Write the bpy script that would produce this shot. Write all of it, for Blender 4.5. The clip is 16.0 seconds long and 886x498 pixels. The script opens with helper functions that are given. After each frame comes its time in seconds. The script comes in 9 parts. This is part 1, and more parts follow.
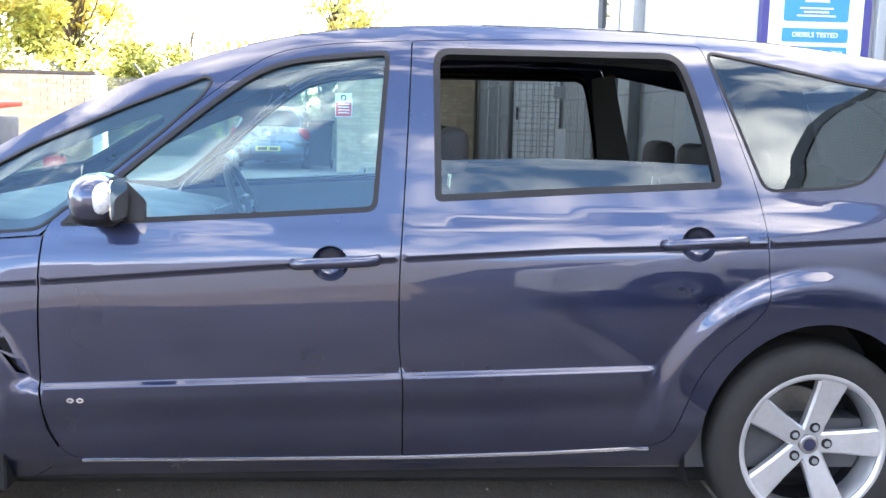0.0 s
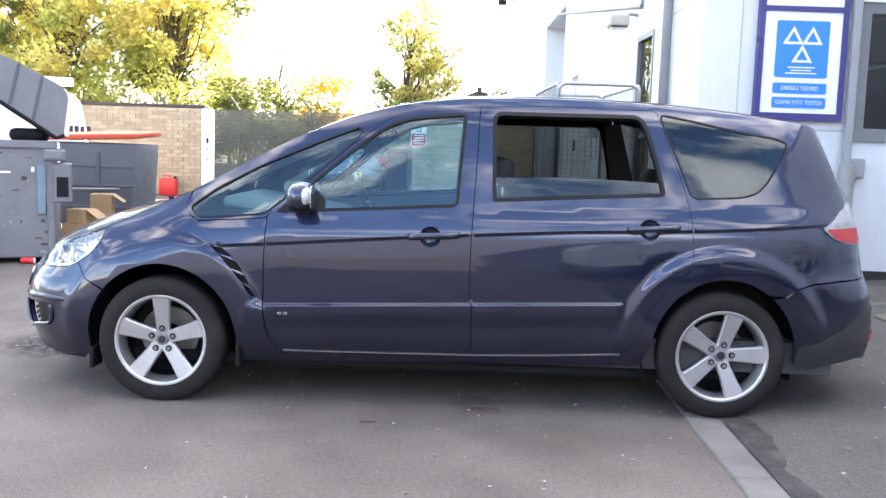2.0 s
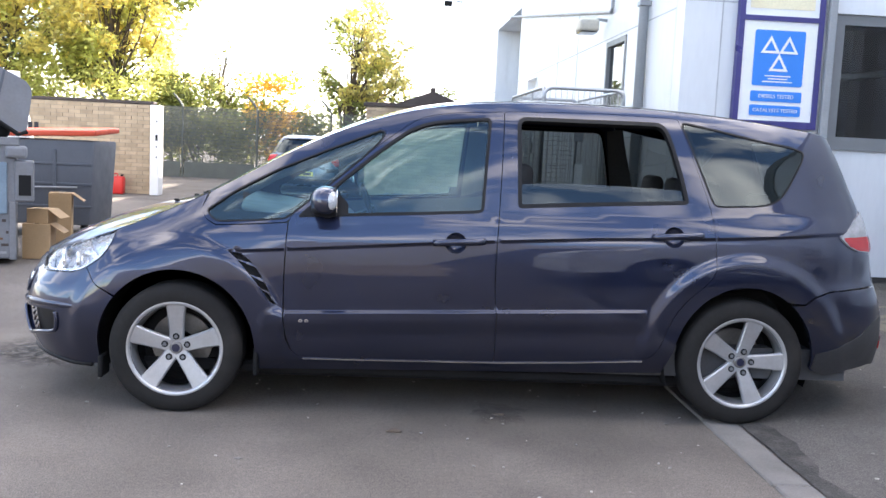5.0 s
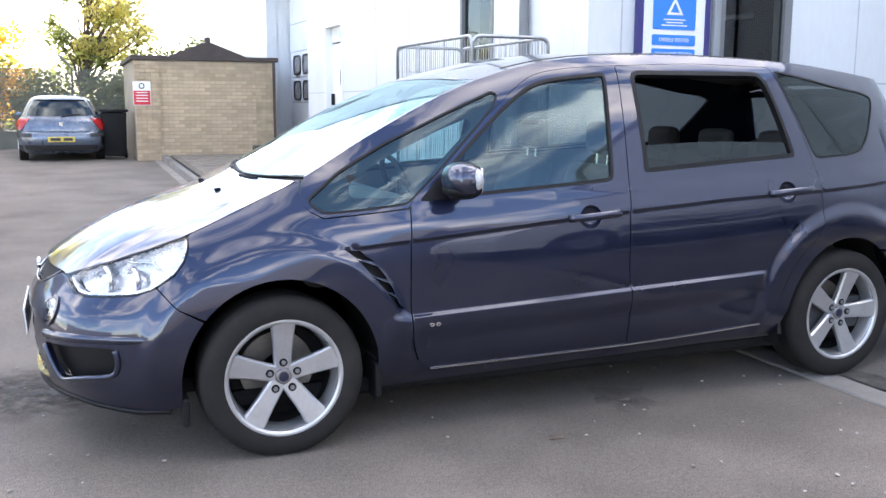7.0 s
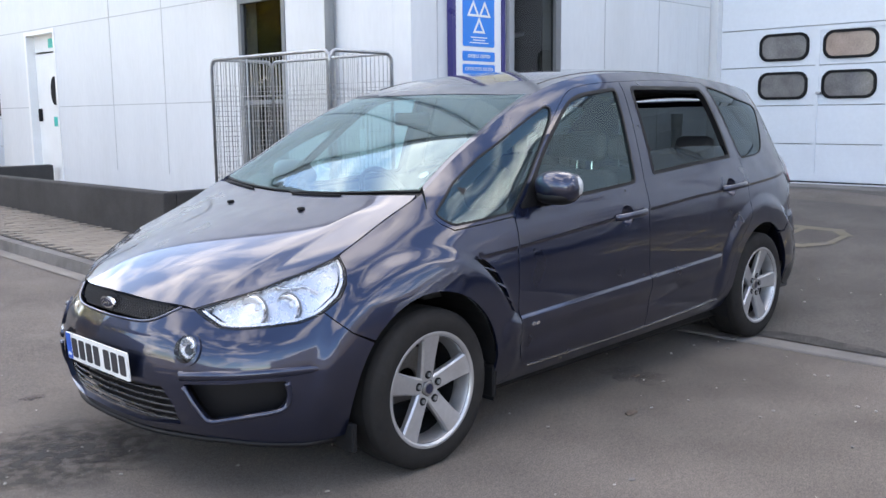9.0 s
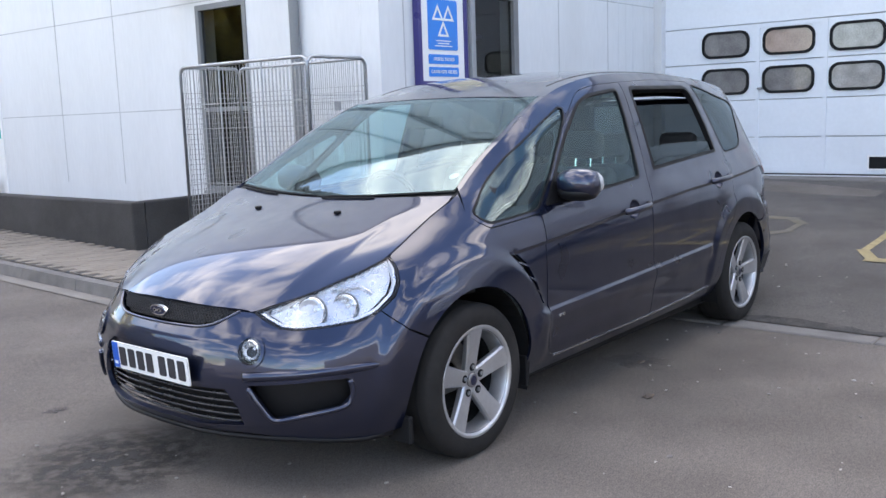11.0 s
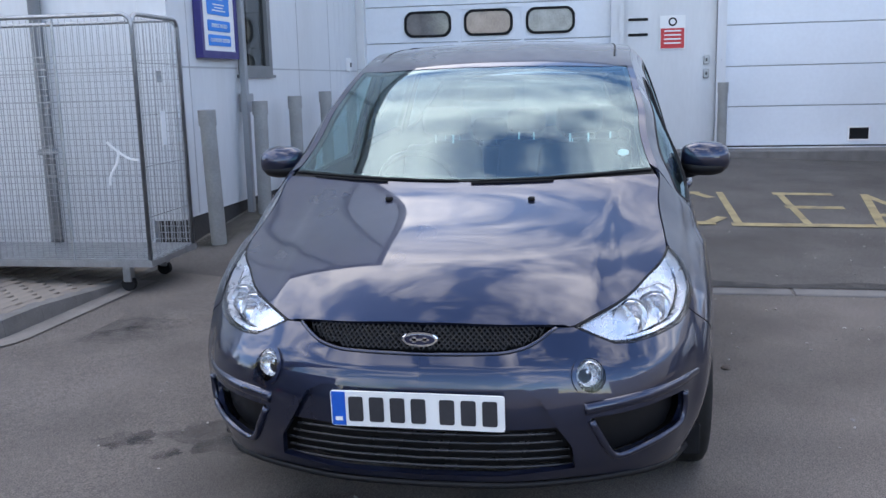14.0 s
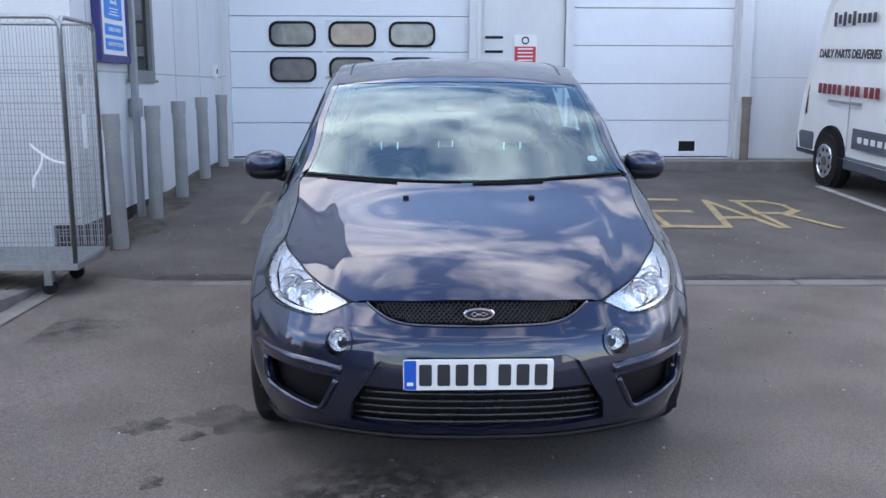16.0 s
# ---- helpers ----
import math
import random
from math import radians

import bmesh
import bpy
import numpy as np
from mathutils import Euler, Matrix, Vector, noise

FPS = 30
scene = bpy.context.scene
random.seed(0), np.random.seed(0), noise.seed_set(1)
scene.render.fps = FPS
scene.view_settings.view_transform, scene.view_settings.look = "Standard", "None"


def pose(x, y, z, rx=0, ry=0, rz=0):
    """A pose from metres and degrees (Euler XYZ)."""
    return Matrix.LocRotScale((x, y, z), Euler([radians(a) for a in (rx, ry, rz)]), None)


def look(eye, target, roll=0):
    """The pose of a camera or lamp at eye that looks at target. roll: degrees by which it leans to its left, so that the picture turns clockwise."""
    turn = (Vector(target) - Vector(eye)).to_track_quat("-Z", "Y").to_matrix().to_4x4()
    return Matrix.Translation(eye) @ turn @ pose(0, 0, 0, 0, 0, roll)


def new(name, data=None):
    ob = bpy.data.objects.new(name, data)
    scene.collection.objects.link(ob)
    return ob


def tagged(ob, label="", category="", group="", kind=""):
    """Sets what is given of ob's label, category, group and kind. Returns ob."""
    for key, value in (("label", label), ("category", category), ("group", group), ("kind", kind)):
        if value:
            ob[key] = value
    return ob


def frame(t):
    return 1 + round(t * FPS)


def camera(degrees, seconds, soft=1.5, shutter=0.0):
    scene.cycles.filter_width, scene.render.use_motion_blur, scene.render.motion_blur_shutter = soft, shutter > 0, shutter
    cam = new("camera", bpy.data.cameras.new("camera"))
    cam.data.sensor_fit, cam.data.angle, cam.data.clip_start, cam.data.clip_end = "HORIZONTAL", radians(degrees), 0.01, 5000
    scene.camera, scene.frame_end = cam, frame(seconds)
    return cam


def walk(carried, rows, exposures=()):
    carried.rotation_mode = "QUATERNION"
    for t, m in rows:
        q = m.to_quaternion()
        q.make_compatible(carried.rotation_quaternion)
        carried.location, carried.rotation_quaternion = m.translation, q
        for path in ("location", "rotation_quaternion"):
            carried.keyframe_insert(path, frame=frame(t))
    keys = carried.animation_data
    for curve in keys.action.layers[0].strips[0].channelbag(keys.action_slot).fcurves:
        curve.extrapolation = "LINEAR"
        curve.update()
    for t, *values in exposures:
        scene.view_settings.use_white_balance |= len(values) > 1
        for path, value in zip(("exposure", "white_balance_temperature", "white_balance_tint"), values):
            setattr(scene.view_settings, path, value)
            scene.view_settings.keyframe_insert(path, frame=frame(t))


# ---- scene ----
cam = camera(51.8, 16.0)
PATH = [
    (0, (0.098, -3.532, 1.308), (0.22, -1.555, 1.029), 1.3),
    (0.5, (0.102, -4.061, 1.318), (0.183, -2.08, 1.057), 1.4),
    (1, (0.186, -4.568, 1.33), (0.151, -2.589, 1.045), 1.2),
    (1.5, (0.082, -5.015, 1.336), (0.088, -3.03, 1.087), 2.1),
    (2, (0.05, -5.423, 1.334), (0.027, -3.436, 1.113), 1.9),
    (2.5, (-0.067, -5.648, 1.35), (-0.038, -3.66, 1.131), 1.8),
    (3, (-0.131, -5.722, 1.362), (-0.073, -3.734, 1.155), 0.6),
    (3.5, (-0.132, -5.735, 1.365), (-0.078, -3.746, 1.165), 0.3),
    (4, (-0.132, -5.704, 1.363), (-0.086, -3.715, 1.16), 0.8),
    (4.2, (-0.159, -5.659, 1.346), (-0.114, -3.67, 1.144), 1.0),
    (6.3, (-1.399, -4.721, 1.34), (-0.849, -2.819, 1.054), 2.8),
    (6.5, (-1.627, -4.638, 1.376), (-0.979, -2.77, 1.072), 1.5),
    (7, (-2.143, -4.302, 1.37), (-1.398, -2.473, 1.057), 0.2),
    (7.5, (-2.636, -4.06, 1.385), (-1.74, -2.293, 1.111), 0.0),
    (8, (-3.071, -3.724, 1.368), (-1.936, -2.099, 1.099), 0.5),
    (8.5, (-3.493, -3.475, 1.384), (-2.229, -1.952, 1.097), -0.2),
    (9, (-3.872, -3.359, 1.387), (-2.456, -1.976, 1.096), -0.6),
    (9.5, (-4.128, -3.297, 1.41), (-2.659, -1.972, 1.116), -1.7),
    (11.8, (-4.398, -2.733, 1.403), (-2.789, -1.588, 1.085), -0.7),
    (12, (-4.454, -2.55, 1.43), (-2.805, -1.472, 1.082), -0.2),
    (12.5, (-4.536, -2.087, 1.436), (-2.801, -1.174, 1.04), -0.3),
    (13, (-4.688, -1.553, 1.436), (-2.84, -0.888, 1.055), 1.1),
    (13.5, (-4.761, -1.037, 1.427), (-2.846, -0.585, 1.067), -0.9),
    (14, (-4.842, -0.546, 1.428), (-2.908, -0.189, 1.067), -1.4),
    (14.5, (-5.024, -0.182, 1.444), (-3.06, -0.077, 1.084), -1.6),
    (15, (-5.26, 0.028, 1.454), (-3.296, 0.03, 1.074), -1.8),
    (15.5, (-5.358, 0.192, 1.447), (-3.392, 0.142, 1.082), -1.0),
    (16, (-5.38, 0.218, 1.453), (-3.411, 0.159, 1.107), 0.1),
]
walk(cam, [(t, look(eye, target, roll)) for t, eye, target, roll in PATH], exposures=[
    (0.0, 3.72, 6950, 14), (1.0, 3.40, 6860, 14), (2.0, 2.94, 6820, 14), (2.7, 2.56, 6790, 14), (3.5, 2.38, 6820, 14), (4.2, 2.4, 6820, 14),
    (6.3, 2.88, 6830, 14), (7.0, 2.76, 6850, 14), (8.0, 2.41, 6870, 14), (9.0, 2.34, 7000, 14), (12.0, 2.18, 6680, 14), (13.0, 2.02, 6450, 14), (14.0, 1.88, 6300, 14), (16.0, 1.97, 6300, 14)])
# ---- light: sky with broken cloud, low sun behind the workshop ----
SUN_ELEV, SUN_AZ = 33.0, 37.0  # degrees above the horizon; degrees from +y towards +x
world = bpy.data.worlds.new("world")
scene.world = world
world.use_nodes = True
wn = world.node_tree
wn.nodes.clear()


def wnode(kind, **values):
    n = wn.nodes.new(kind)
    for key, value in values.items():
        n.inputs[key].default_value = value
    return n


sky = wn.nodes.new("ShaderNodeTexSky")
sky.sky_type = "NISHITA"
sky.sun_disc = False
sky.sun_elevation, sky.sun_rotation = radians(SUN_ELEV), radians(SUN_AZ)
sky.air_density, sky.dust_density, sky.ozone_density = 1.0, 0.25, 3.0
wcoord = wn.nodes.new("ShaderNodeTexCoord")
wmap = wn.nodes.new("ShaderNodeMapping")
wmap.inputs["Scale"].default_value = (1.0, 1.0, 2.2)
wmap.inputs["Location"].default_value = (0.9, 3.4, 2.0)
wn.links.new(wcoord.outputs["Generated"], wmap.inputs["Vector"])
cloud = wnode("ShaderNodeTexNoise", Scale=3.1, Detail=9.0, Roughness=0.56, Distortion=0.35)
wn.links.new(wmap.outputs["Vector"], cloud.inputs["Vector"])
cover = wn.nodes.new("ShaderNodeValToRGB")
cover.color_ramp.elements[0].position, cover.color_ramp.elements[1].position = 0.475, 0.70
cover.color_ramp.elements[0].color, cover.color_ramp.elements[1].color = (0, 0, 0, 1), (1, 1, 1, 1)
# the cloud thins out on the side away from the sun
thin = wn.nodes.new("ShaderNodeMath")
thin.operation = "MULTIPLY_ADD"
thin.inputs[1].default_value = 0.05
wn.links.new(cloud.outputs["Fac"], thin.inputs[2])
wn.links.new(thin.outputs[0], cover.inputs["Fac"])
mixsky = wn.nodes.new("ShaderNodeMix")
mixsky.data_type = "RGBA"
# clouds on the sun's side scatter more of its light forwards
sun_dot = wn.nodes.new("ShaderNodeVectorMath")
sun_dot.operation = "DOT_PRODUCT"
sun_dot.inputs[1].default_value = (math.sin(radians(SUN_AZ)) * math.cos(radians(SUN_ELEV)), math.cos(radians(SUN_AZ)) * math.cos(radians(SUN_ELEV)), math.sin(radians(SUN_ELEV)))
wn.links.new(wcoord.outputs["Generated"], sun_dot.inputs[0])
wn.links.new(sun_dot.outputs["Value"], thin.inputs[0])
lit_cloud = wn.nodes.new("ShaderNodeMapRange")
lit_cloud.interpolation_type = "SMOOTHSTEP"
for key, value in (("From Min", -0.1), ("From Max", 1.0), ("To Min", 1.0), ("To Max", 1.05)):
    lit_cloud.inputs[key].default_value = value
wn.links.new(sun_dot.outputs["Value"], lit_cloud.inputs["Value"])
cloud_col = wn.nodes.new("ShaderNodeVectorMath")
cloud_col.operation = "SCALE"
cloud_col.inputs[0].default_value = (12.0, 11.6, 11.2)
wn.links.new(lit_cloud.outputs["Result"], cloud_col.inputs["Scale"])
wn.links.new(cloud_col.outputs["Vector"], mixsky.inputs["B"])
wn.links.new(cover.outputs["Color"], mixsky.inputs["Factor"])
wn.links.new(sky.outputs["Color"], mixsky.inputs["A"])
back = wnode("ShaderNodeBackground", Strength=0.11)
wn.links.new(mixsky.outputs["Result"], back.inputs["Color"])
wout = wn.nodes.new("ShaderNodeOutputWorld")
wn.links.new(back.outputs["Background"], wout.inputs["Surface"])

sun = new("sun", bpy.data.lights.new("sun", "SUN"))
sun.data.energy, sun.data.angle, sun.data.color = 3.6, radians(0.53), (1.0, 0.93, 0.82)
az, el = radians(SUN_AZ), radians(SUN_ELEV)
sun_way = Vector((math.sin(az) * math.cos(el), math.cos(az) * math.cos(el), math.sin(el)))
sun.matrix_world = look((0, 0, 30), Vector((0, 0, 30)) - sun_way)
# ---- materials ----
def surface(name, colour, rough=0.6, metal=0.0, vary=0.12, scale=3.0, fine=60.0, bump=0.0, bump_scale=80.0, stain=0.0, stain_scale=0.7,
            stain_colour=None, coat=0.0, coat_ior=1.5, per_piece=0.0, island=0.0, spec=0.5, grain=0.0, grain_scale=170.0, stretch=(1, 1, 1)):
    """A procedural surface: base colour varied at two scales, stains, fine relief; per_piece varies object by object."""
    m = bpy.data.materials.new(name)
    m.use_nodes = True
    nt = m.node_tree
    b = nt.nodes["Principled BSDF"]
    b.inputs["Metallic"].default_value = metal
    b.inputs["Specular IOR Level"].default_value = spec
    b.inputs["Coat Weight"].default_value = coat
    b.inputs["Coat Roughness"].default_value = 0.03
    b.inputs["Coat IOR"].default_value = coat_ior
    tc = nt.nodes.new("ShaderNodeTexCoord")
    mp = nt.nodes.new("ShaderNodeMapping")
    mp.inputs["Scale"].default_value = stretch
    nt.links.new(tc.outputs["Object"], mp.inputs["Vector"])

    def noise_of(s, detail=4.0):
        n = nt.nodes.new("ShaderNodeTexNoise")
        n.inputs["Scale"].default_value, n.inputs["Detail"].default_value = s, detail
        nt.links.new(mp.outputs["Vector"], n.inputs["Vector"])
        return n.outputs["Fac"]

    def ramp(fac, lo, hi, a, c):
        r = nt.nodes.new("ShaderNodeMapRange")
        r.inputs["From Min"].default_value, r.inputs["From Max"].default_value = lo, hi
        r.inputs["To Min"].default_value, r.inputs["To Max"].default_value = a, c
        nt.links.new(fac, r.inputs["Value"])
        return r.outputs["Result"]

    def times(a, c):
        n = nt.nodes.new("ShaderNodeMath")
        n.operation = "MULTIPLY"
        nt.links.new(a, n.inputs[0])
        nt.links.new(c, n.inputs[1])
        return n.outputs[0]

    level = times(ramp(noise_of(scale), 0.3, 0.7, 1 - vary, 1 + vary), ramp(noise_of(fine, 2.0), 0.3, 0.7, 1 - vary * 0.6, 1 + vary * 0.6))
    if grain:
        level = times(level, ramp(noise_of(grain_scale, 2.0), 0.38, 0.62, 1 - grain, 1 + grain))
    if per_piece:
        oi = nt.nodes.new("ShaderNodeObjectInfo")
        level = times(level, ramp(oi.outputs["Random"], 0, 1, 1 - per_piece, 1 + per_piece))
    if island:
        ge = nt.nodes.new("ShaderNodeNewGeometry")
        level = times(level, ramp(ge.outputs["Random Per Island"], 0, 1, 1 - island, 1 + island))
    mul = nt.nodes.new("ShaderNodeVectorMath")
    mul.operation = "SCALE"
    mul.inputs[0].default_value = colour
    nt.links.new(level, mul.inputs["Scale"])
    col = mul.outputs["Vector"]
    if stain:
        mx = nt.nodes.new("ShaderNodeMix")
        mx.data_type = "RGBA"
        mx.inputs["B"].default_value = (*(stain_colour or [c * 0.35 for c in colour]), 1)
        nt.links.new(ramp(noise_of(stain_scale, 6.0), 0.52, 0.72, 0.0, stain), mx.inputs["Factor"])
        nt.links.new(col, mx.inputs["A"])
        col = mx.outputs["Result"]
    nt.links.new(col, b.inputs["Base Color"])
    nt.links.new(ramp(noise_of(scale * 2.3), 0.3, 0.7, max(0.02, rough - 0.08), min(1.0, rough + 0.08)), b.inputs["Roughness"])
    if bump:
        bp = nt.nodes.new("ShaderNodeBump")
        bp.inputs["Strength"].default_value, bp.inputs["Distance"].default_value = bump, 0.004
        nt.links.new(noise_of(bump_scale, 5.0), bp.inputs["Height"])
        nt.links.new(bp.outputs["Normal"], b.inputs["Normal"])
    return m


def glass(name, tint=(0.9, 0.95, 0.93), clear=0.9, rough=0.0, ior=1.85, sheen=(0.95, 0.97, 1.0), dust=0.0):
    """Thin window glass: mirror-like reflection by Fresnel over a tinted clear sheet."""
    m = bpy.data.materials.new(name)
    m.use_nodes = True
    nt = m.node_tree
    nt.nodes.clear()
    out = nt.nodes.new("ShaderNodeOutputMaterial")
    mix = nt.nodes.new("ShaderNodeMixShader")
    facing = nt.nodes.new("ShaderNodeLayerWeight")
    facing.inputs["Blend"].default_value = 0.5
    steep = nt.nodes.new("ShaderNodeMath")
    steep.operation = "POWER"
    steep.inputs[1].default_value = 5.0
    nt.links.new(facing.outputs["Facing"], steep.inputs[0])
    fr = nt.nodes.new("ShaderNodeMath")
    fr.operation = "MULTIPLY_ADD"
    r0 = ((ior - 1) / (ior + 1)) ** 2
    fr.inputs[1].default_value, fr.inputs[2].default_value = 1 - r0, r0
    nt.links.new(steep.outputs[0], fr.inputs[0])
    tr = nt.nodes.new("ShaderNodeBsdfTransparent")
    tr.inputs["Color"].default_value = (*[c * clear for c in tint], 1)
    gl = nt.nodes.new("ShaderNodeBsdfGlossy")
    gl.inputs["Roughness"].default_value = rough
    gl.inputs["Color"].default_value = (*sheen, 1)
    nt.links.new(fr.outputs[0], mix.inputs["Fac"])
    nt.links.new(tr.outputs["BSDF"], mix.inputs[1])
    nt.links.new(gl.outputs["BSDF"], mix.inputs[2])
    last = mix.outputs["Shader"]
    if dust:
        film = nt.nodes.new("ShaderNodeBsdfDiffuse")
        film.inputs["Color"].default_value = (0.55, 0.62, 0.63, 1)
        tc = nt.nodes.new("ShaderNodeTexCoord")
        nz = nt.nodes.new("ShaderNodeTexNoise")
        nz.inputs["Scale"].default_value, nz.inputs["Detail"].default_value = 3.0, 6.0
        nt.links.new(tc.outputs["Object"], nz.inputs["Vector"])
        mr = nt.nodes.new("ShaderNodeMapRange")
        mr.inputs["From Min"].default_value, mr.inputs["From Max"].default_value = 0.3, 0.7
        mr.inputs["To Min"].default_value, mr.inputs["To Max"].default_value = dust * 0.6, dust * 1.4
        nt.links.new(nz.outputs["Fac"], mr.inputs["Value"])
        veil = nt.nodes.new("ShaderNodeMixShader")
        nt.links.new(mr.outputs["Result"], veil.inputs["Fac"])
        nt.links.new(last, veil.inputs[1])
        nt.links.new(film.outputs["BSDF"], veil.inputs[2])
        last = veil.outputs["Shader"]
    nt.links.new(last, out.inputs["Surface"])
    return m


M_ASPHALT = surface("asphalt", (0.150, 0.131, 0.114), 0.88, vary=0.22, scale=1.3, fine=45, grain=0.32, bump=0.8, bump_scale=190, stain=0.35, stain_scale=0.45, spec=0.3)
M_ASPHALT2 = surface("asphalt_dark", (0.109, 0.099, 0.090), 0.9, vary=0.2, scale=1.6, fine=50, grain=0.3, bump=0.6, bump_scale=170, stain=0.4, stain_scale=0.5, spec=0.3)
M_KERB = surface("kerb_concrete", (0.172, 0.160, 0.148), 0.85, vary=0.16, scale=5, fine=90, bump=0.4, bump_scale=120, stain=0.5, stain_scale=2.0, per_piece=0.12)
M_BLOCK = surface("paving_block", (0.25, 0.212, 0.172), 0.88, vary=0.12, scale=8, fine=90, bump=0.4, bump_scale=120, stain=0.3, stain_scale=1.1, per_piece=0.09, island=0.09)
M_BED = surface("paving_bed", (0.10, 0.09, 0.08), 0.95, bump=0.4)
M_PANEL = surface("white_cladding", (0.64, 0.652, 0.665), 0.42, vary=0.04, scale=1.2, fine=25, stain=0.22, stain_scale=1.1, stain_colour=(0.46, 0.45, 0.42), stretch=(1, 1, 0.22))
M_JOINT = surface("panel_joint", (0.42, 0.43, 0.44), 0.7)
M_PLINTH = surface("dark_plinth", (0.054, 0.051, 0.049), 0.85, vary=0.2, scale=2, fine=60, bump=0.3, stain=0.4, stain_colour=(0.10, 0.093, 0.086), spec=0.3)
M_GREYFRAME = surface("grey_frame", (0.17, 0.175, 0.18), 0.45, vary=0.06)
M_GREYPIPE = surface("grey_pipe", (0.27, 0.28, 0.29), 0.45, vary=0.08)
M_SHUTTER = surface("shutter_panel", (0.72, 0.75, 0.79), 0.4, vary=0.03, scale=0.9, fine=20, stain=0.12, stain_scale=1.4, stain_colour=(0.5, 0.5, 0.5))
M_WHITE = surface("white_paint", (0.78, 0.78, 0.77), 0.4, vary=0.03)
M_BLACK = surface("black_rubber", (0.010, 0.010, 0.011), 0.7, vary=0.1, spec=0.2)
M_UNLITROOM = surface("unlit_room_dark", (0.03, 0.03, 0.032), 0.8)
M_PURPLE = surface("purple_blue_frame", (0.035, 0.03, 0.16), 0.35, vary=0.05)
M_BLUE = surface("sign_blue", (0.02, 0.21, 0.68), 0.4, vary=0.02)
M_RED = surface("sign_red", (0.55, 0.03, 0.035), 0.4, vary=0.03)
M_GALV = surface("galvanised_steel", (0.40, 0.41, 0.42), 0.42, metal=0.85, vary=0.12, scale=12, fine=90)
M_BOLLARD = surface("bollard_grey_paint", (0.28, 0.28, 0.27), 0.6, vary=0.12, scale=4, fine=50, bump=0.15, stain=0.3, stain_scale=3.0)
M_YELLOW = surface("worn_yellow_paint", (0.36, 0.285, 0.14), 0.85, vary=0.2, scale=6, fine=70, bump=0.4, bump_scale=150, stain=0.6, stain_scale=7.0, stain_colour=(0.13, 0.115, 0.09))
M_YELLOWOLD = surface("nearly_gone_yellow_paint", (0.16, 0.14, 0.10), 0.85, vary=0.2, scale=6, fine=70, bump=0.4, stain=0.8, stain_scale=6.0, stain_colour=(0.11, 0.10, 0.095))
M_GRITSTONE = surface("grit_stone", (0.30, 0.28, 0.25), 0.9, island=0.5)
M_TAR = surface("tar_joint", (0.05, 0.046, 0.042), 0.9, vary=0.3, scale=9, fine=60, grain=0.35, bump=0.9, stain=0.5, stain_scale=8.0, stain_colour=(0.13, 0.115, 0.10))
M_RUST = surface("rust", (0.16, 0.075, 0.035), 0.9, vary=0.3, scale=20)
M_LINE = surface("worn_white_paint", (0.45, 0.44, 0.42), 0.85, vary=0.2, scale=6, fine=70, stain=0.7, stain_scale=5.0, stain_colour=(0.13, 0.12, 0.115))
M_BRICK = surface("buff_brick", (0.47, 0.36, 0.24), 0.9, vary=0.1, scale=6, fine=80, bump=0.3, per_piece=0.14, island=0.14)
M_MORTAR = surface("mortar", (0.33, 0.28, 0.21), 0.95, bump=0.3)
M_COPING = surface("brown_felt_roof", (0.065, 0.05, 0.045), 0.8, vary=0.15, bump=0.2)
M_BINGREY = surface("grey_bin_steel", (0.17, 0.175, 0.19), 0.5, vary=0.1, scale=3, fine=40, stain=0.3, stain_scale=2.5, stain_colour=(0.12, 0.09, 0.07))
M_BINBLUE = surface("dark_grey_bin", (0.085, 0.095, 0.115), 0.55, vary=0.1)
M_BINRED = surface("red_plastic_lid", (0.55, 0.07, 0.03), 0.45, vary=0.06)
M_CARD = surface("cardboard", (0.36, 0.24, 0.13), 0.85, vary=0.08, bump=0.1)
M_CANRED = surface("red_plastic_can", (0.62, 0.03, 0.025), 0.4, vary=0.05)
M_FENCE = surface("green_fence_steel", (0.105, 0.11, 0.092), 0.6)
M_BARK = surface("bark", (0.11, 0.085, 0.065), 0.9, vary=0.25, scale=8, bump=0.6)
M_GLASSDARK = glass("window_glass", (0.5, 0.52, 0.5), 0.6, ior=1.5)
M_TEXT = surface("dark_lettering", (0.03, 0.03, 0.035), 0.5)


def leafy(name, colour, island=0.35):
    """Leaf: diffuse with some light through it, varied leaf by leaf."""
    m = surface(name, colour, 0.6, vary=0.15, scale=1.0, fine=12, island=island)
    nt = m.node_tree
    b = nt.nodes["Principled BSDF"]
    out = nt.nodes["Material Output"]
    mix = nt.nodes.new("ShaderNodeMixShader")
    mix.inputs["Fac"].default_value = 0.68
    tl = nt.nodes.new("ShaderNodeBsdfTranslucent")
    src = b.inputs["Base Color"].links[0].from_socket
    nt.links.new(src, tl.inputs["Color"])
    nt.links.new(b.outputs["BSDF"], mix.inputs[1])
    nt.links.new(tl.outputs["BSDF"], mix.inputs[2])
    nt.links.new(mix.outputs["Shader"], out.inputs["Surface"])
    return m


M_LEAF_Y = leafy("autumn_yellow_leaf", (0.80, 0.71, 0.26))
M_LEAF_YG = leafy("yellow_green_leaf", (0.60, 0.61, 0.20))
M_LEAF_G = leafy("green_leaf", (0.22, 0.25, 0.08))
M_LEAF_B = leafy("brown_leaf", (0.16, 0.115, 0.06))
M_LEAF_O = leafy("orange_leaf", (0.70, 0.44, 0.06))
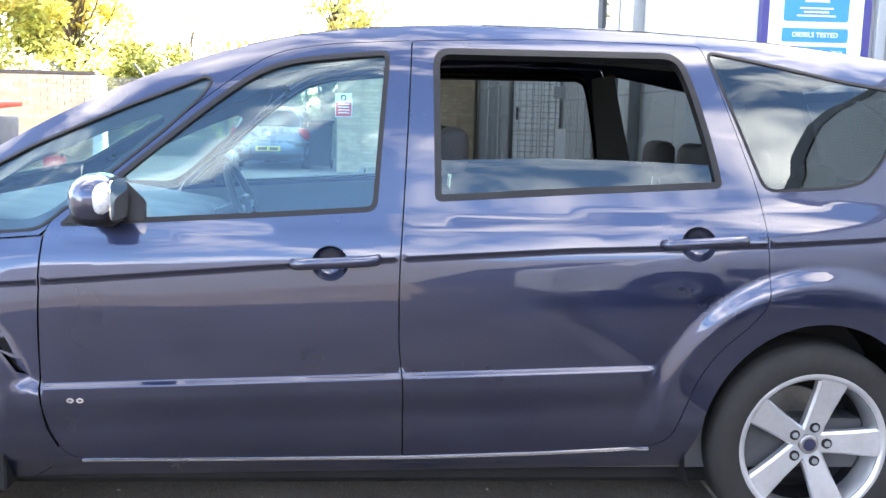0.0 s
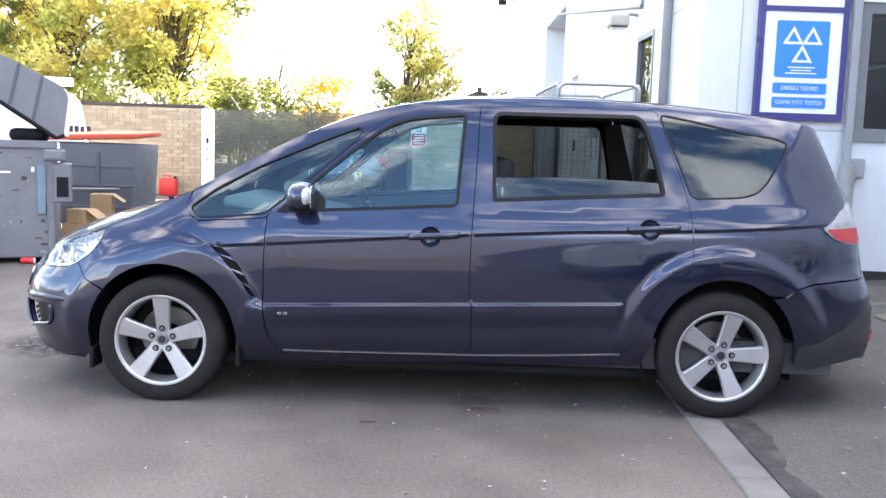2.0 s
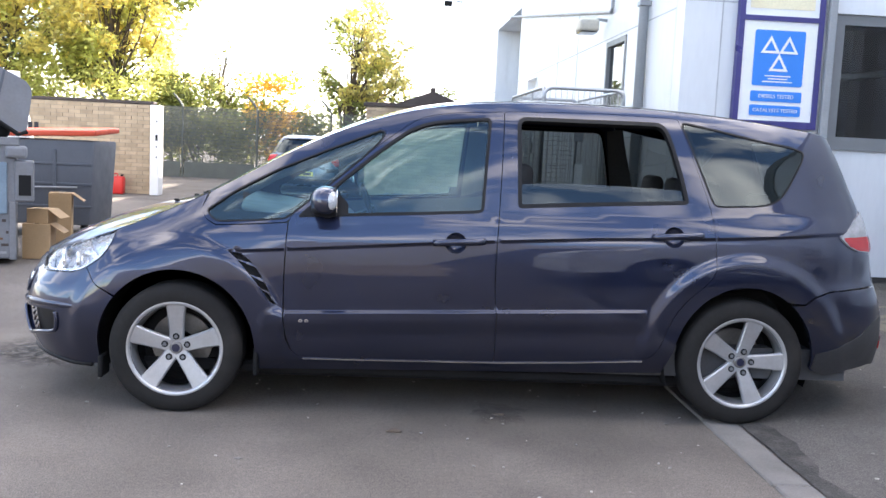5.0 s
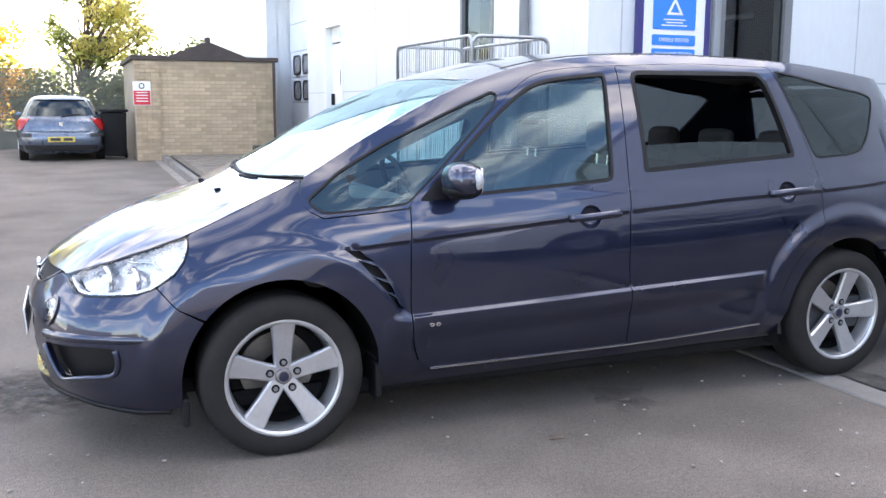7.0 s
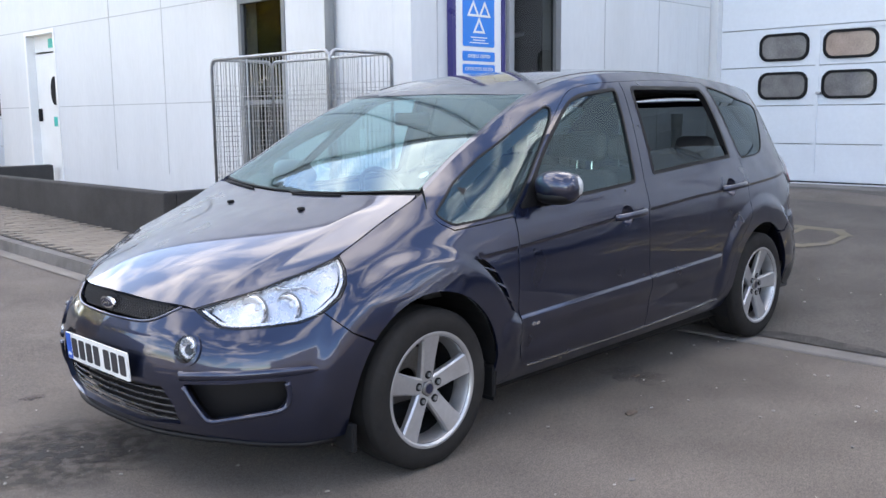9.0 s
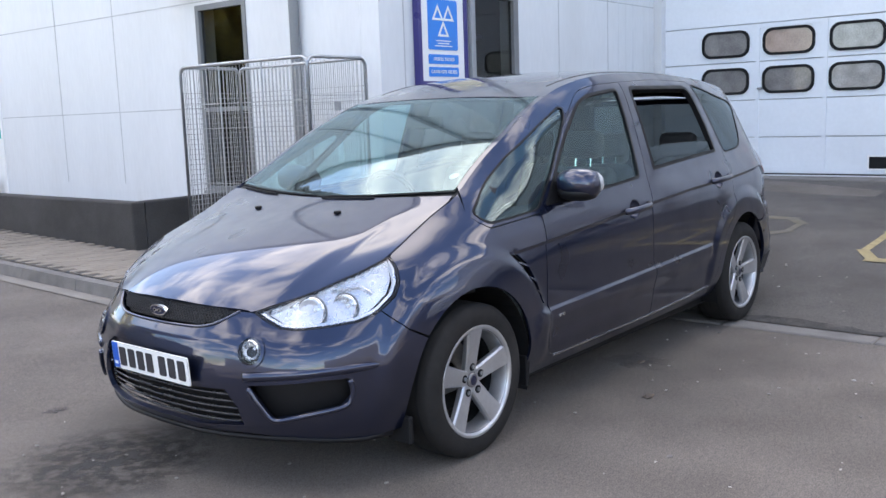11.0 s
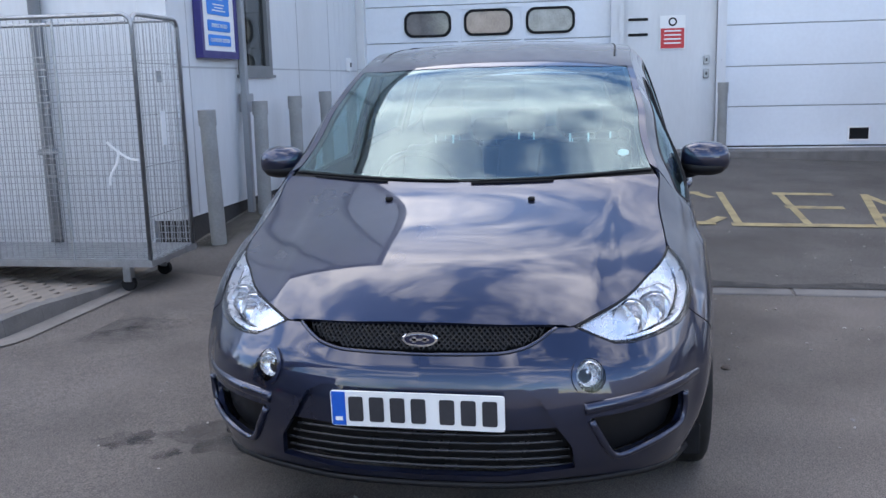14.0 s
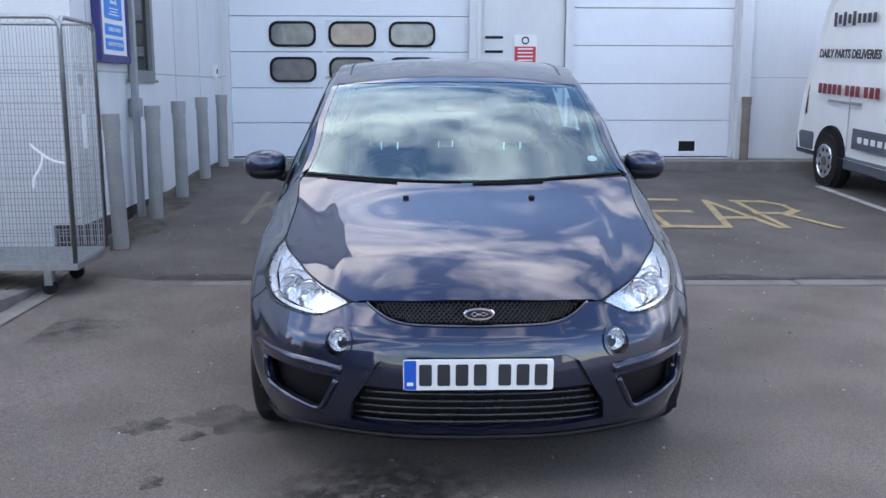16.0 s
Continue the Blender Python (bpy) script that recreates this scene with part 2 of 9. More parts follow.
# ---- building tools ----
def thing(name, label, category, at=(0, 0, 0), turn=0.0, group="", kind=""):
    e = new(name)
    e.empty_display_size = 0.1
    e.matrix_basis = pose(*at, 0, 0, turn)
    return tagged(e, label, category, group, kind)


def part(name, bm, material, parent, label="", smooth=False, kind="", at=None):
    """Links a bmesh as one mesh object under a thing or a part."""
    me = bpy.data.meshes.new(name)
    bm.normal_update()
    bm.to_mesh(me)
    bm.free()
    me.materials.append(material)
    if smooth:
        me.shade_smooth()
        if smooth is not True:
            me.set_sharp_from_angle(angle=radians(smooth))
    ob = new(name, me)
    ob.parent = parent
    if at:
        ob.location = at
    return tagged(ob, label, kind=kind)


def solo(name, bm, material, label, category, group="", kind="", smooth=False, at=(0, 0, 0)):
    """A top-level thing that is one mesh."""
    ob = part(name, bm, material, None, "", smooth)
    ob.location = at
    return tagged(ob, label, category, group, kind)


def box(x0, x1, y0, y1, z0, z1, bm=None, bevel=0.0, seg=1):
    bm = bm or bmesh.new()
    v = [bm.verts.new((x, y, z)) for z in (z0, z1) for y in (y0, y1) for x in (x0, x1)]
    fs = [bm.faces.new([v[i] for i in f]) for f in ((0, 2, 3, 1), (4, 5, 7, 6), (0, 1, 5, 4), (1, 3, 7, 5), (3, 2, 6, 7), (2, 0, 4, 6))]
    if bevel:
        es = list({e for f in fs for e in f.edges})
        bmesh.ops.bevel(bm, geom=es, offset=bevel, segments=seg, affect="EDGES", profile=0.5)
    return bm


def tube(points, r, n=10, bm=None, caps=True, closed=False, r1=None):
    """A round bar along a line of points."""
    bm = bm or bmesh.new()
    pts = [Vector(p) for p in points]
    rings = []
    up = Vector((0.13, 0.27, 0.95)).normalized()
    for i, p in enumerate(pts):
        if closed:
            d = (pts[(i + 1) % len(pts)] - pts[i - 1]).normalized()
        else:
            d = (pts[min(i + 1, len(pts) - 1)] - pts[max(i - 1, 0)]).normalized()
        a = d.cross(up if abs(d.dot(up)) < 0.95 else Vector((1, 0, 0))).normalized()
        b = d.cross(a)
        rr = r if r1 is None else r + (r1 - r) * i / (len(pts) - 1)
        rings.append([bm.verts.new(p + rr * (math.cos(2 * math.pi * k / n) * a + math.sin(2 * math.pi * k / n) * b)) for k in range(n)])
    m = len(rings)
    for i in range(m if closed else m - 1):
        for k in range(n):
            bm.faces.new((rings[i][k], rings[i][(k + 1) % n], rings[(i + 1) % m][(k + 1) % n], rings[(i + 1) % m][k]))
    if caps and not closed:
        bm.faces.new(rings[0][::-1])
        bm.faces.new(rings[-1])
    bmesh.ops.recalc_face_normals(bm, faces=bm.faces)
    return bm


def prism(outline, depth, frame_of, bm=None, bevel=0.0):
    """A flat outline (a, b) pushed out by depth; frame_of(a, b, d) gives the place."""
    bm = bm or bmesh.new()
    lo = [bm.verts.new(frame_of(a, b, 0.0)) for a, b in outline]
    hi = [bm.verts.new(frame_of(a, b, depth)) for a, b in outline]
    n = len(outline)
    bm.faces.new(lo[::-1])
    top = bm.faces.new(hi)
    for i in range(n):
        bm.faces.new((lo[i], lo[(i + 1) % n], hi[(i + 1) % n], hi[i]))
    if bevel:
        bmesh.ops.bevel(bm, geom=list(top.edges), offset=bevel, segments=2, affect="EDGES", profile=0.5)
    bmesh.ops.recalc_face_normals(bm, faces=bm.faces)
    return bm


def round_rect(a0, a1, b0, b1, r, n=5):
    """Corner points of a rectangle with round corners."""
    out = []
    for ca, cb, s in ((a1 - r, b1 - r, 0), (a0 + r, b1 - r, 1), (a0 + r, b0 + r, 2), (a1 - r, b0 + r, 3)):
        for k in range(n + 1):
            t = math.pi / 2 * (s + k / n)
            out.append((ca + r * math.cos(t), cb + r * math.sin(t)))
    return out


def ring_prism(outer, inner, depth, frame_of):
    """A frame between two outlines of as many points, pushed out by depth."""
    bm = bmesh.new()
    n = len(outer)
    rows = [[bm.verts.new(frame_of(a, b, d)) for a, b in line] for line, d in ((outer, 0.0), (outer, depth), (inner, depth), (inner, 0.0))]
    for j in range(4):
        for i in range(n):
            p, q = rows[j], rows[(j + 1) % 4]
            bm.faces.new((p[i], p[(i + 1) % n], q[(i + 1) % n], q[i]))
    bmesh.ops.recalc_face_normals(bm, faces=bm.faces)
    return bm


def lettering(text, size, material, parent, m, name="lettering", thick=0.002, label="", align="CENTER", spacing=1.0, bold=0.0, slant=0.0):
    """Raised lettering in the built-in font, as a mesh part lying in its own xy plane at the pose m."""
    cu = bpy.data.curves.new(name, "FONT")
    cu.body, cu.size, cu.extrude, cu.align_x, cu.align_y = text, size, thick, align, "CENTER"
    cu.space_character, cu.resolution_u, cu.offset, cu.shear = spacing, 3, bold, slant
    tmp = new("tmp", cu)
    me = bpy.data.meshes.new_from_object(tmp.evaluated_get(bpy.context.evaluated_depsgraph_get()))
    bpy.data.objects.remove(tmp)
    bpy.data.curves.remove(cu)
    me.materials.clear()
    me.materials.append(material)
    ob = new(name, me)
    ob.parent = parent
    ob.matrix_basis = m
    return tagged(ob, label)


def wall_with_holes(name, a0, a1, z0, z1, holes, thick, frame_of, material, parent=None):
    """A wall of real thickness in the plane (a, z), cut through by rectangular holes."""
    bm = bmesh.new()
    aa = sorted({a0, a1, *[v for h in holes for v in h[:2]]})
    zz = sorted({z0, z1, *[v for h in holes for v in h[2:]]})
    aa, zz = [v for v in aa if a0 <= v <= a1], [v for v in zz if z0 <= v <= z1]
    solid = lambda a, z: a0 < a < a1 and z0 < z < z1 and not any(h[0] < a < h[1] and h[2] < z < h[3] for h in holes)
    for i in range(len(aa) - 1):
        for j in range(len(zz) - 1):
            am, zm = (aa[i] + aa[i + 1]) / 2, (zz[j] + zz[j + 1]) / 2
            if not solid(am, zm):
                continue
            c = [(aa[i], zz[j]), (aa[i + 1], zz[j]), (aa[i + 1], zz[j + 1]), (aa[i], zz[j + 1])]
            for d in (0.0, thick):
                bm.faces.new([bm.verts.new(frame_of(a, z, d)) for a, z in c])
            for k, (da, dz) in enumerate(((0, -1), (1, 0), (0, 1), (-1, 0))):
                wa, wz = aa[i + 1] - aa[i], zz[j + 1] - zz[j]
                if not solid(am + da * (wa / 2 + 1e-4), zm + dz * (wz / 2 + 1e-4)):
                    p, q = c[k], c[(k + 1) % 4]
                    bm.faces.new([bm.verts.new(frame_of(*v)) for v in ((*p, 0.0), (*q, 0.0), (*q, thick), (*p, thick))])
    bmesh.ops.remove_doubles(bm, verts=bm.verts, dist=1e-5)
    bmesh.ops.recalc_face_normals(bm, faces=bm.faces)
    return part(name, bm, material, parent)
# ---- ground ----
def clamp(v, a=0.0, b=1.0):
    return max(a, min(b, v))


def ramp_z(x, y=-1.5):
    """Height of the yard in front of the shutters: level, then a ramp up from the kerb line, steeper towards the workshop wall."""
    k = 0.045 + 0.0407 * clamp((y + 4.0) / 6.7)
    return 0.0 if x < 1.30 else min(0.03 + k * max(0.0, x - 1.43) - 0.024 * clamp((3.2 - x) / 1.8), 0.44)


def ground_z(x, y):
    rise = 0.02 * clamp(y - 2.0, 0, 14)
    if x < 1.30 or y > 4.0:
        return rise
    return max(rise, ramp_z(x, y) * clamp((4.0 - y) / 0.8))


def steps(*spans):
    out = []
    for a, b, n in spans:
        out += [a + (b - a) * i / n for i in range(n)]
    return out + [spans[-1][1]]


gx = steps((-900, -100, 4), (-100, -20, 6), (-20, 1.29, 30), (1.29, 1.31, 1), (1.31, 1.43, 1), (1.43, 6.1, 10), (6.1, 8.2, 3), (8.2, 100, 6), (100, 900, 4))
gy = steps((-900, -100, 4), (-100, -20, 6), (-20, -4.0, 8), (-4.0, 2.7, 4), (2.7, 3.2, 1), (3.2, 4.0, 2), (4.0, 16.0, 6), (16, 100, 8), (100, 900, 4))
bm = bmesh.new()
grid = [[bm.verts.new((x, y, ground_z(x, y))) for y in gy] for x in gx]
for i in range(len(gx) - 1):
    for j in range(len(gy) - 1):
        bm.faces.new((grid[i][j], grid[i + 1][j], grid[i + 1][j + 1], grid[i][j + 1]))
part("ground", bm, M_ASPHALT, None)
tagged(bpy.data.objects["ground"], "worn grey asphalt yard with stains and loose grit", "ground", kind="structure")

# darker asphalt of the ramp, laid over the sheet
bm = bmesh.new()
rx = [1.465, 2.4, 3.6, 4.9, 6.2, 7.44]
rows = [[bm.verts.new((x, y, ramp_z(x, y) + 0.005)) for x in rx] for y in (-14.0, -4.0, -2.325, -0.65, 1.025, 2.7, 2.95)]
for j in range(6):
    for i in range(5):
        bm.faces.new((rows[j][i], rows[j][i + 1], rows[j + 1][i + 1], rows[j + 1][i]))
part("pavement_ramp", bm, M_ASPHALT2, None)
tagged(bpy.data.objects["pavement_ramp"], "dark patched asphalt ramp up to the workshop doors", "ramp", kind="structure")
part("pavement_apron", box(7.42, 7.93, -14, 2.96, 0.10, 0.452, bevel=0.012), M_KERB, None)
tagged(bpy.data.objects["pavement_apron"], "pale concrete apron at the shutter doors", "apron", kind="structure")

# ---- flush kerb line across the yard ----
kerb_line = thing("kerb_line", "flush concrete kerb stones between two areas of asphalt", "kerb", (1.362, 0, 0), kind="structure")
kerb_line.rotation_euler = (0, 0, -0.018)
bm = box(-0.085, 0.085, -0.452, 0.452, -0.1, 0.012, bevel=0.008)
stone = part("kerb_stone", bm, M_KERB, kerb_line)
stone.location = (0, -1.285, 0)
for k in range(-12, 5):
    if k == 0:
        continue
    s = stone.copy()
    scene.collection.objects.link(s)
    s.location = (random.uniform(-0.004, 0.004), -1.285 + 0.915 * k, random.uniform(-0.003, 0.004))
    s.rotation_euler = (0, 0, random.uniform(-0.004, 0.004))

# ---- road marking: keep clear ----
STROKES = {
    "K": [((0, 0), (0, 1)), ((0.05, 0.48), (0.8, 1)), ((0.2, 0.6), (0.9, 0))],
    "E": [((0, 0), (0, 1)), ((0, 1), (0.9, 1)), ((0, 0.53), (0.8, 0.53)), ((0, 0), (0.95, 0))],
    "P": [((0, 0), (0, 1)), ((0, 1), (0.6, 1)), ((0.6, 1), (0.92, 0.87)), ((0.92, 0.87), (0.92, 0.6)), ((0.92, 0.6), (0.6, 0.46)), ((0.6, 0.46), (0, 0.46))],
    "C": [((0.95, 0.84), (0.7, 0.98)), ((0.7, 0.98), (0.3, 0.98)), ((0.3, 0.98), (0, 0.78)), ((0, 0.78), (0, 0.22)), ((0, 0.22), (0.3, 0.02)), ((0.3, 0.02), (0.7, 0.02)), ((0.7, 0.02), (0.95, 0.16))],
    "L": [((0, 0), (0, 1)), ((0, 0), (0.95, 0))],
    "A": [((0, 0), (0.48, 1)), ((0.48, 1), (1, 0)), ((0.2, 0.32), (0.8, 0.32))],
    "R": [((0, 0), (0, 1)), ((0, 1), (0.6, 1)), ((0.6, 1), (0.92, 0.87)), ((0.92, 0.87), (0.92, 0.62)), ((0.92, 0.62), (0.6, 0.5)), ((0.6, 0.5), (0, 0.5)), ((0.45, 0.5), (1.0, 0))],
}
marking = thing("road_marking", "worn yellow painted words keep clear on the asphalt", "road marking", (3.65, -0.8, 0), kind="structure")
for ch, y0 in (("K", 1.86), ("E", 1.32), ("E", 0.78), ("P", 0.24), ("C", -1.05), ("L", -1.66), ("E", -2.24), ("A", -2.82), ("R", -3.40)):
    bm = bmesh.new()
    for n, ((a, b), (c, d)) in enumerate(STROKES[ch]):
        p, q = Vector((3.30 + 1.52 * b, y0 - 0.5 * a)), Vector((3.30 + 1.52 * d, y0 - 0.5 * c))
        w = (q - p).normalized()
        side = Vector((-w.y, w.x))
        half = 0.034 + 0.03 * abs(side.x)
        p, q = p - w * half, q + w * half
        vs = [bm.verts.new((v.x - 3.65, v.y + 0.8, ramp_z(v.x, v.y) + 0.009 + 0.0007 * n)) for v in (p - side * half, q - side * half, q + side * half, p + side * half)]
        f = bm.faces.new(vs)
        if f.normal.z < 0:
            f.normal_flip()
    part("letter", bm, M_YELLOWOLD if y0 > 0.2 else M_YELLOW, marking)
bm = bmesh.new()
vs = [bm.verts.new((x, y, ramp_z(x, y) + 0.010)) for x, y in ((2.6, -4.83), (2.6, -4.93), (6.0, -4.93), (6.0, -4.83))]
bm.faces.new(vs)
part("bay_line", bm, M_LINE, None)
tagged(bpy.data.objects["bay_line"], "worn white painted parking bay line", "road marking", kind="structure")

# ---- footway with kerb along the workshop ----
FOOT_Z = 0.105


def foot_z(x, y):
    """Footway surface: a full kerb along the road, dropped beside the yard."""
    return ground_z(-5, y) + FOOT_Z - 0.085 * clamp((x - 0.1) / 1.2) * clamp((4.8 - y) / 1.4)



def foot_outline(inset):
    """Outer edge of the footway, from the workshop corner round to the far end."""
    r = 0.24
    cx, cy = -0.48 + r, 2.90 + r
    pts = [(2.2, 2.90 + inset), (1.3, 2.90 + inset), (0.5, 2.90 + inset)]
    pts += [(cx - (r - inset) * math.sin(a), cy - (r - inset) * math.cos(a)) for a in [math.pi / 2 * k / 6 for k in range(7)]]
    return pts + [(-0.48 + inset, y) for y in (5.0, 7.0, 9.0, 11.0, 13.0, 15.4)]


footway = thing("footway_pavement", "block-paved footway with a worn concrete kerb", "pavement", (0.8, 6.0, 0), kind="structure")
o, i = foot_outline(0.0), foot_outline(0.125)
bm = bmesh.new()
for k in range(len(o) - 1):
    for m_ in range(2):
        f0, f1 = (m_ * 0.5, m_ * 0.5 + 0.497)
        mix = lambda u, v, f: (u[0] + (v[0] - u[0]) * f, u[1] + (v[1] - u[1]) * f)
        quad = [mix(o[k], o[k + 1], f0), mix(o[k], o[k + 1], f1), mix(i[k], i[k + 1], f1), mix(i[k], i[k + 1], f0)]
        lo = [bm.verts.new((p[0] - 0.8, p[1] - 6, ground_z(-5, p[1]) - 0.05)) for p in quad]
        hi = []
        for n, p in enumerate(quad):
            z = foot_z(*p)
            q = p if n > 1 else (p[0] + (quad[3 - n][0] - p[0]) * 0.16, p[1] + (quad[3 - n][1] - p[1]) * 0.16)
            hi.append(bm.verts.new((q[0] - 0.8, q[1] - 6, z)))
        bm.faces.new(hi)
        for n in range(4):
            bm.faces.new((lo[n], lo[(n + 1) % 4], hi[(n + 1) % 4], hi[n]))
bmesh.ops.recalc_face_normals(bm, faces=bm.faces)
part("kerb", bm, M_KERB, footway, "worn grey concrete kerb with joints")
bm = bmesh.new()
bx, by = [-0.3, 0.2, 0.5, 0.8, 1.2, 1.7, 2.35], [2.98, 3.4, 4.1, 4.8, 6, 8, 10, 12, 14, 15.4]
rows = [[bm.verts.new((x - 0.8, y - 6, foot_z(x, y) - 0.012)) for x in bx] for y in by]
for j in range(len(by) - 1):
    for k in range(len(bx) - 1):
        if not (j == 0 and k == 0):
            bm.faces.new((rows[j][k], rows[j][k + 1], rows[j + 1][k + 1], rows[j + 1][k]))
part("bed", bm, M_BED, footway)
# gutter strip beside the kerb
bm = bmesh.new()
o2 = foot_outline(-0.14)
for k in range(1, len(o) - 1):
    bm.faces.new([bm.verts.new((p[0] - 0.8, p[1] - 6, ground_z(-5, p[1]) + 0.008)) for p in (o2[k], o2[k + 1], o[k + 1], o[k])])
part("gutter", bm, surface("pale_gutter_concrete", (0.235, 0.212, 0.188), 0.88, vary=0.15, scale=4, fine=80, bump=0.4, bump_scale=120, stain=0.4, stain_scale=2.2), footway, "pale gutter strip along the kerb")

# ---- low dark walls and platform in front of the side door ----
ramp_wall = thing("ramp_wall", "low dark-painted block wall round the raised entrance", "low wall", (1.5, 8, 0), kind="structure")
part("front_wall", box(-0.78, -0.63, -2.95, 1.8, 0.08, 0.64, bevel=0.02, seg=2), M_PLINTH, ramp_wall)
part("end_wall", box(-0.63, 0.69, -2.95, -2.80, 0.08, 0.64, bevel=0.02, seg=2), M_PLINTH, ramp_wall)
part("back_wall", box(-0.8, 0.63, 3.0, 3.2, 0.15, 0.68, bevel=0.02, seg=2), M_PLINTH, ramp_wall)
part("platform", box(-0.62, 0.66, -2.79, 2.99, 0.08, 0.42, bevel=0.01), M_KERB, ramp_wall, "grey concrete landing")
# ---- workshop building ----
TOP = 7.75
SLANT = 0.012
wx = lambda y: 2.22 - SLANT * (y - 3.0)  # face of the long side wall
W_ = lambda a, z, d: (wx(a) + d, a, z)
S_ = lambda a, z, d: (a, 2.98 + d, z)
E_ = lambda a, z, d: (7.94 + d, a, z)

wall_with_holes("wall_west", 3.23, 27.0, 0.1, TOP, [(12.9, 16.5, 0.3, 4.2), (10.65, 11.72, 0.42, 2.73), (4.92, 5.80, 0.62, 2.72)], 0.25, W_, M_PANEL)
tagged(bpy.data.objects["wall_west"], "white metal-clad workshop wall with panel joints", "wall", kind="structure")
wall_with_holes("wall_south", 2.22, 7.92, 0.33, TOP, [(3.63, 4.53, 1.54, 2.74)], 0.25, S_, M_PANEL)
tagged(bpy.data.objects["wall_south"], "white metal-clad workshop wall with streaks of dirt", "wall", kind="structure")
wall_with_holes("wall_east", -14.0, 3.3, 0.40, TOP, [(-0.55, 2.87, 0.46, 3.7), (-4.40, -2.05, 0.46, 3.7), (-1.93, -0.72, 0.46, 3.4)], 0.25, E_, M_PANEL)
tagged(bpy.data.objects["wall_east"], "white metal-clad workshop wall between two shutter doors", "wall", kind="structure")
part("plinth_south", box(2.25, 7.93, 2.995, 3.2, -0.1, 0.33), M_PLINTH, None)
tagged(bpy.data.objects["plinth_south"], "dark plinth under the white cladding", "plinth", kind="structure")
bm = bmesh.new()
for c in (((2.22, 2.98), (20, 2.98), (20, 27), (wx(27), 27)), ((7.94, -14), (20, -14), (20, 2.98), (7.94, 2.98))):
    bm.faces.new([bm.verts.new((x, y, TOP)) for x, y in c])
part("roof", bm, M_COPING, None)
tagged(bpy.data.objects["roof"], "flat grey workshop roof", "roof", kind="structure")
for name, x0, x1, y0, y1 in (("wall_far_north", 1.93, 20, 26.98, 27.2), ("wall_far_east", 19.9, 20.1, -14, 27)):
    part(name, box(x0, x1, y0, y1, 0, TOP), M_PANEL, None)
    tagged(bpy.data.objects[name], "plain white outer wall of the workshop", "wall", kind="structure")
coping = thing("roof_trim", "grey metal trim along the roof edge", "trim", (2.2, 3, TOP), kind="structure")
part("trim_south", box(-0.06, 5.7, -0.08, 0.1, -0.18, 0.1, bevel=0.01), M_GREYFRAME, coping)
part("trim_east", box(5.70, 5.9, -17, -0.1, -0.18, 0.1, bevel=0.01), M_GREYFRAME, coping)
bm = box(-0.06, 0.1, 0.11, 24, -0.18, 0.1, bevel=0.01)
for v in bm.verts:
    v.co.x -= SLANT * v.co.y
part("trim_west", bm, M_GREYFRAME, coping)


def seam(name, frame_of, a0, a1, z0, z1, w=0.012, mat=None):
    bm = bmesh.new()
    d0 = -0.003
    if a0 == a1:
        c = [(a0 - w / 2, z0), (a0 + w / 2, z0), (a0 + w / 2, z1), (a0 - w / 2, z1)]
    else:
        c = [(a0, z0 - w / 2), (a1, z0 - w / 2), (a1, z0 + w / 2), (a0, z0 + w / 2)]
    prism(c, -0.004, lambda a, z, d: frame_of(a, z, d + 0.001), bm)
    return part(name, bm, mat or M_JOINT, seams)


seams = thing("panel_seams", "thin grey joints between white cladding panels", "joint", (0, 0, 0), kind="structure")
for y in (7.5, 8.9, 17.2, 19.4, 22.0, 24.5):
    seam("joint", W_, y, y, 0.66, TOP - 0.2)
for a0, a1 in ((3.24, 4.9), (5.82, 10.6), (11.74, 12.88), (16.52, 26.9)):
    seam("joint", W_, a0, a1, 1.57, 1.57)
for a0, a1 in ((3.24, 12.88), (16.52, 26.9)):
    seam("joint", W_, a0, a1, 2.76, 2.76)
seam("joint", W_, 3.24, 26.9, 5.2, 5.2)
for x in (2.57, 5.4, 6.6):
    seam("joint", S_, x, x, 0.35, TOP - 0.2)
for a0, a1 in ((2.24, 3.6), (4.56, 7.9)):
    seam("joint", S_, a0, a1, 1.60, 1.60, 0.016)
seam("joint", S_, 2.24, 7.9, 2.80, 2.80)
for a0, a1 in ((-13.9, -4.62), (-2.0, -1.94), (2.9, 3.0)):
    seam("joint", E_, a0, a1, 1.62, 1.62)
for y in (-5.9, -7.2):
    seam("joint", E_, y, y, 0.45, TOP - 0.2)

# ribs of the profiled sheet in the inner corner
for x in (6.9, 7.1, 7.3, 7.62, 7.8):
    seam("rib", S_, x, x, 0.35, TOP - 0.2, 0.02, M_PANEL)


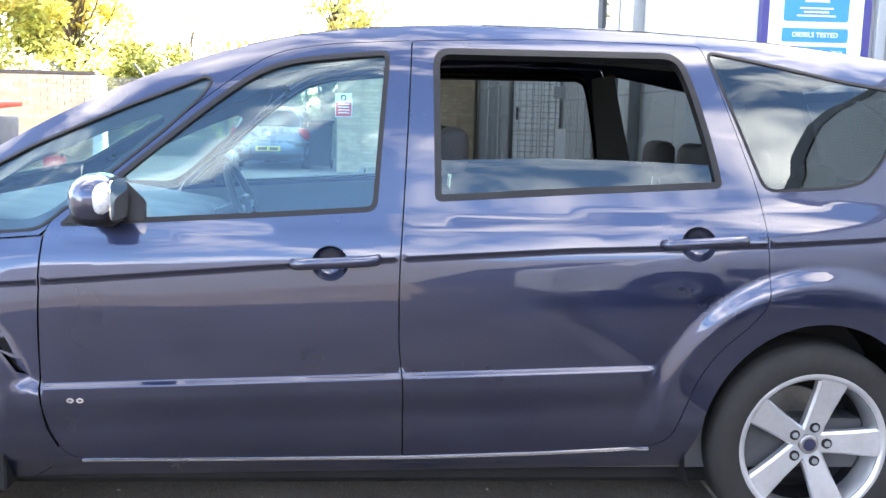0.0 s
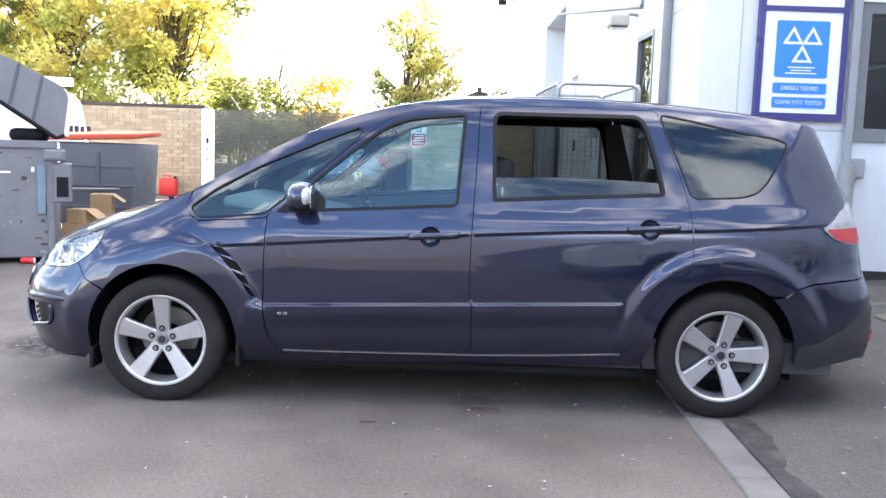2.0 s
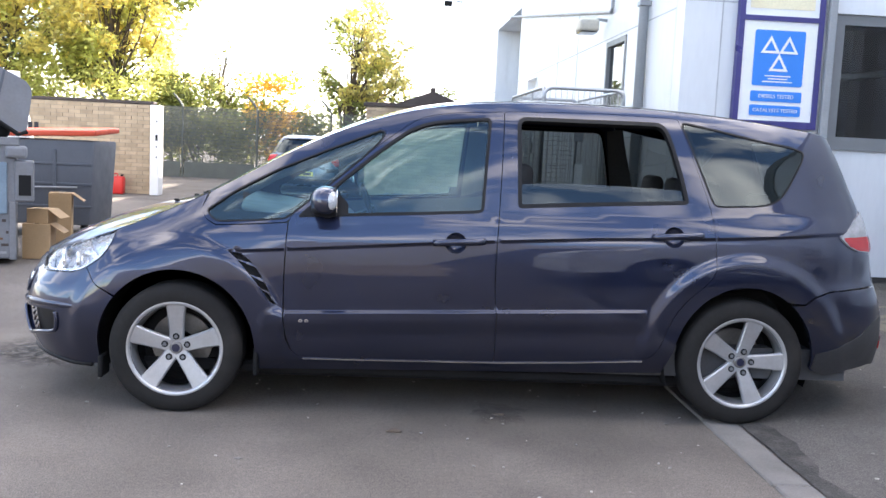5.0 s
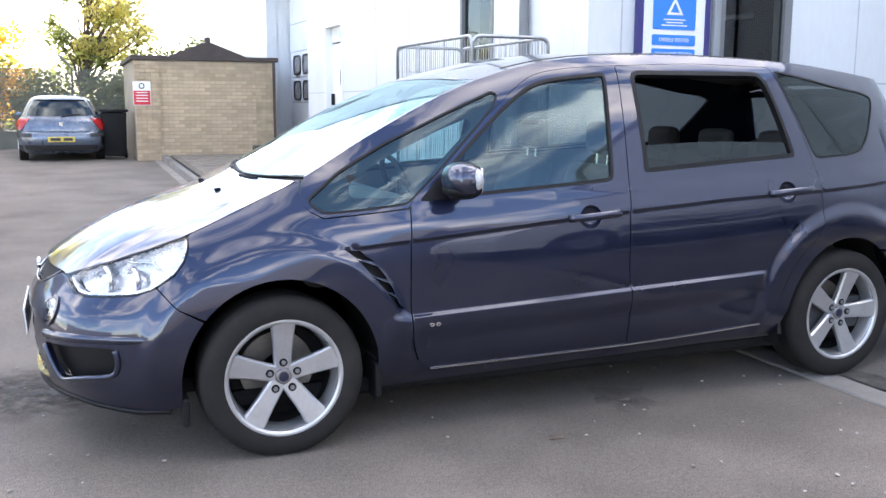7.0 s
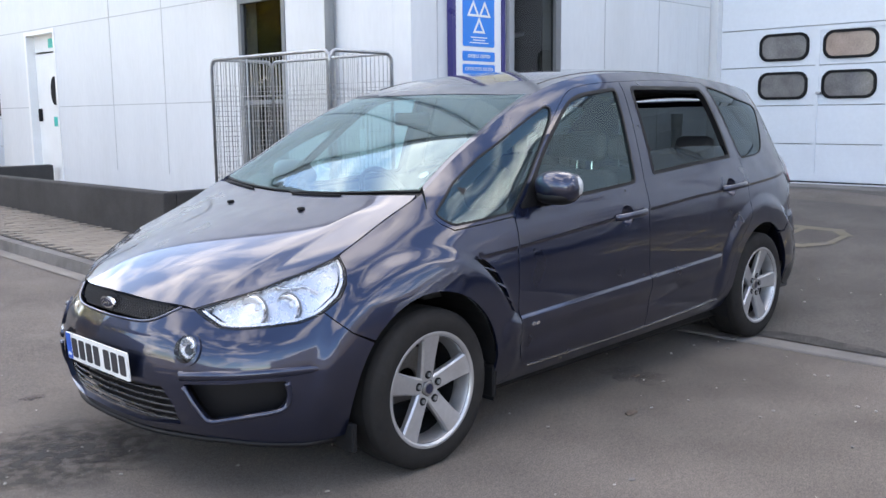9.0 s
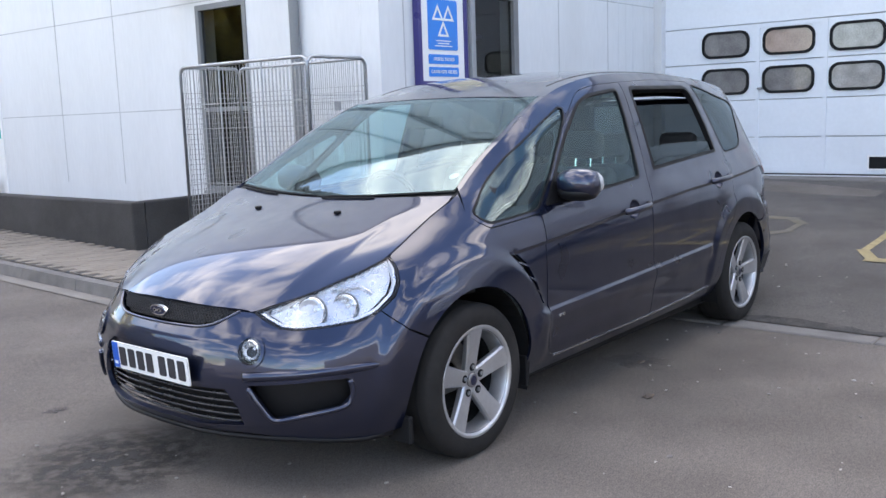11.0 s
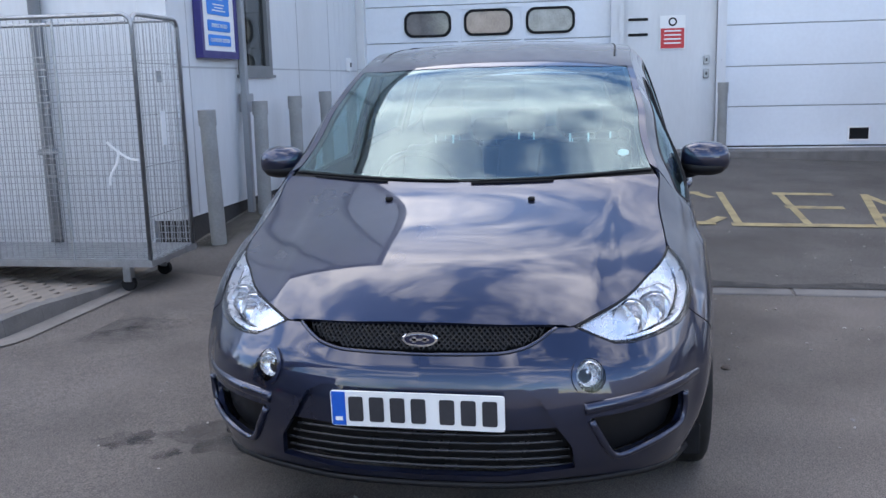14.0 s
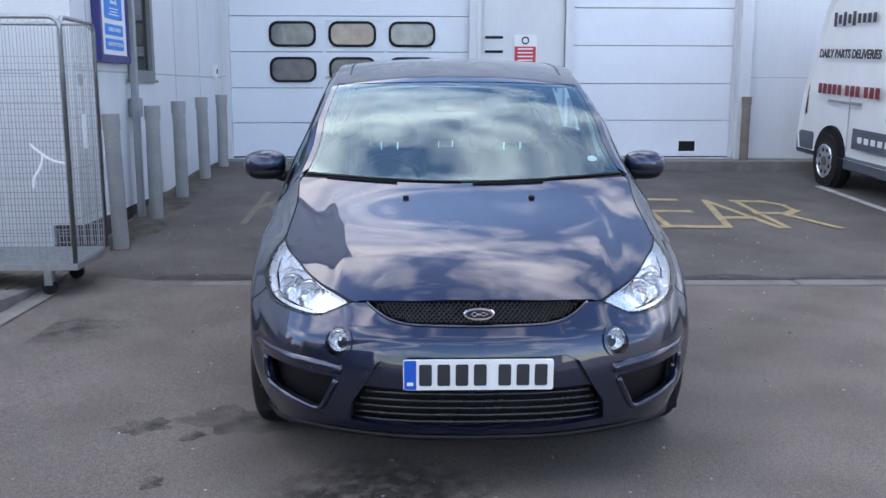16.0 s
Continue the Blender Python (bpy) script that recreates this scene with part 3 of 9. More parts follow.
def glazed(name, frame_of, a0, a1, z0, z1, label, bars=(), fw=0.06, deep=0.12, blind=None):
    """A window: frame, glass, sill, set into its opening, with a box behind, coloured dark for the unlit inside."""
    w = thing(name, label, "window", (0, 0, 0), kind="structure")
    outer, inner = [(a0, z0), (a1, z0), (a1, z1), (a0, z1)], [(a0 + fw, z0 + fw), (a1 - fw, z0 + fw), (a1 - fw, z1 - fw), (a0 + fw, z1 - fw)]
    part("window_frame", ring_prism(outer, inner, 0.07, lambda a, z, d: frame_of(a, z, d - 0.012)), M_GREYFRAME, w)
    bm = bmesh.new()
    bm.faces.new([bm.verts.new(frame_of(a, z, 0.03)) for a, z in inner])
    bm.normal_update()
    if (Vector(frame_of(a0, z0, -1.0)) - Vector(frame_of(a0, z0, 0.0))).dot(bm.faces[:][0].normal) < 0:
        bmesh.ops.reverse_faces(bm, faces=bm.faces[:])
    p = part("pane", bm, M_GLASSDARK, w, "dark reflecting glass")
    p.visible_shadow = False
    for b in bars:
        part("glazing_bar", prism([(a0 + fw, b - 0.025), (a1 - fw, b - 0.025), (a1 - fw, b + 0.025), (a0 + fw, b + 0.025)], 0.04, lambda a, z, d: frame_of(a, z, d + 0.002)), M_GREYFRAME, w)
    # shallow box behind the pane; its near-black colour stands for indoor shade
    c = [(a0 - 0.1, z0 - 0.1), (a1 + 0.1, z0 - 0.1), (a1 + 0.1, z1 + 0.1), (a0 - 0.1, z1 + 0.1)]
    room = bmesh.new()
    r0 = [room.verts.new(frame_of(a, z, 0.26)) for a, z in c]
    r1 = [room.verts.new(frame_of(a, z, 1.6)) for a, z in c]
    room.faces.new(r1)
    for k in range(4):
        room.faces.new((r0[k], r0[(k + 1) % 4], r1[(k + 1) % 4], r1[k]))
    part("room", room, M_UNLITROOM, w)
    part("window_sill", prism([(a0 - 0.04, z0 - 0.03), (a1 + 0.04, z0 - 0.03), (a1 + 0.04, z0), (a0 - 0.04, z0)], -0.05, lambda a, z, d: frame_of(a, z, d + 0.02)), M_GREYFRAME, w)
    return w


win_1 = glazed("window_1", S_, 3.63, 4.53, 1.54, 2.74, "grey-framed workshop window with dark glass", fw=0.09)
part("head_trim", box(3.55, 4.6, 2.94, 2.978, 2.745, 2.80), M_PANEL, win_1)
tube([(3.75, 3.5, 2.2), (4.1, 3.5, 2.24), (4.5, 3.5, 2.3)], 0.03, bm=(bm := bmesh.new()))
part("inner_pipe", bm, M_GALV, win_1)
win_2 = glazed("window_2", W_, 4.92, 5.80, 0.62, 2.72, "tall grey-framed window with dark glass", bars=(1.55,))

# ---- white side door with porthole ----
door_1 = thing("door_1", "white steel side door with an oval porthole", "door", (0, 0, 0), kind="structure")
part("leaf", prism([(10.70, 0.43), (11.66, 0.43), (11.66, 2.40), (10.70, 2.40)], 0.05, lambda a, z, d: W_(a, z, d + 0.12)), M_WHITE, door_1)
part("transom", prism([(10.70, 2.43), (11.66, 2.43), (11.66, 2.69), (10.70, 2.69)], 0.05, lambda a, z, d: W_(a, z, d + 0.12)), M_WHITE, door_1)
part("door_frame", ring_prism([(10.64, 0.42), (11.73, 0.42), (11.73, 2.74), (10.64, 2.74)], [(10.70, 0.43), (11.66, 0.43), (11.66, 2.68), (10.70, 2.68)], 0.2, lambda a, z, d: W_(a, z, d - 0.01)), M_WHITE, door_1)
oval = [(11.02 + 0.13 * math.cos(t), 1.82 + 0.22 * math.sin(t)) for t in [2 * math.pi * k / 24 for k in range(24)]]
part("porthole", prism(oval, -0.012, lambda a, z, d: W_(a, z, d + 0.12)), M_BLACK, door_1, "dark oval porthole")
part("notice", prism([(10.78, 1.27), (11.12, 1.27), (11.12, 1.42), (10.78, 1.42)], -0.005, lambda a, z, d: W_(a, z, d + 0.12)), surface("teal_notice", (0.02, 0.42, 0.36), 0.4), door_1, "small teal notice")
part("notice", prism([(10.95, 2.48), (11.15, 2.48), (11.15, 2.62), (10.95, 2.62)], -0.005, lambda a, z, d: W_(a, z, d + 0.12)), bpy.data.materials["teal_notice"], door_1, "small teal notice")
part("handle", box(wx(11.5) + 0.06, wx(11.5) + 0.12, 11.52, 11.56, 1.35, 1.55, bevel=0.008), M_BLACK, door_1)


# ---- shutter doors ----
def shutter(name, frame_of, a0, a1, z0, z1, seams_z, ovals, label, vent=None, wicket=None):
    sh = thing(name, label, "shutter door", (0, 0, 0), kind="structure")
    zs = [z0, *seams_z, z1]
    for k in range(len(zs) - 1):
        lo, hi = zs[k] + 0.006, zs[k + 1] - 0.006
        part("panel", prism([(a0, lo), (a1, lo), (a1, hi), (a0, hi)], -0.04, lambda a, z, d: frame_of(a, z, d + 0.16), bevel=0.006), M_SHUTTER, sh)
    part("backing", prism([(a0, z0), (a1, z0), (a1, z1), (a0, z1)], 0.02, lambda a, z, d: frame_of(a, z, d + 0.15)), M_JOINT, sh)
    for c0, c1, b0, b1, warm in ovals:
        f = lambda a, z, d: frame_of(a, z, 0.12 - d)
        out, inn = round_rect(c0, c1, b0, b1, 0.13, 6), round_rect(c0 + 0.035, c1 - 0.035, b0 + 0.035, b1 - 0.035, 0.105, 6)
        rim = part("window_rim", ring_prism(out, inn, 0.022, f), M_BLACK, sh, "black rubber window surround")
        bm = bmesh.new()
        bm.faces.new([bm.verts.new(f(a, z, 0.008)) for a, z in inn])
        bmesh.ops.recalc_face_normals(bm, faces=bm.faces)
        part("pane", bm, warm, rim)
    if vent:
        v0, v1, b0, b1 = vent
        part("vent_grille", prism([(v0, b0), (v1, b0), (v1, b1), (v0, b1)], 0.014, lambda a, z, d: frame_of(a, z, 0.12 - d)), M_BLACK, sh, "small black vent")
        part("vent_frame", ring_prism([(v0 - 0.02, b0 - 0.02), (v1 + 0.02, b0 - 0.02), (v1 + 0.02, b1 + 0.02), (v0 - 0.02, b1 + 0.02)], [(v0, b0), (v1, b0), (v1, b1), (v0, b1)], 0.02, lambda a, z, d: frame_of(a, z, 0.12 - d)), M_WHITE, sh)
    if wicket:
        w0, w1, b0, b1 = wicket
        part("wicket_frame", ring_prism([(w0, b0), (w1, b0), (w1, b1), (w0, b1)], [(w0 + 0.05, b0 + 0.05), (w1 - 0.05, b0 + 0.05), (w1 - 0.05, b1 - 0.05), (w0 + 0.05, b1 - 0.05)], 0.012, lambda a, z, d: frame_of(a, z, 0.12 - d)), M_SHUTTER, sh)
        part("wicket_handle", box(7.94 + 0.05, 7.94 + 0.115, w1 - 0.10, w1 - 0.04, 1.60, 1.63, bevel=0.006), M_GALV, sh)
    part("bottom_seal", prism([(a0, z0 - 0.03), (a1, z0 - 0.03), (a1, z0), (a0, z0)], 0.05, lambda a, z, d: frame_of(a, z, d + 0.1)), M_BLACK, sh)
    return sh


PANE_GREY = glass("oval_pane_grey", (0.6, 0.58, 0.55), 0.5)
PANE_BACK = surface("pane_frosted_grey", (0.16, 0.15, 0.145), 0.12, vary=0.25, scale=5, spec=0.8)
PANE_WARM = surface("pane_frosted_tan", (0.36, 0.27, 0.22), 0.15, vary=0.2, scale=5, spec=0.7)
PANE_PALE = surface("pane_frosted_pale", (0.30, 0.29, 0.28), 0.12, vary=0.25, scale=5, spec=0.8)
ov = []
for c0, c1, hi, lo in ((1.64, 2.31, PANE_BACK, PANE_BACK), (0.78, 1.46, PANE_WARM, PANE_BACK), (-0.07, 0.60, PANE_PALE, PANE_PALE)):
    ov += [(c0, c1, 2.04, 2.40, hi), (c0, c1, 1.54, 1.90, lo)]
shutter("shutter_door_1", E_, -0.55, 2.87, 0.47, 3.70, (0.96, 1.46, 1.97, 2.47, 3.0), ov, "white sectional shutter door with oval windows and a wicket door", vent=(-0.19, 0.08, 0.55, 0.70), wicket=(0.62, 1.55, 0.52, 2.46))
shutter("shutter_door_2", E_, -4.40, -2.05, 0.47, 3.70, (1.0, 1.53, 2.07, 2.6, 3.1), [], "plain white sectional shutter door with a small vent", vent=(-3.90, -3.66, 0.55, 0.70))
ov = [(y0, y0 + 0.62, b0, b0 + 0.42, PANE_BACK) for y0 in (13.1, 13.9, 14.7, 15.5) for b0 in (1.45, 2.0)]
shutter("shutter_door_3", lambda a, z, d: W_(a, z, d + 0.4), 12.95, 16.45, 0.35, 4.2, (0.9, 1.4, 1.95, 2.5, 3.1, 3.7), ov, "white sectional shutter door with oval windows in a deep recess")
for name, y0, y1, z0, z1 in (("wall_recess_far", 16.5, 16.6, 0.2, 4.3), ("wall_recess_near", 12.8, 12.9, 0.2, 4.3), ("ceiling_recess", 12.9, 16.5, 4.2, 4.3)):
    part(name, box(2.3, 2.75, y0, y1, z0, z1), M_PANEL, None)
    tagged(bpy.data.objects[name], "white metal lining of the shutter recess", "wall", kind="structure")

# ---- personnel door between the shutters ----
door_2 = thing("door_2", "grey-white flush steel door with two dark slots", "door", (0, 0, 0), kind="structure")
part("leaf", box(8.0, 8.05, -1.93, -0.72, 0.46, 3.4), M_PANEL, door_2)
part("door_frame", ring_prism([(-1.99, 0.45), (-0.66, 0.45), (-0.66, 3.45), (-1.99, 3.45)], [(-1.93, 0.46), (-0.72, 0.46), (-0.72, 3.4), (-1.93, 3.4)], 0.1, lambda a, z, d: E_(a, z, d - 0.02)), M_PANEL, door_2)
for z in (2.18, 1.98):
    part("slot", box(7.985, 8.01, -1.04, -0.78, z - 0.018, z + 0.018, bevel=0.004), M_BLACK, door_2)
for z in (1.63, 1.45):
    lock = part("lock", box(7.955, 8.0, -1.84, -1.77, z - 0.06, z + 0.06, bevel=0.008), M_GALV, door_2)
    part("keyhole", box(7.948, 7.956, -1.815, -1.795, z - 0.02, z + 0.02), M_BLACK, lock)

# pier beside the second shutter
part("wall_pier", box(7.80, 7.938, -4.60, -4.42, 0.44, TOP - 0.2, bevel=0.01), M_PANEL, None)
tagged(bpy.data.objects["wall_pier"], "white boxed pier beside the shutter door", "pier", kind="structure")


# ---- fixtures on the walls ----
rain_pipe = thing("downpipe", "grey plastic rainwater downpipe on the wall", "pipe", (wx(4.1) - 0.06, 4.1, 0))
part("pipe", tube([(0, 0, 0.12), (0, 0, TOP)], 0.05, 14), M_GREYPIPE, rain_pipe, smooth=True)
for z in (0.9, 2.9, 4.9):
    part("bracket", box(-0.06, 0.06, -0.062, 0.062, z, z + 0.05, bevel=0.006), M_GREYPIPE, rain_pipe)

conduit = solo("conduit", tube([(wx(14.2) - 0.03, 14.2, 4.19), (wx(5.6) - 0.03, 5.6, 3.06), (wx(5.55) - 0.03, 5.55, 3.1), (wx(5.5) - 0.03, 5.5, TOP - 0.2)], 0.022, 8), M_GREYPIPE, "thin grey cable conduit on the white wall", "conduit")
flood = thing("flood_light", "weathered cream floodlight on a wall bracket", "wall lamp", (wx(5.9), 5.9, 2.95))
part("housing", box(-0.36, -0.12, -0.16, 0.16, -0.10, 0.04, bevel=0.03, seg=3), surface("cream_housing", (0.5, 0.46, 0.38), 0.5), flood, smooth=40)
part("lens", box(-0.34, -0.14, -0.14, 0.14, -0.115, -0.10), M_GLASSDARK, flood)
part("bracket", tube([(0.0, 0, 0.05), (-0.1, 0, 0.06), (-0.2, 0, 0.0)], 0.02, 8), M_GREYPIPE, flood)
cctv = thing("cctv_camera", "small wall-mounted security camera on an arm", "camera", (wx(26.9), 26.9, 6.45))
part("arm", tube([(0, 0, 0), (-0.35, 0, 0.05)], 0.03, 8), M_GREYFRAME, cctv)
part("body", box(-0.62, -0.34, -0.08, 0.08, -0.16, 0.02, bevel=0.03, seg=2), M_BLACK, cctv)
sw = thing("wall_switch", "small white switch box on the wall", "switch box", (7.4, 2.98, 1.68))
part("case", box(-0.05, 0.05, -0.05, 0.0, -0.09, 0.09, bevel=0.008), M_WHITE, sw)
part("rocker", box(-0.02, 0.02, -0.058, -0.05, -0.03, 0.03), M_BLACK, sw)

# ---- test-station sign on the wall ----
sign = thing("station_sign", "purple-framed white notice board with a blue triangle emblem", "sign", (3.10, 2.93, 0))
F = lambda a, z, d: (a, -d, z)
rect = lambda a0, a1, b0, b1: [(a0, b0), (a1, b0), (a1, b1), (a0, b1)]
part("board", box(-0.385, 0.385, -0.01, 0.04, 1.69, 3.75), M_WHITE, sign, "white board")
part("sign_frame", ring_prism(rect(-0.395, 0.395, 1.68, 3.78), rect(-0.345, 0.345, 1.745, 3.72), 0.07, lambda a, z, d: (a, 0.045 - d, z)), M_PURPLE, sign, "purple-blue frame")
part("cross_bar", box(-0.345, 0.345, -0.025, -0.01, 2.64, 2.685), M_PURPLE, sign)
part("cream_panel", box(-0.30, 0.30, -0.015, -0.0105, 2.75, 3.6), surface("cream_panel", (0.74, 0.66, 0.46), 0.5), sign, "faded cream panel")
blue = part("emblem_panel", prism(round_rect(-0.235, 0.235, 2.06, 2.56, 0.02, 3), 0.006, lambda a, z, d: (a, -0.0105 - d, z)), M_BLUE, sign, "blue emblem panel")
for ca, cz in ((-0.085, 2.405), (0.085, 2.405), (0.0, 2.245)):
    tri = lambda s: [(ca + s * math.cos(t), cz + s * math.sin(t)) for t in (math.pi / 2, math.pi * 7 / 6, math.pi * 11 / 6)]
    part("triangle", ring_prism(tri(0.105), tri(0.062), 0.004, lambda a, z, d: (a, -0.0166 - d, z)), M_WHITE, blue)
for k, w in enumerate((0.12, 0.09, 0.14)):
    part("text_bar", box(-w, w, -0.019, -0.0166, 2.145 - 0.026 * k, 2.155 - 0.026 * k), M_WHITE, blue)
for z, words in ((1.965, "DIESELS TESTED"), (1.838, "CATALYSTS TESTED")):
    strip = part("blue_strip", prism(round_rect(-0.24, 0.24, z - 0.048, z + 0.048, 0.015, 3), 0.006, lambda a, zz, d: (a, -0.0105 - d, zz)), M_BLUE, sign)
    lettering(words, 0.047, M_WHITE, strip, pose(0, -0.0185, z, 90, 0, 0))
post = solo("sign_post", box(-0.035, 0.035, -0.03, 0.03, 0.0, 7.3, bevel=0.006), M_GREYPIPE, "grey square steel post beside the notice board", "post", at=(3.56, 2.90, 0.15))
clip = solo("junction_box", box(-0.07, 0.07, -0.05, 0.05, -0.09, 0.09, bevel=0.01), M_GREYPIPE, "grey junction box on the wall", "junction box", at=(3.66, 2.93, 1.27))


def warning_sign(at, frame_of, w, h, label):
    s = thing("warning_sign", label, "sign", at)
    part("plate", prism(rect(-w / 2, w / 2, -h / 2, h / 2), 0.006, frame_of), M_WHITE, s)
    red = part("red_field", prism(rect(-w / 2 + 0.012, w / 2 - 0.012, -h / 2 + 0.012, h * 0.12), 0.009, frame_of), M_RED, s)
    for k in range(4):
        z = h * (0.04 - 0.12 * k)
        part("text_bar", prism(rect(-w * 0.33, w * 0.33, z - 0.009, z + 0.009), 0.011, frame_of), M_WHITE, red)
    disc = lambda r: [(r * math.cos(t), h * 0.31 + r * math.sin(t)) for t in [2 * math.pi * k / 20 for k in range(20)]]
    part("emblem", ring_prism(disc(w * 0.17), disc(w * 0.11), 0.009, frame_of), M_BLACK, s)
    return s


warning_sign((7.995, -1.36, 2.0), lambda a, z, d: (-d, a, z), 0.33, 0.44, "red and white warning notice on a white door")


# ---- bollards ----
def bollard(x, y, z, h, r, mat, cap, label, lean=(0, 0)):
    b = thing("bollard", label, "bollard", (x, y, z), group="bollards along the workshop")
    b.rotation_euler = (radians(lean[0]), radians(lean[1]), 0)
    part("post", tube([(0, 0, -0.06), (0, 0, h - 0.13)], r, 18), mat, b, smooth=35)
    part("cap", tube([(0, 0, h - 0.13), (0, 0, h - 0.004), (0, 0, h)], r + 0.008, 18), mat, b, smooth=35)
    return b


for x, h, ln in ((2.40, 1.14, -2.0), (3.50, 1.08, 0.6), (4.52, 1.02, 0.0), (5.62, 0.96, -0.8), (6.68, 0.93, 0.5)):
    bollard(x, 2.74, ramp_z(x, 2.74), h, 0.066, M_BOLLARD, True, "dark grey painted steel bollard by the workshop wall", (ln * 0.4, ln))
M_BROWNP = surface("brown_rusty_paint", (0.20, 0.165, 0.14), 0.7, vary=0.2, scale=5, stain=0.4, stain_scale=4.0)
for y, ln in ((-0.72, 0.0), (-1.98, 0.0)):
    bollard(7.55, y, 0.45, 0.88, 0.06, M_BOLLARD, True, "grey steel bollard by the shutter doors", (ln, 0))
bollard(7.55, -4.46, 0.45, 0.90, 0.06, M_BROWNP, True, "rusty brown steel bollard by the shutter door")
# ---- the car: one body surface, cut into its panels ----
from mathutils import geometry

M_PAINT = surface("car_paint", (0.0112, 0.0172, 0.0470), 0.34, metal=0.80, vary=0.05, scale=2.0, fine=300, coat=1.0, coat_ior=1.62)
M_TRIMBLK = surface("black_trim", (0.007, 0.007, 0.008), 0.5, vary=0.08, spec=0.25)
M_CHROME = surface("chrome", (0.75, 0.76, 0.78), 0.12, metal=1.0, vary=0.03)
M_ALLOY = surface("silver_alloy", (0.50, 0.505, 0.52), 0.40, metal=0.8, vary=0.06, scale=6, fine=60, stain=0.2, stain_scale=9.0, stain_colour=(0.25, 0.24, 0.22))
M_TYRE = surface("tyre_rubber", (0.017, 0.016, 0.0155), 0.82, spec=0.25, vary=0.12, scale=6, bump=0.15, stain=0.3, stain_scale=5.0, stain_colour=(0.05, 0.046, 0.042))
M_DISC = surface("brake_disc", (0.25, 0.24, 0.23), 0.4, metal=0.8, vary=0.15)
M_CABIN = surface("cabin_plastic", (0.055, 0.056, 0.06), 0.65, vary=0.1)
M_SEAT = surface("seat_cloth", (0.032, 0.032, 0.036), 0.9, vary=0.15, fine=120, bump=0.3)
M_INDIC = surface("indicator_lens", (0.42, 0.43, 0.44), 0.28, metal=0.2, vary=0.1, scale=40)
M_LINER = surface("headliner", (0.24, 0.23, 0.22), 0.9)
M_CLEAR = glass("clear_glass", (0.68, 0.92, 0.94), 0.86, ior=1.80, sheen=(0.74, 0.94, 1.0), dust=0.004)
M_SCREEN = glass("screen_glass", (0.70, 0.93, 0.92), 0.78, ior=2.15, sheen=(0.74, 0.95, 1.0), dust=0.02)
M_TINT = glass("privacy_glass", (0.42, 0.48, 0.48), 0.27, ior=1.62, sheen=(0.80, 0.94, 1.0))
M_SKIRT = surface("grey_skirt_plastic", (0.028, 0.028, 0.03), 0.6, vary=0.12, bump=0.1)
M_LENS = glass("lamp_lens", (0.97, 0.98, 1.0), 0.97, ior=1.45)
M_FOG = surface("fog_reflector", (0.70, 0.71, 0.72), 0.26, metal=0.75, vary=0.1, scale=30, bump=0.3, bump_scale=60)
M_REFLECTOR = surface("lamp_reflector", (0.74, 0.75, 0.77), 0.28, metal=0.75, vary=0.015, scale=14)
M_LAMPRED = surface("red_lamp_lens", (0.36, 0.004, 0.008), 0.2, vary=0.08, scale=12, coat=0.3)
M_LAMPCLR = surface("clear_lamp_lens", (0.28, 0.28, 0.29), 0.15, vary=0.15, scale=16, coat=1.0)
M_PLATE = surface("plate_white", (0.80, 0.80, 0.78), 0.35, vary=0.02)
M_BADGE = surface("badge_blue", (0.008, 0.011, 0.035), 0.3, coat=0.5)


def spline(points, n=14):
    """A smooth line through points (any dimension)."""
    p = np.array(points, float)
    ext = np.vstack([2 * p[0] - p[1], p, 2 * p[-1] - p[-2]])
    out = []
    for k in range(1, len(ext) - 2):
        a, b, c, d = ext[k - 1], ext[k], ext[k + 1], ext[k + 2]
        for t in np.linspace(0, 1, n, endpoint=False):
            out.append(0.5 * (2 * b + (c - a) * t + (2 * a - 5 * b + 4 * c - d) * t ** 2 + (3 * b - a - 3 * c + d) * t ** 3))
    out.append(ext[-2])
    return np.array(out)


# widest outline in plan, nose to tail
PLAN_F = [(-2.358, 0), (-2.343, 0.25), (-2.292, 0.45), (-2.215, 0.615), (-2.12, 0.725), (-2.0, 0.805), (-1.85, 0.862), (-1.6, 0.898), (-1.3, 0.913)]
PLAN_R = [(-0.6, 0.918), (0.0, 0.919), (0.7, 0.917), (1.3, 0.913), (1.7, 0.903), (1.95, 0.872), (2.10, 0.815), (2.20, 0.735), (2.28, 0.60), (2.33, 0.40), (2.355, 0.2), (2.36, 0)]
plan = spline(PLAN_F + PLAN_R, 20)
arc = np.concatenate([[0], np.cumsum(np.hypot(*np.diff(plan, axis=0).T))])
arc -= np.interp(0.0, plan[:, 0], arc)
tan_ = np.gradient(plan, arc, axis=0)
tan_ /= np.hypot(tan_[:, 0], tan_[:, 1])[:, None]
U_NOSE, U_TAIL = arc[0], arc[-1]


def u_x(x):
    return float(np.interp(x, plan[:, 0], arc))


def u_y(y):
    """Along the outline at the front, where it is y from the middle."""
    k = int(np.argmax(plan[:, 1]))
    return float(np.interp(y, plan[:k, 1], arc[:k]))


STATIONS = []


def station(u, zs, ds):
    z = np.array(zs, float)
    d = np.array(ds, float)
    h = np.diff(z)
    s = np.diff(d) / h
    m = np.zeros(len(z))
    m[0], m[-1] = s[0], s[-1]
    for k in range(1, len(z) - 1):
        m[k] = 0.0 if s[k - 1] * s[k] <= 0 else (h[k - 1] + h[k]) / (h[k - 1] / s[k] + h[k] / s[k - 1])
    STATIONS.append((u, z, d, m))


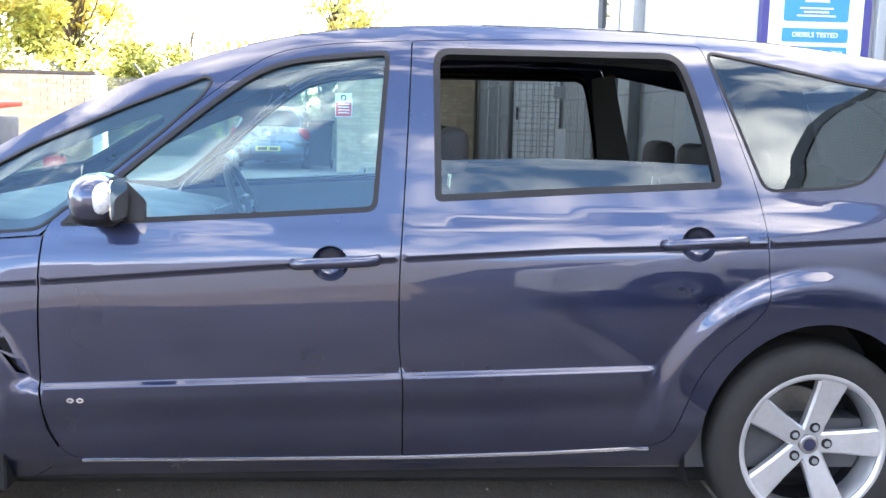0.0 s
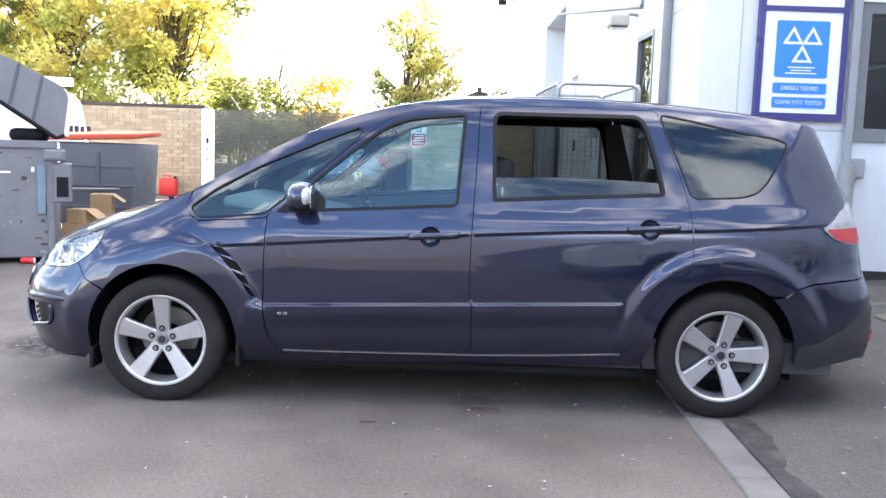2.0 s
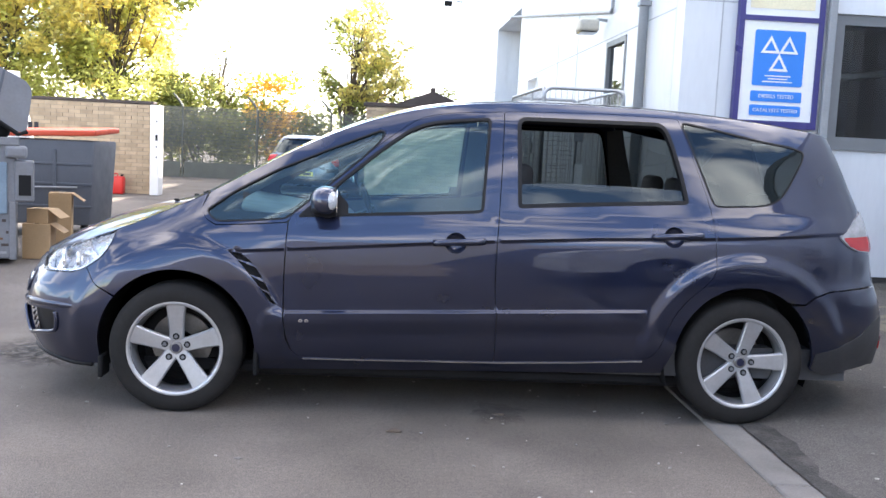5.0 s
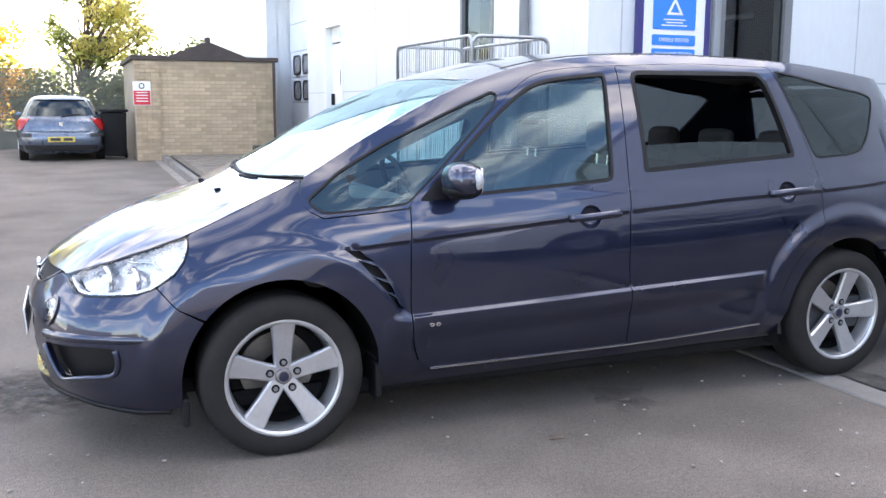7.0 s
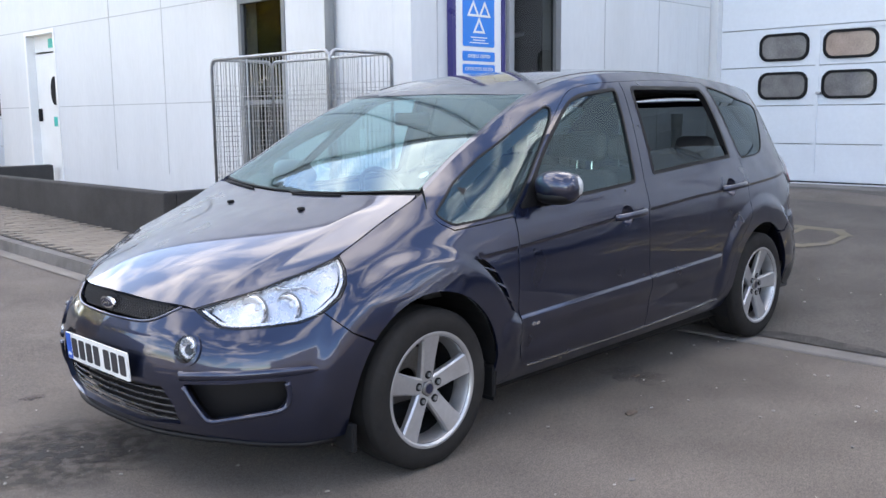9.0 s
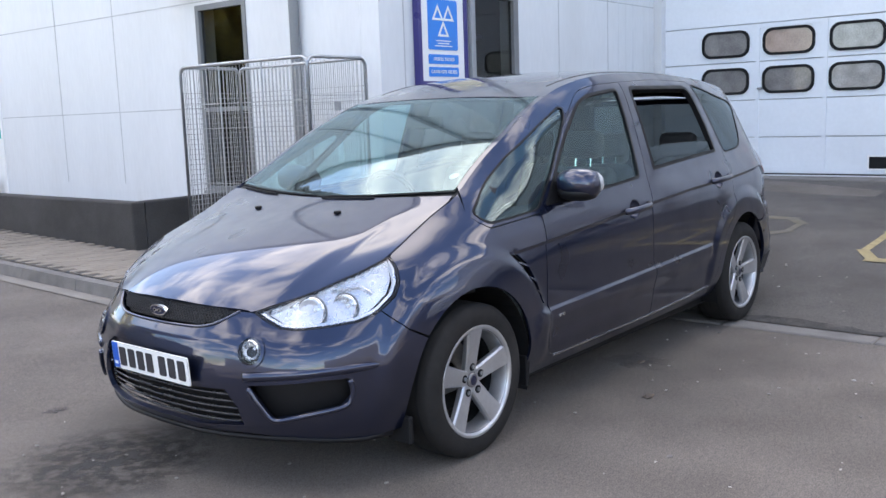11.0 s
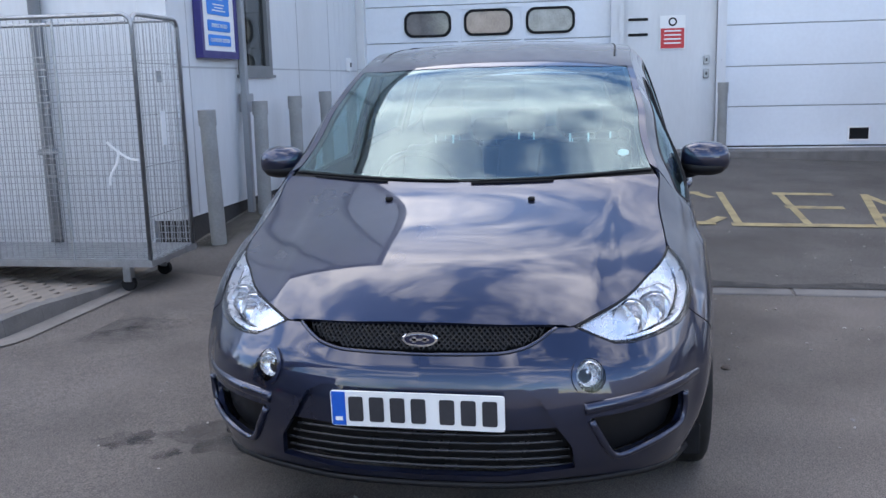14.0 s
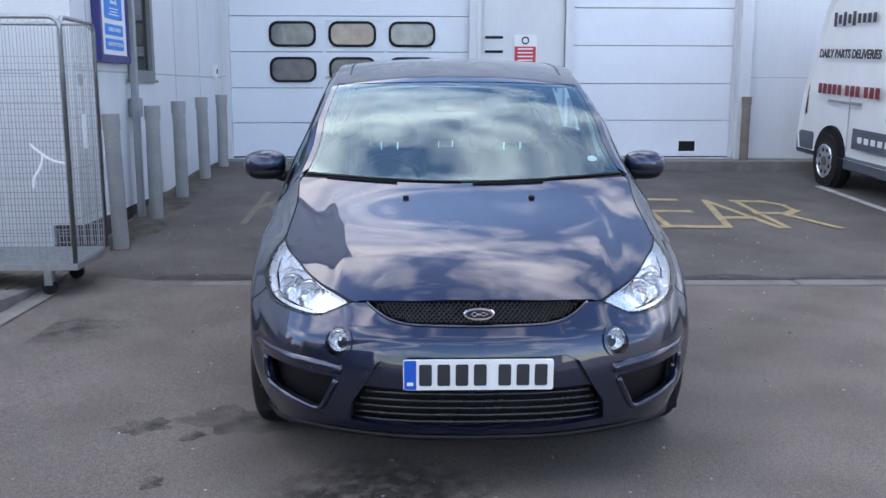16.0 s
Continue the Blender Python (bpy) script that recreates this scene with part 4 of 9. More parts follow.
# how far the surface lies inside the widest outline, by height, station by station
NOSE = ((0.10, 0.18, 0.24, 0.30, 0.45, 0.54, 0.60, 0.64, 0.70, 0.73, 0.80), (0.14, 0.09, 0.045, 0.02, 0.0, 0.012, 0.03, 0.055, 0.085, 0.11, 0.20))
station(U_NOSE, *NOSE)
station(u_y(0.25), *NOSE)
station(u_y(0.45), (0.10, 0.18, 0.24, 0.30, 0.45, 0.54, 0.60, 0.66, 0.70, 0.75, 0.82), (0.15, 0.09, 0.05, 0.02, 0.0, 0.01, 0.03, 0.07, 0.10, 0.15, 0.23))
station(u_y(0.615), (0.10, 0.18, 0.25, 0.32, 0.45, 0.55, 0.60, 0.64, 0.70, 0.76, 0.84), (0.15, 0.09, 0.045, 0.018, 0.0, 0.015, 0.04, 0.07, 0.105, 0.15, 0.23))
station(u_x(-2.0), (0.10, 0.16, 0.25, 0.35, 0.5, 0.57, 0.64, 0.70, 0.76, 0.82, 0.90), (0.13, 0.09, 0.04, 0.015, 0.005, 0.018, 0.05, 0.085, 0.122, 0.165, 0.235))
station(u_x(-1.75), (0.10, 0.2, 0.35, 0.5, 0.6, 0.7, 0.76, 0.82, 0.872, 0.92, 1.0), (0.10, 0.06, 0.02, 0.005, 0.008, 0.025, 0.05, 0.088, 0.135, 0.19, 0.30))
station(u_x(-1.3), (0.10, 0.2, 0.3, 0.5, 0.65, 0.75, 0.85, 0.94, 1.0, 1.07, 1.14), (0.14, 0.08, 0.04, 0.01, 0.005, 0.012, 0.035, 0.075, 0.118, 0.175, 0.25))
station(u_x(-0.9), (0.10, 0.21, 0.29, 0.4, 0.55, 0.75, 0.87, 0.97, 1.05, 1.15, 1.22, 1.30, 1.38), (0.17, 0.10, 0.045, 0.02, 0.010, 0.006, 0.012, 0.038, 0.070, 0.12, 0.165, 0.22, 0.29))
station(u_x(-0.5), (0.10, 0.21, 0.29, 0.4, 0.55, 0.75, 0.87, 0.97, 1.05, 1.2, 1.3, 1.4, 1.48, 1.55), (0.17, 0.10, 0.045, 0.02, 0.010, 0.006, 0.010, 0.028, 0.052, 0.110, 0.153, 0.205, 0.265, 0.33))
LIGHTS = ((0.10, 0.21, 0.29, 0.4, 0.55, 0.75, 0.89, 0.97, 1.05, 1.2, 1.3, 1.4, 1.5, 1.55, 1.585, 1.65), (0.17, 0.10, 0.045, 0.02, 0.010, 0.006, 0.009, 0.022, 0.045, 0.088, 0.120, 0.156, 0.200, 0.235, 0.272, 0.35))
station(u_x(0.0), *LIGHTS)
station(u_x(0.6), *LIGHTS)
station(u_x(1.2), (0.10, 0.21, 0.29, 0.4, 0.55, 0.75, 0.9, 0.97, 1.1, 1.2, 1.3, 1.4, 1.5, 1.55, 1.585, 1.65), (0.15, 0.09, 0.05, 0.025, 0.012, 0.006, 0.008, 0.018, 0.058, 0.092, 0.127, 0.165, 0.213, 0.25, 0.288, 0.37))
station(u_x(1.7), (0.10, 0.2, 0.35, 0.5, 0.7, 0.85, 0.95, 1.0, 1.1, 1.2, 1.3, 1.4, 1.48, 1.53, 1.6), (0.10, 0.06, 0.03, 0.01, 0.01, 0.016, 0.028, 0.042, 0.085, 0.128, 0.17, 0.215, 0.262, 0.30, 0.38))
station(u_x(2.1), (0.10, 0.28, 0.45, 0.6, 0.71, 0.76, 0.9, 1.0, 1.1, 1.2, 1.3, 1.4, 1.5, 1.6), (0.10, 0.03, 0.0, 0.006, 0.022, 0.044, 0.058, 0.08, 0.12, 0.17, 0.22, 0.275, 0.34, 0.42))
TAIL = ((0.10, 0.28, 0.45, 0.62, 0.725, 0.80, 0.95, 1.1, 1.2, 1.3, 1.4, 1.5, 1.6), (0.10, 0.03, 0.0, 0.01, 0.05, 0.07, 0.10, 0.16, 0.21, 0.27, 0.33, 0.40, 0.48))
station(u_x(2.28), *TAIL)
station(U_TAIL, *TAIL)
ST_U = np.array([s[0] for s in STATIONS])


def hermite(z, zk, dk, mk):
    z = np.asarray(z, float)
    k = np.clip(np.searchsorted(zk, z) - 1, 0, len(zk) - 2)
    h = zk[k + 1] - zk[k]
    t = (z - zk[k]) / h
    v = (2 * t ** 3 - 3 * t ** 2 + 1) * dk[k] + (t ** 3 - 2 * t ** 2 + t) * h * mk[k] + (3 * t ** 2 - 2 * t ** 3) * dk[k + 1] + (t ** 3 - t ** 2) * h * mk[k + 1]
    v = np.where(t < 0, dk[0] + mk[0] * (z - zk[0]), v)
    return np.where(t > 1, dk[-1] + mk[-1] * (z - zk[-1]), v)


def sstep(t):
    t = np.clip(t, 0, 1)
    return t * t * (3 - 2 * t)


HUBS = ((-1.418, 0.316), (1.418, 0.334))
WHEEL_R, ARCH_R = 0.322, 0.392


def crease_z(x):
    return np.interp(x, [-1.35, -0.88, -0.2, 0.14, 0.65, 1.25, 1.87, 2.2], [0.80, 0.834, 0.888, 0.912, 0.944, 0.967, 1.003, 1.02])


def inset(u, z):
    u, z = np.broadcast_arrays(np.asarray(u, float), np.asarray(z, float))
    rows = np.stack([hermite(z, s[1], s[2], s[3]) for s in STATIONS])
    k = np.clip(np.searchsorted(ST_U, u) - 1, 0, len(ST_U) - 2)
    g = lambda j: np.take_along_axis(rows, np.clip(j, 0, len(ST_U) - 1)[None], 0)[0]
    us = lambda j: ST_U[np.clip(j, 0, len(ST_U) - 1)]
    a, b, c, d = g(k - 1), g(k), g(k + 1), g(k + 2)
    h = us(k + 1) - us(k)
    t = (u - us(k)) / h
    m0 = np.where(k > 0, (c - a) / np.maximum(us(k + 1) - us(k - 1), 1e-6), 0) * h
    m1 = np.where(k < len(ST_U) - 2, (d - b) / np.maximum(us(k + 2) - us(k), 1e-6), 0) * h
    v = (2 * t ** 3 - 3 * t ** 2 + 1) * b + (t ** 3 - 2 * t ** 2 + t) * m0 + (3 * t ** 2 - 2 * t ** 3) * c + (t ** 3 - t ** 2) * m1
    x = np.interp(u, arc, plan[:, 0])
    # shoulder crease with an undercut below it
    zc = crease_z(x)
    w = sstep((x + 1.30) / 0.25) * sstep((2.25 - x) / 0.3)
    v = v + w * (0.009 * sstep((zc - z) / 0.011) * np.exp(-np.maximum(zc - z, 0) / 0.08) + 0.09 * np.clip(z - zc, 0, 0.10))
    # rubbing strip along the doors
    zt = 0.505 + 0.037 * (x + 0.9)
    wt = sstep((x + 1.02) / 0.03) * sstep((0.925 - x) / 0.05)
    v = v - wt * 0.016 * sstep((zt + 0.022 - z) / 0.014) * sstep((z - zt + 0.12) / 0.10)
    # wheel-arch flares
    for hx, hz in HUBS:
        r = np.hypot(x - hx, z - hz)
        v = v - 0.019 * sstep((0.572 - r) / 0.075) * sstep((z - 0.22) / 0.2)
    return v


def skin(u, z, side=-1, out=0.0):
    """Places on the body surface; side -1 is the car's left; out moves them outwards."""
    u, z = np.broadcast_arrays(np.asarray(u, float), np.asarray(z, float))
    d = inset(u, z) - out
    px, py = np.interp(u, arc, plan[:, 0]), np.interp(u, arc, plan[:, 1])
    tx, ty = np.interp(u, arc, tan_[:, 0]), np.interp(u, arc, tan_[:, 1])
    n = np.hypot(tx, ty)
    nx, ny = -ty / n, tx / n
    return np.stack([px - nx * d, side * np.maximum(py - ny * d, 0.0) * np.clip((u - U_NOSE) / 0.02, 0, 1) * np.clip((U_TAIL - u) / 0.02, 0, 1), z], -1)


def skin_normal(u, z, side=-1):
    nose = sstep((-1.15 - np.interp(u, arc, plan[:, 0])) / 0.12)
    tail = sstep((np.interp(u, arc, plan[:, 0]) - 1.5) / 0.35)
    e, eu = 0.0015 + 0.0075 * nose + 0.010 * tail, 0.009 + 0.03 * nose + 0.05 * tail
    du = skin(u + eu, z, side) - skin(u - eu, z, side)
    dz = skin(u, z + e, side) - skin(u, z - e, side)
    n = np.cross(du, dz) * (-1 if side > 0 else 1)
    n /= np.linalg.norm(n, axis=-1, keepdims=True)
    n = np.where((n[..., 1:2] * side < -0.2), -n, n)
    n[..., 1] *= np.clip((np.asarray(u) - U_NOSE) / 0.03, 0, 1) * np.clip((U_TAIL - np.asarray(u)) / 0.03, 0, 1)
    n /= np.linalg.norm(n, axis=-1, keepdims=True)
    return n


def u_at(x, y, z):
    """The place along the body at which the surface passes nearest to (x, |y|) at height z."""
    us = np.linspace(U_NOSE, U_TAIL, 1400)
    p = skin(us, np.full_like(us, z), 1)
    return float(us[np.argmin(np.hypot(p[:, 0] - x, p[:, 1] - abs(y)))])


def on(*pts):
    """Points (x, y, z) of the car as (u, z) on its skin."""
    return [(u_at(x, y, z), z) for x, y, z in pts]


def sx(*pts):
    """Points (x, z) of the side view as (u, z)."""
    out = []
    for x, z in pts:
        us = np.linspace(u_x(max(-2.25, x - 0.25)), u_x(min(2.25, x + 0.25)), 500)
        p = skin(us, np.full_like(us, z), 1)
        out.append((float(np.interp(x, p[:, 0], us)), z))
    return out


def fillet(poly, r, n=4):
    """Rounds the corners of an outline; r may be one size or one for each corner."""
    out = []
    m = len(poly)
    rs = r if isinstance(r, (list, tuple)) else [r] * m
    for k in range(m):
        a, b, c = (Vector(poly[k - 1]), Vector(poly[k]), Vector(poly[(k + 1) % m]))
        la, lc = (a - b).length, (c - b).length
        q = min(rs[k], la * 0.48, lc * 0.48)
        if q < 1e-4:
            out.append(tuple(b))
            continue
        p0, p1 = b + (a - b) * (q / la), b + (c - b) * (q / lc)
        for j in range(n + 1):
            t = j / n
            out.append(tuple((1 - t) ** 2 * p0 + 2 * t * (1 - t) * b + t * t * p1))
    return out


def refine(poly, step=0.03, closed=True):
    out = []
    m = len(poly)
    for k in range(m if closed else m - 1):
        a, b = poly[k], poly[(k + 1) % m]
        n = max(1, int(math.hypot(b[0] - a[0], b[1] - a[1]) / step + 0.5))
        out += [(a[0] + (b[0] - a[0]) * j / n, a[1] + (b[1] - a[1]) * j / n) for j in range(n)]
    return out


def grow(poly, g):
    """An outline moved outwards by g (inwards where g is negative)."""
    p = np.array(poly, float)
    area = 0.5 * np.sum(p[:, 0] * np.roll(p[:, 1], -1) - np.roll(p[:, 0], -1) * p[:, 1])
    t0, t1 = p - np.roll(p, 1, 0), np.roll(p, -1, 0) - p
    t0 /= np.maximum(np.linalg.norm(t0, axis=1), 1e-9)[:, None]
    t1 /= np.maximum(np.linalg.norm(t1, axis=1), 1e-9)[:, None]
    n = np.stack([t0[:, 1] + t1[:, 1], -(t0[:, 0] + t1[:, 0])], 1)
    n /= np.maximum(np.linalg.norm(n, axis=1), 1e-9)[:, None]
    c = np.clip(np.sum(n * np.stack([t0[:, 1], -t0[:, 0]], 1), 1), 0.5, 1)
    return [tuple(v) for v in p + n * (g * (1 if area > 0 else -1) / c)[:, None]]


def inside(poly, q):
    p = np.array(poly)
    x, y = q[:, 0][:, None], q[:, 1][:, None]
    x0, y0, x1, y1 = p[:, 0], p[:, 1], np.roll(p[:, 0], -1), np.roll(p[:, 1], -1)
    hit = ((y0 > y) != (y1 > y)) & (x < (x1 - x0) * (y - y0) / np.where(y1 == y0, 1e-12, y1 - y0) + x0)
    return np.sum(hit, 1) % 2 == 1


def near_edge(lines, q, dist):
    bad = np.zeros(len(q), bool)
    for line in lines:
        p = np.array(line)
        for k in range(0, len(q), 2000):
            d = np.hypot(q[k:k + 2000, 0][:, None] - p[:, 0], q[k:k + 2000, 1][:, None] - p[:, 1])
            bad[k:k + 2000] |= d.min(1) < dist
    return bad


def patch(poly, holes=(), lines=(), step=0.03):
    """Triangles that fill an outline, without its holes, along the given inner lines: 2D points, triangles, edge loops."""
    loops = [refine(poly, step)] + [refine(h, step) for h in holes]
    inner = [refine(l, step, False) + [l[-1]] for l in lines]
    pts, edges = [], []
    for lp in loops:
        b = len(pts)
        pts += lp
        edges += [(b + k, b + (k + 1) % len(lp)) for k in range(len(lp))]
    for ln in inner:
        b = len(pts)
        pts += ln
        edges += [(b + k, b + k + 1) for k in range(len(ln) - 1)]
    p = np.array(loops[0])
    gx_, gz_ = np.meshgrid(np.arange(p[:, 0].min(), p[:, 0].max(), step), np.arange(p[:, 1].min(), p[:, 1].max(), step))
    gx_[1::2] += step / 2
    q = np.stack([gx_.ravel(), gz_.ravel()], 1)
    q = q[inside(loops[0], q)]
    for h in loops[1:]:
        if len(q):
            q = q[~inside(h, q)]
    if len(q):
        q = q[~near_edge(loops + inner, q, step * 0.6)]
    pts += [tuple(v) for v in q]
    vs, es, fs, *_ = geometry.delaunay_2d_cdt([Vector(v) for v in pts], edges, [], 0, 1e-6)
    v = np.array([tuple(a) for a in vs])
    cen = np.array([v[list(f)].mean(0) for f in fs])
    ok = inside(loops[0], cen)
    for h in loops[1:]:
        ok &= ~inside(h, cen)
    return v, [tuple(f) for f, k in zip(fs, ok) if k]


def shell(name, poly, material, parent, holes=(), lines=(), sides=(-1,), out=0.0, lip=0.012, step=0.024, label="", place=None, normal=None):
    """A panel cut from the skin: faces with the skin's own normals, and a turned-in edge."""
    place = place or (lambda a, b, s: skin(a, b, s, out))
    normal = normal or skin_normal
    v, fs = patch(poly, holes, lines, step)
    verts, faces, normals = [], [], []
    count = {}
    for f in fs:
        for k in range(3):
            e = tuple(sorted((f[k], f[(k + 1) % 3])))
            count[e] = count.get(e, 0) + 1
    rim = [e for e, c in count.items() if c == 1]
    for s in sides:
        b = len(verts)
        p, n = place(v[:, 0], v[:, 1], s), normal(v[:, 0], v[:, 1], s)
        verts += p.tolist()
        normals += n.tolist()
        for f in fs:
            a_, b_, c_ = (np.array(p[i]) for i in f)
            flip = np.dot(np.cross(b_ - a_, c_ - a_), n[f[0]]) < 0
            faces.append(tuple(b + i for i in (f[::-1] if flip else f)))
        if lip:
            cen = p.mean(0)
            for i, j in rim:
                if abs(p[i][1]) < 1e-5 and abs(p[j][1]) < 1e-5:
                    continue
                k = len(verts)
                q = [p[i], p[j], p[j] - n[j] * lip, p[i] - n[i] * lip]
                fn = np.cross(q[1] - q[0], q[2] - q[0])
                fn /= max(np.linalg.norm(fn), 1e-9)
                verts += [list(a) for a in q]
                normals += [list(fn)] * 4
                faces.append((k, k + 1, k + 2, k + 3))
    me = bpy.data.meshes.new(name)
    me.from_pydata(verts, [], faces)
    me.shade_smooth()
    me.normals_split_custom_set_from_vertices(normals)
    me.materials.append(material)
    ob = new(name, me)
    ob.parent = parent
    return tagged(ob, label)


def fy(*pts):
    """Points (y, z) of the front view as (u, z)."""
    out = []
    us = np.linspace(U_NOSE, u_x(-1.7), 900)
    for y, z in pts:
        p = skin(us, np.full_like(us, z), 1)
        out.append((float(np.interp(y, p[:, 1], us)), z))
    return out


# edge between the flanks and the bonnet, screen and roof
EDGE = fy((0.0, 0.716), (0.2, 0.716), (0.33, 0.711), (0.42, 0.704)) + on((-2.19, 0.45, 0.70), (-2.10, 0.515, 0.73), (-1.98, 0.60, 0.775), (-1.85, 0.69, 0.83), (-1.745, 0.757, 0.872))
EDGE += sx((-1.5, 0.985), (-1.3, 1.07), (-1.1, 1.19), (-0.9, 1.30), (-0.7, 1.40), (-0.5, 1.478), (-0.3, 1.537), (0, 1.583), (0.4, 1.602), (0.9, 1.596), (1.4, 1.566), (1.8, 1.522), (1.98, 1.487))
edge_uz = spline(EDGE, 10)
uu = np.linspace(edge_uz[0, 0], edge_uz[-1, 0], 420)
zz = np.interp(uu, edge_uz[:, 0], edge_uz[:, 1])
kern = np.exp(-0.5 * (np.arange(-24, 25) / 9.0) ** 2)
soft_z = np.convolve(np.pad(zz, 24, mode="edge"), kern / kern.sum(), "valid")
blend = sstep((uu - u_x(-1.95)) / 0.25) * sstep((u_x(1.8) - uu) / 0.2)
edge_uz = np.stack([uu, zz + (soft_z - zz) * blend], 1)
edge_p = skin(edge_uz[:, 0], edge_uz[:, 1], 1)
edge_p[:, 0] = np.maximum.accumulate(edge_p[:, 0] + np.arange(len(edge_p)) * 1e-7)
MID = spline([(-2.262, 0.718), (-2.215, 0.752), (-2.094, 0.820), (-1.987, 0.868), (-1.863, 0.915), (-1.687, 0.971), (-1.51, 1.016), (-1.42, 1.045), (-1.28, 1.122), (-1.1, 1.224), (-0.9, 1.332), (-0.7, 1.430),
              (-0.55, 1.492), (-0.4, 1.541), (-0.2, 1.588), (0, 1.616), (0.3, 1.635), (0.6, 1.640), (0.9, 1.636), (1.2, 1.622), (1.5, 1.594), (1.8, 1.557), (2.0, 1.525), (2.1, 1.505)], 8)


def edge_at(x):
    return np.interp(x, edge_p[:, 0], edge_p[:, 1]), np.interp(x, edge_p[:, 0], edge_p[:, 2])


def top_skin(x, y, out=0.0):
    x, y = np.broadcast_arrays(np.asarray(x, float), np.asarray(y, float))
    ye, ze = edge_at(x)
    t = np.clip(np.abs(y) / np.maximum(ye, 0.03), 0, 1.15)
    zc = np.maximum(np.interp(x, MID[:, 0], MID[:, 1]), ze)
    z = ze + (zc - ze) * (1 - t ** 2.3)
    yc = 0.50 + 0.08 * (x + 2.1)
    z = z - 0.011 * sstep((np.abs(y) - yc) / 0.035) * (1 - np.clip(t, 0, 1) ** 8) * sstep((-1.42 - x) / 0.25) * sstep((x + 2.2) / 0.2)
    return np.stack([x, y, z + out], -1)


hx_, hy_ = np.meshgrid(np.linspace(-2.25, -1.33, 70), np.linspace(0, 0.8, 50))
ok_ = hy_ < edge_at(hx_)[0] * 0.97
hood_terms = lambda x, y: [np.ones_like(x), x, x ** 2, x ** 3, y ** 2, y ** 4, x * y ** 2, x ** 2 * y ** 2, x * y ** 4]
hood_fit = np.linalg.lstsq(np.stack([c[ok_] for c in hood_terms(hx_ + 1.8, hy_)], 1), top_skin(hx_, hy_)[..., 2][ok_], rcond=None)[0]


def bonnet_normal(x, y, s=0):
    """Normals of the smooth sheet that runs through the bonnet."""
    x, y = np.asarray(x, float), np.asarray(y, float)
    fold = lambda a, b: -0.007 * sstep((np.abs(b) - 0.49 - 0.08 * (a + 2.1)) / 0.07) * sstep((-1.42 - a) / 0.25) * sstep((a + 2.2) / 0.2)
    h = lambda a, b: sum(k * c for k, c in zip(hood_fit, hood_terms(a + 1.8, b))) + fold(a, b)
    e = 0.004
    n = np.stack([-(h(x + e, y) - h(x - e, y)) / (2 * e), -(h(x, y + e) - h(x, y - e)) / (2 * e), np.ones_like(x)], -1)
    return n / np.linalg.norm(n, axis=-1, keepdims=True)


def top_normal(x, y, s=0):
    e, ey = 0.03, 0.012
    n = np.cross(top_skin(x + e, y) - top_skin(x - e, y), top_skin(x, y + ey) - top_skin(x, y - ey))
    return n / np.linalg.norm(n, axis=-1, keepdims=True)


def top_shell(name, poly, material, parent, out=0.0, normal=None, **kw):
    return shell(name, poly, material, parent, sides=(1,), place=lambda a, b, s: top_skin(a, b, out), normal=normal or top_normal, **kw)


def arch(hub, a0, a1, r=ARCH_R, n=16):
    wide = (0.928 if hub[0] > 0 else 0.975) if r == ARCH_R else 1.0
    return [(hub[0] + wide * r * math.cos(radians(a0 + (a1 - a0) * k / n)), hub[1] + r * math.sin(radians(a0 + (a1 - a0) * k / n))) for k in range(n + 1)]


car = thing("car", "dark blue-grey people carrier with silver five-spoke alloy wheels", "car", (0, 0, 0))
BOTH = (-1, 1)
GAP = 0.0021
crease = lambda x0, x1, dz=0.0: sx(*[(x, float(crease_z(x)) + dz) for x in np.linspace(x0, x1, 24)])
creases = lambda x0, x1: [crease(x0, x1, dz) for dz in (0.012, 0.003, -0.0005, -0.004, -0.008, -0.02)]

# -- windows, as outlines of the side view --
FQ = sx((-1.295, 0.998), (-1.275, 0.970), (-1.235, 0.945), (-1.05, 0.958), (-0.905, 0.972), (-0.868, 0.999), (-0.70, 1.142), (-0.56, 1.264), (-0.455, 1.368), (-0.43, 1.415), (-0.455, 1.428), (-0.68, 1.335), (-0.955, 1.213), (-1.16, 1.100))
FD = sx((-0.845, 0.985), (-0.665, 1.150), (-0.50, 1.292), (-0.375, 1.392), (-0.285, 1.452), (-0.19, 1.482), (-0.045, 1.500), (0.098, 1.513), (0.084, 1.332), (0.064, 1.043), (-0.25, 1.022), (-0.56, 1.003))
RD = sx((0.232, 1.523), (0.240, 1.075), (0.664, 1.103), (1.10, 1.128), (1.078, 1.244), (1.028, 1.43), (0.990, 1.528))
QG = sx((1.078, 1.540), (1.27, 1.506), (1.52, 1.458), (1.69, 1.436), (1.752, 1.412), (1.738, 1.372), (1.63, 1.212), (1.565, 1.150), (1.48, 1.131), (1.236, 1.118))
FQ, FD, RD, QG = fillet(FQ, 0.03), fillet(FD, [0.02, 0.1, 0.1, 0.05, 0.05, 0.1, 0.1, 0.03, 0.1, 0.03, 0.1, 0.1]), fillet(RD, [0.05, 0.02, 0.1, 0.02, 0.1, 0.1, 0.05]), fillet(QG, 0.04)

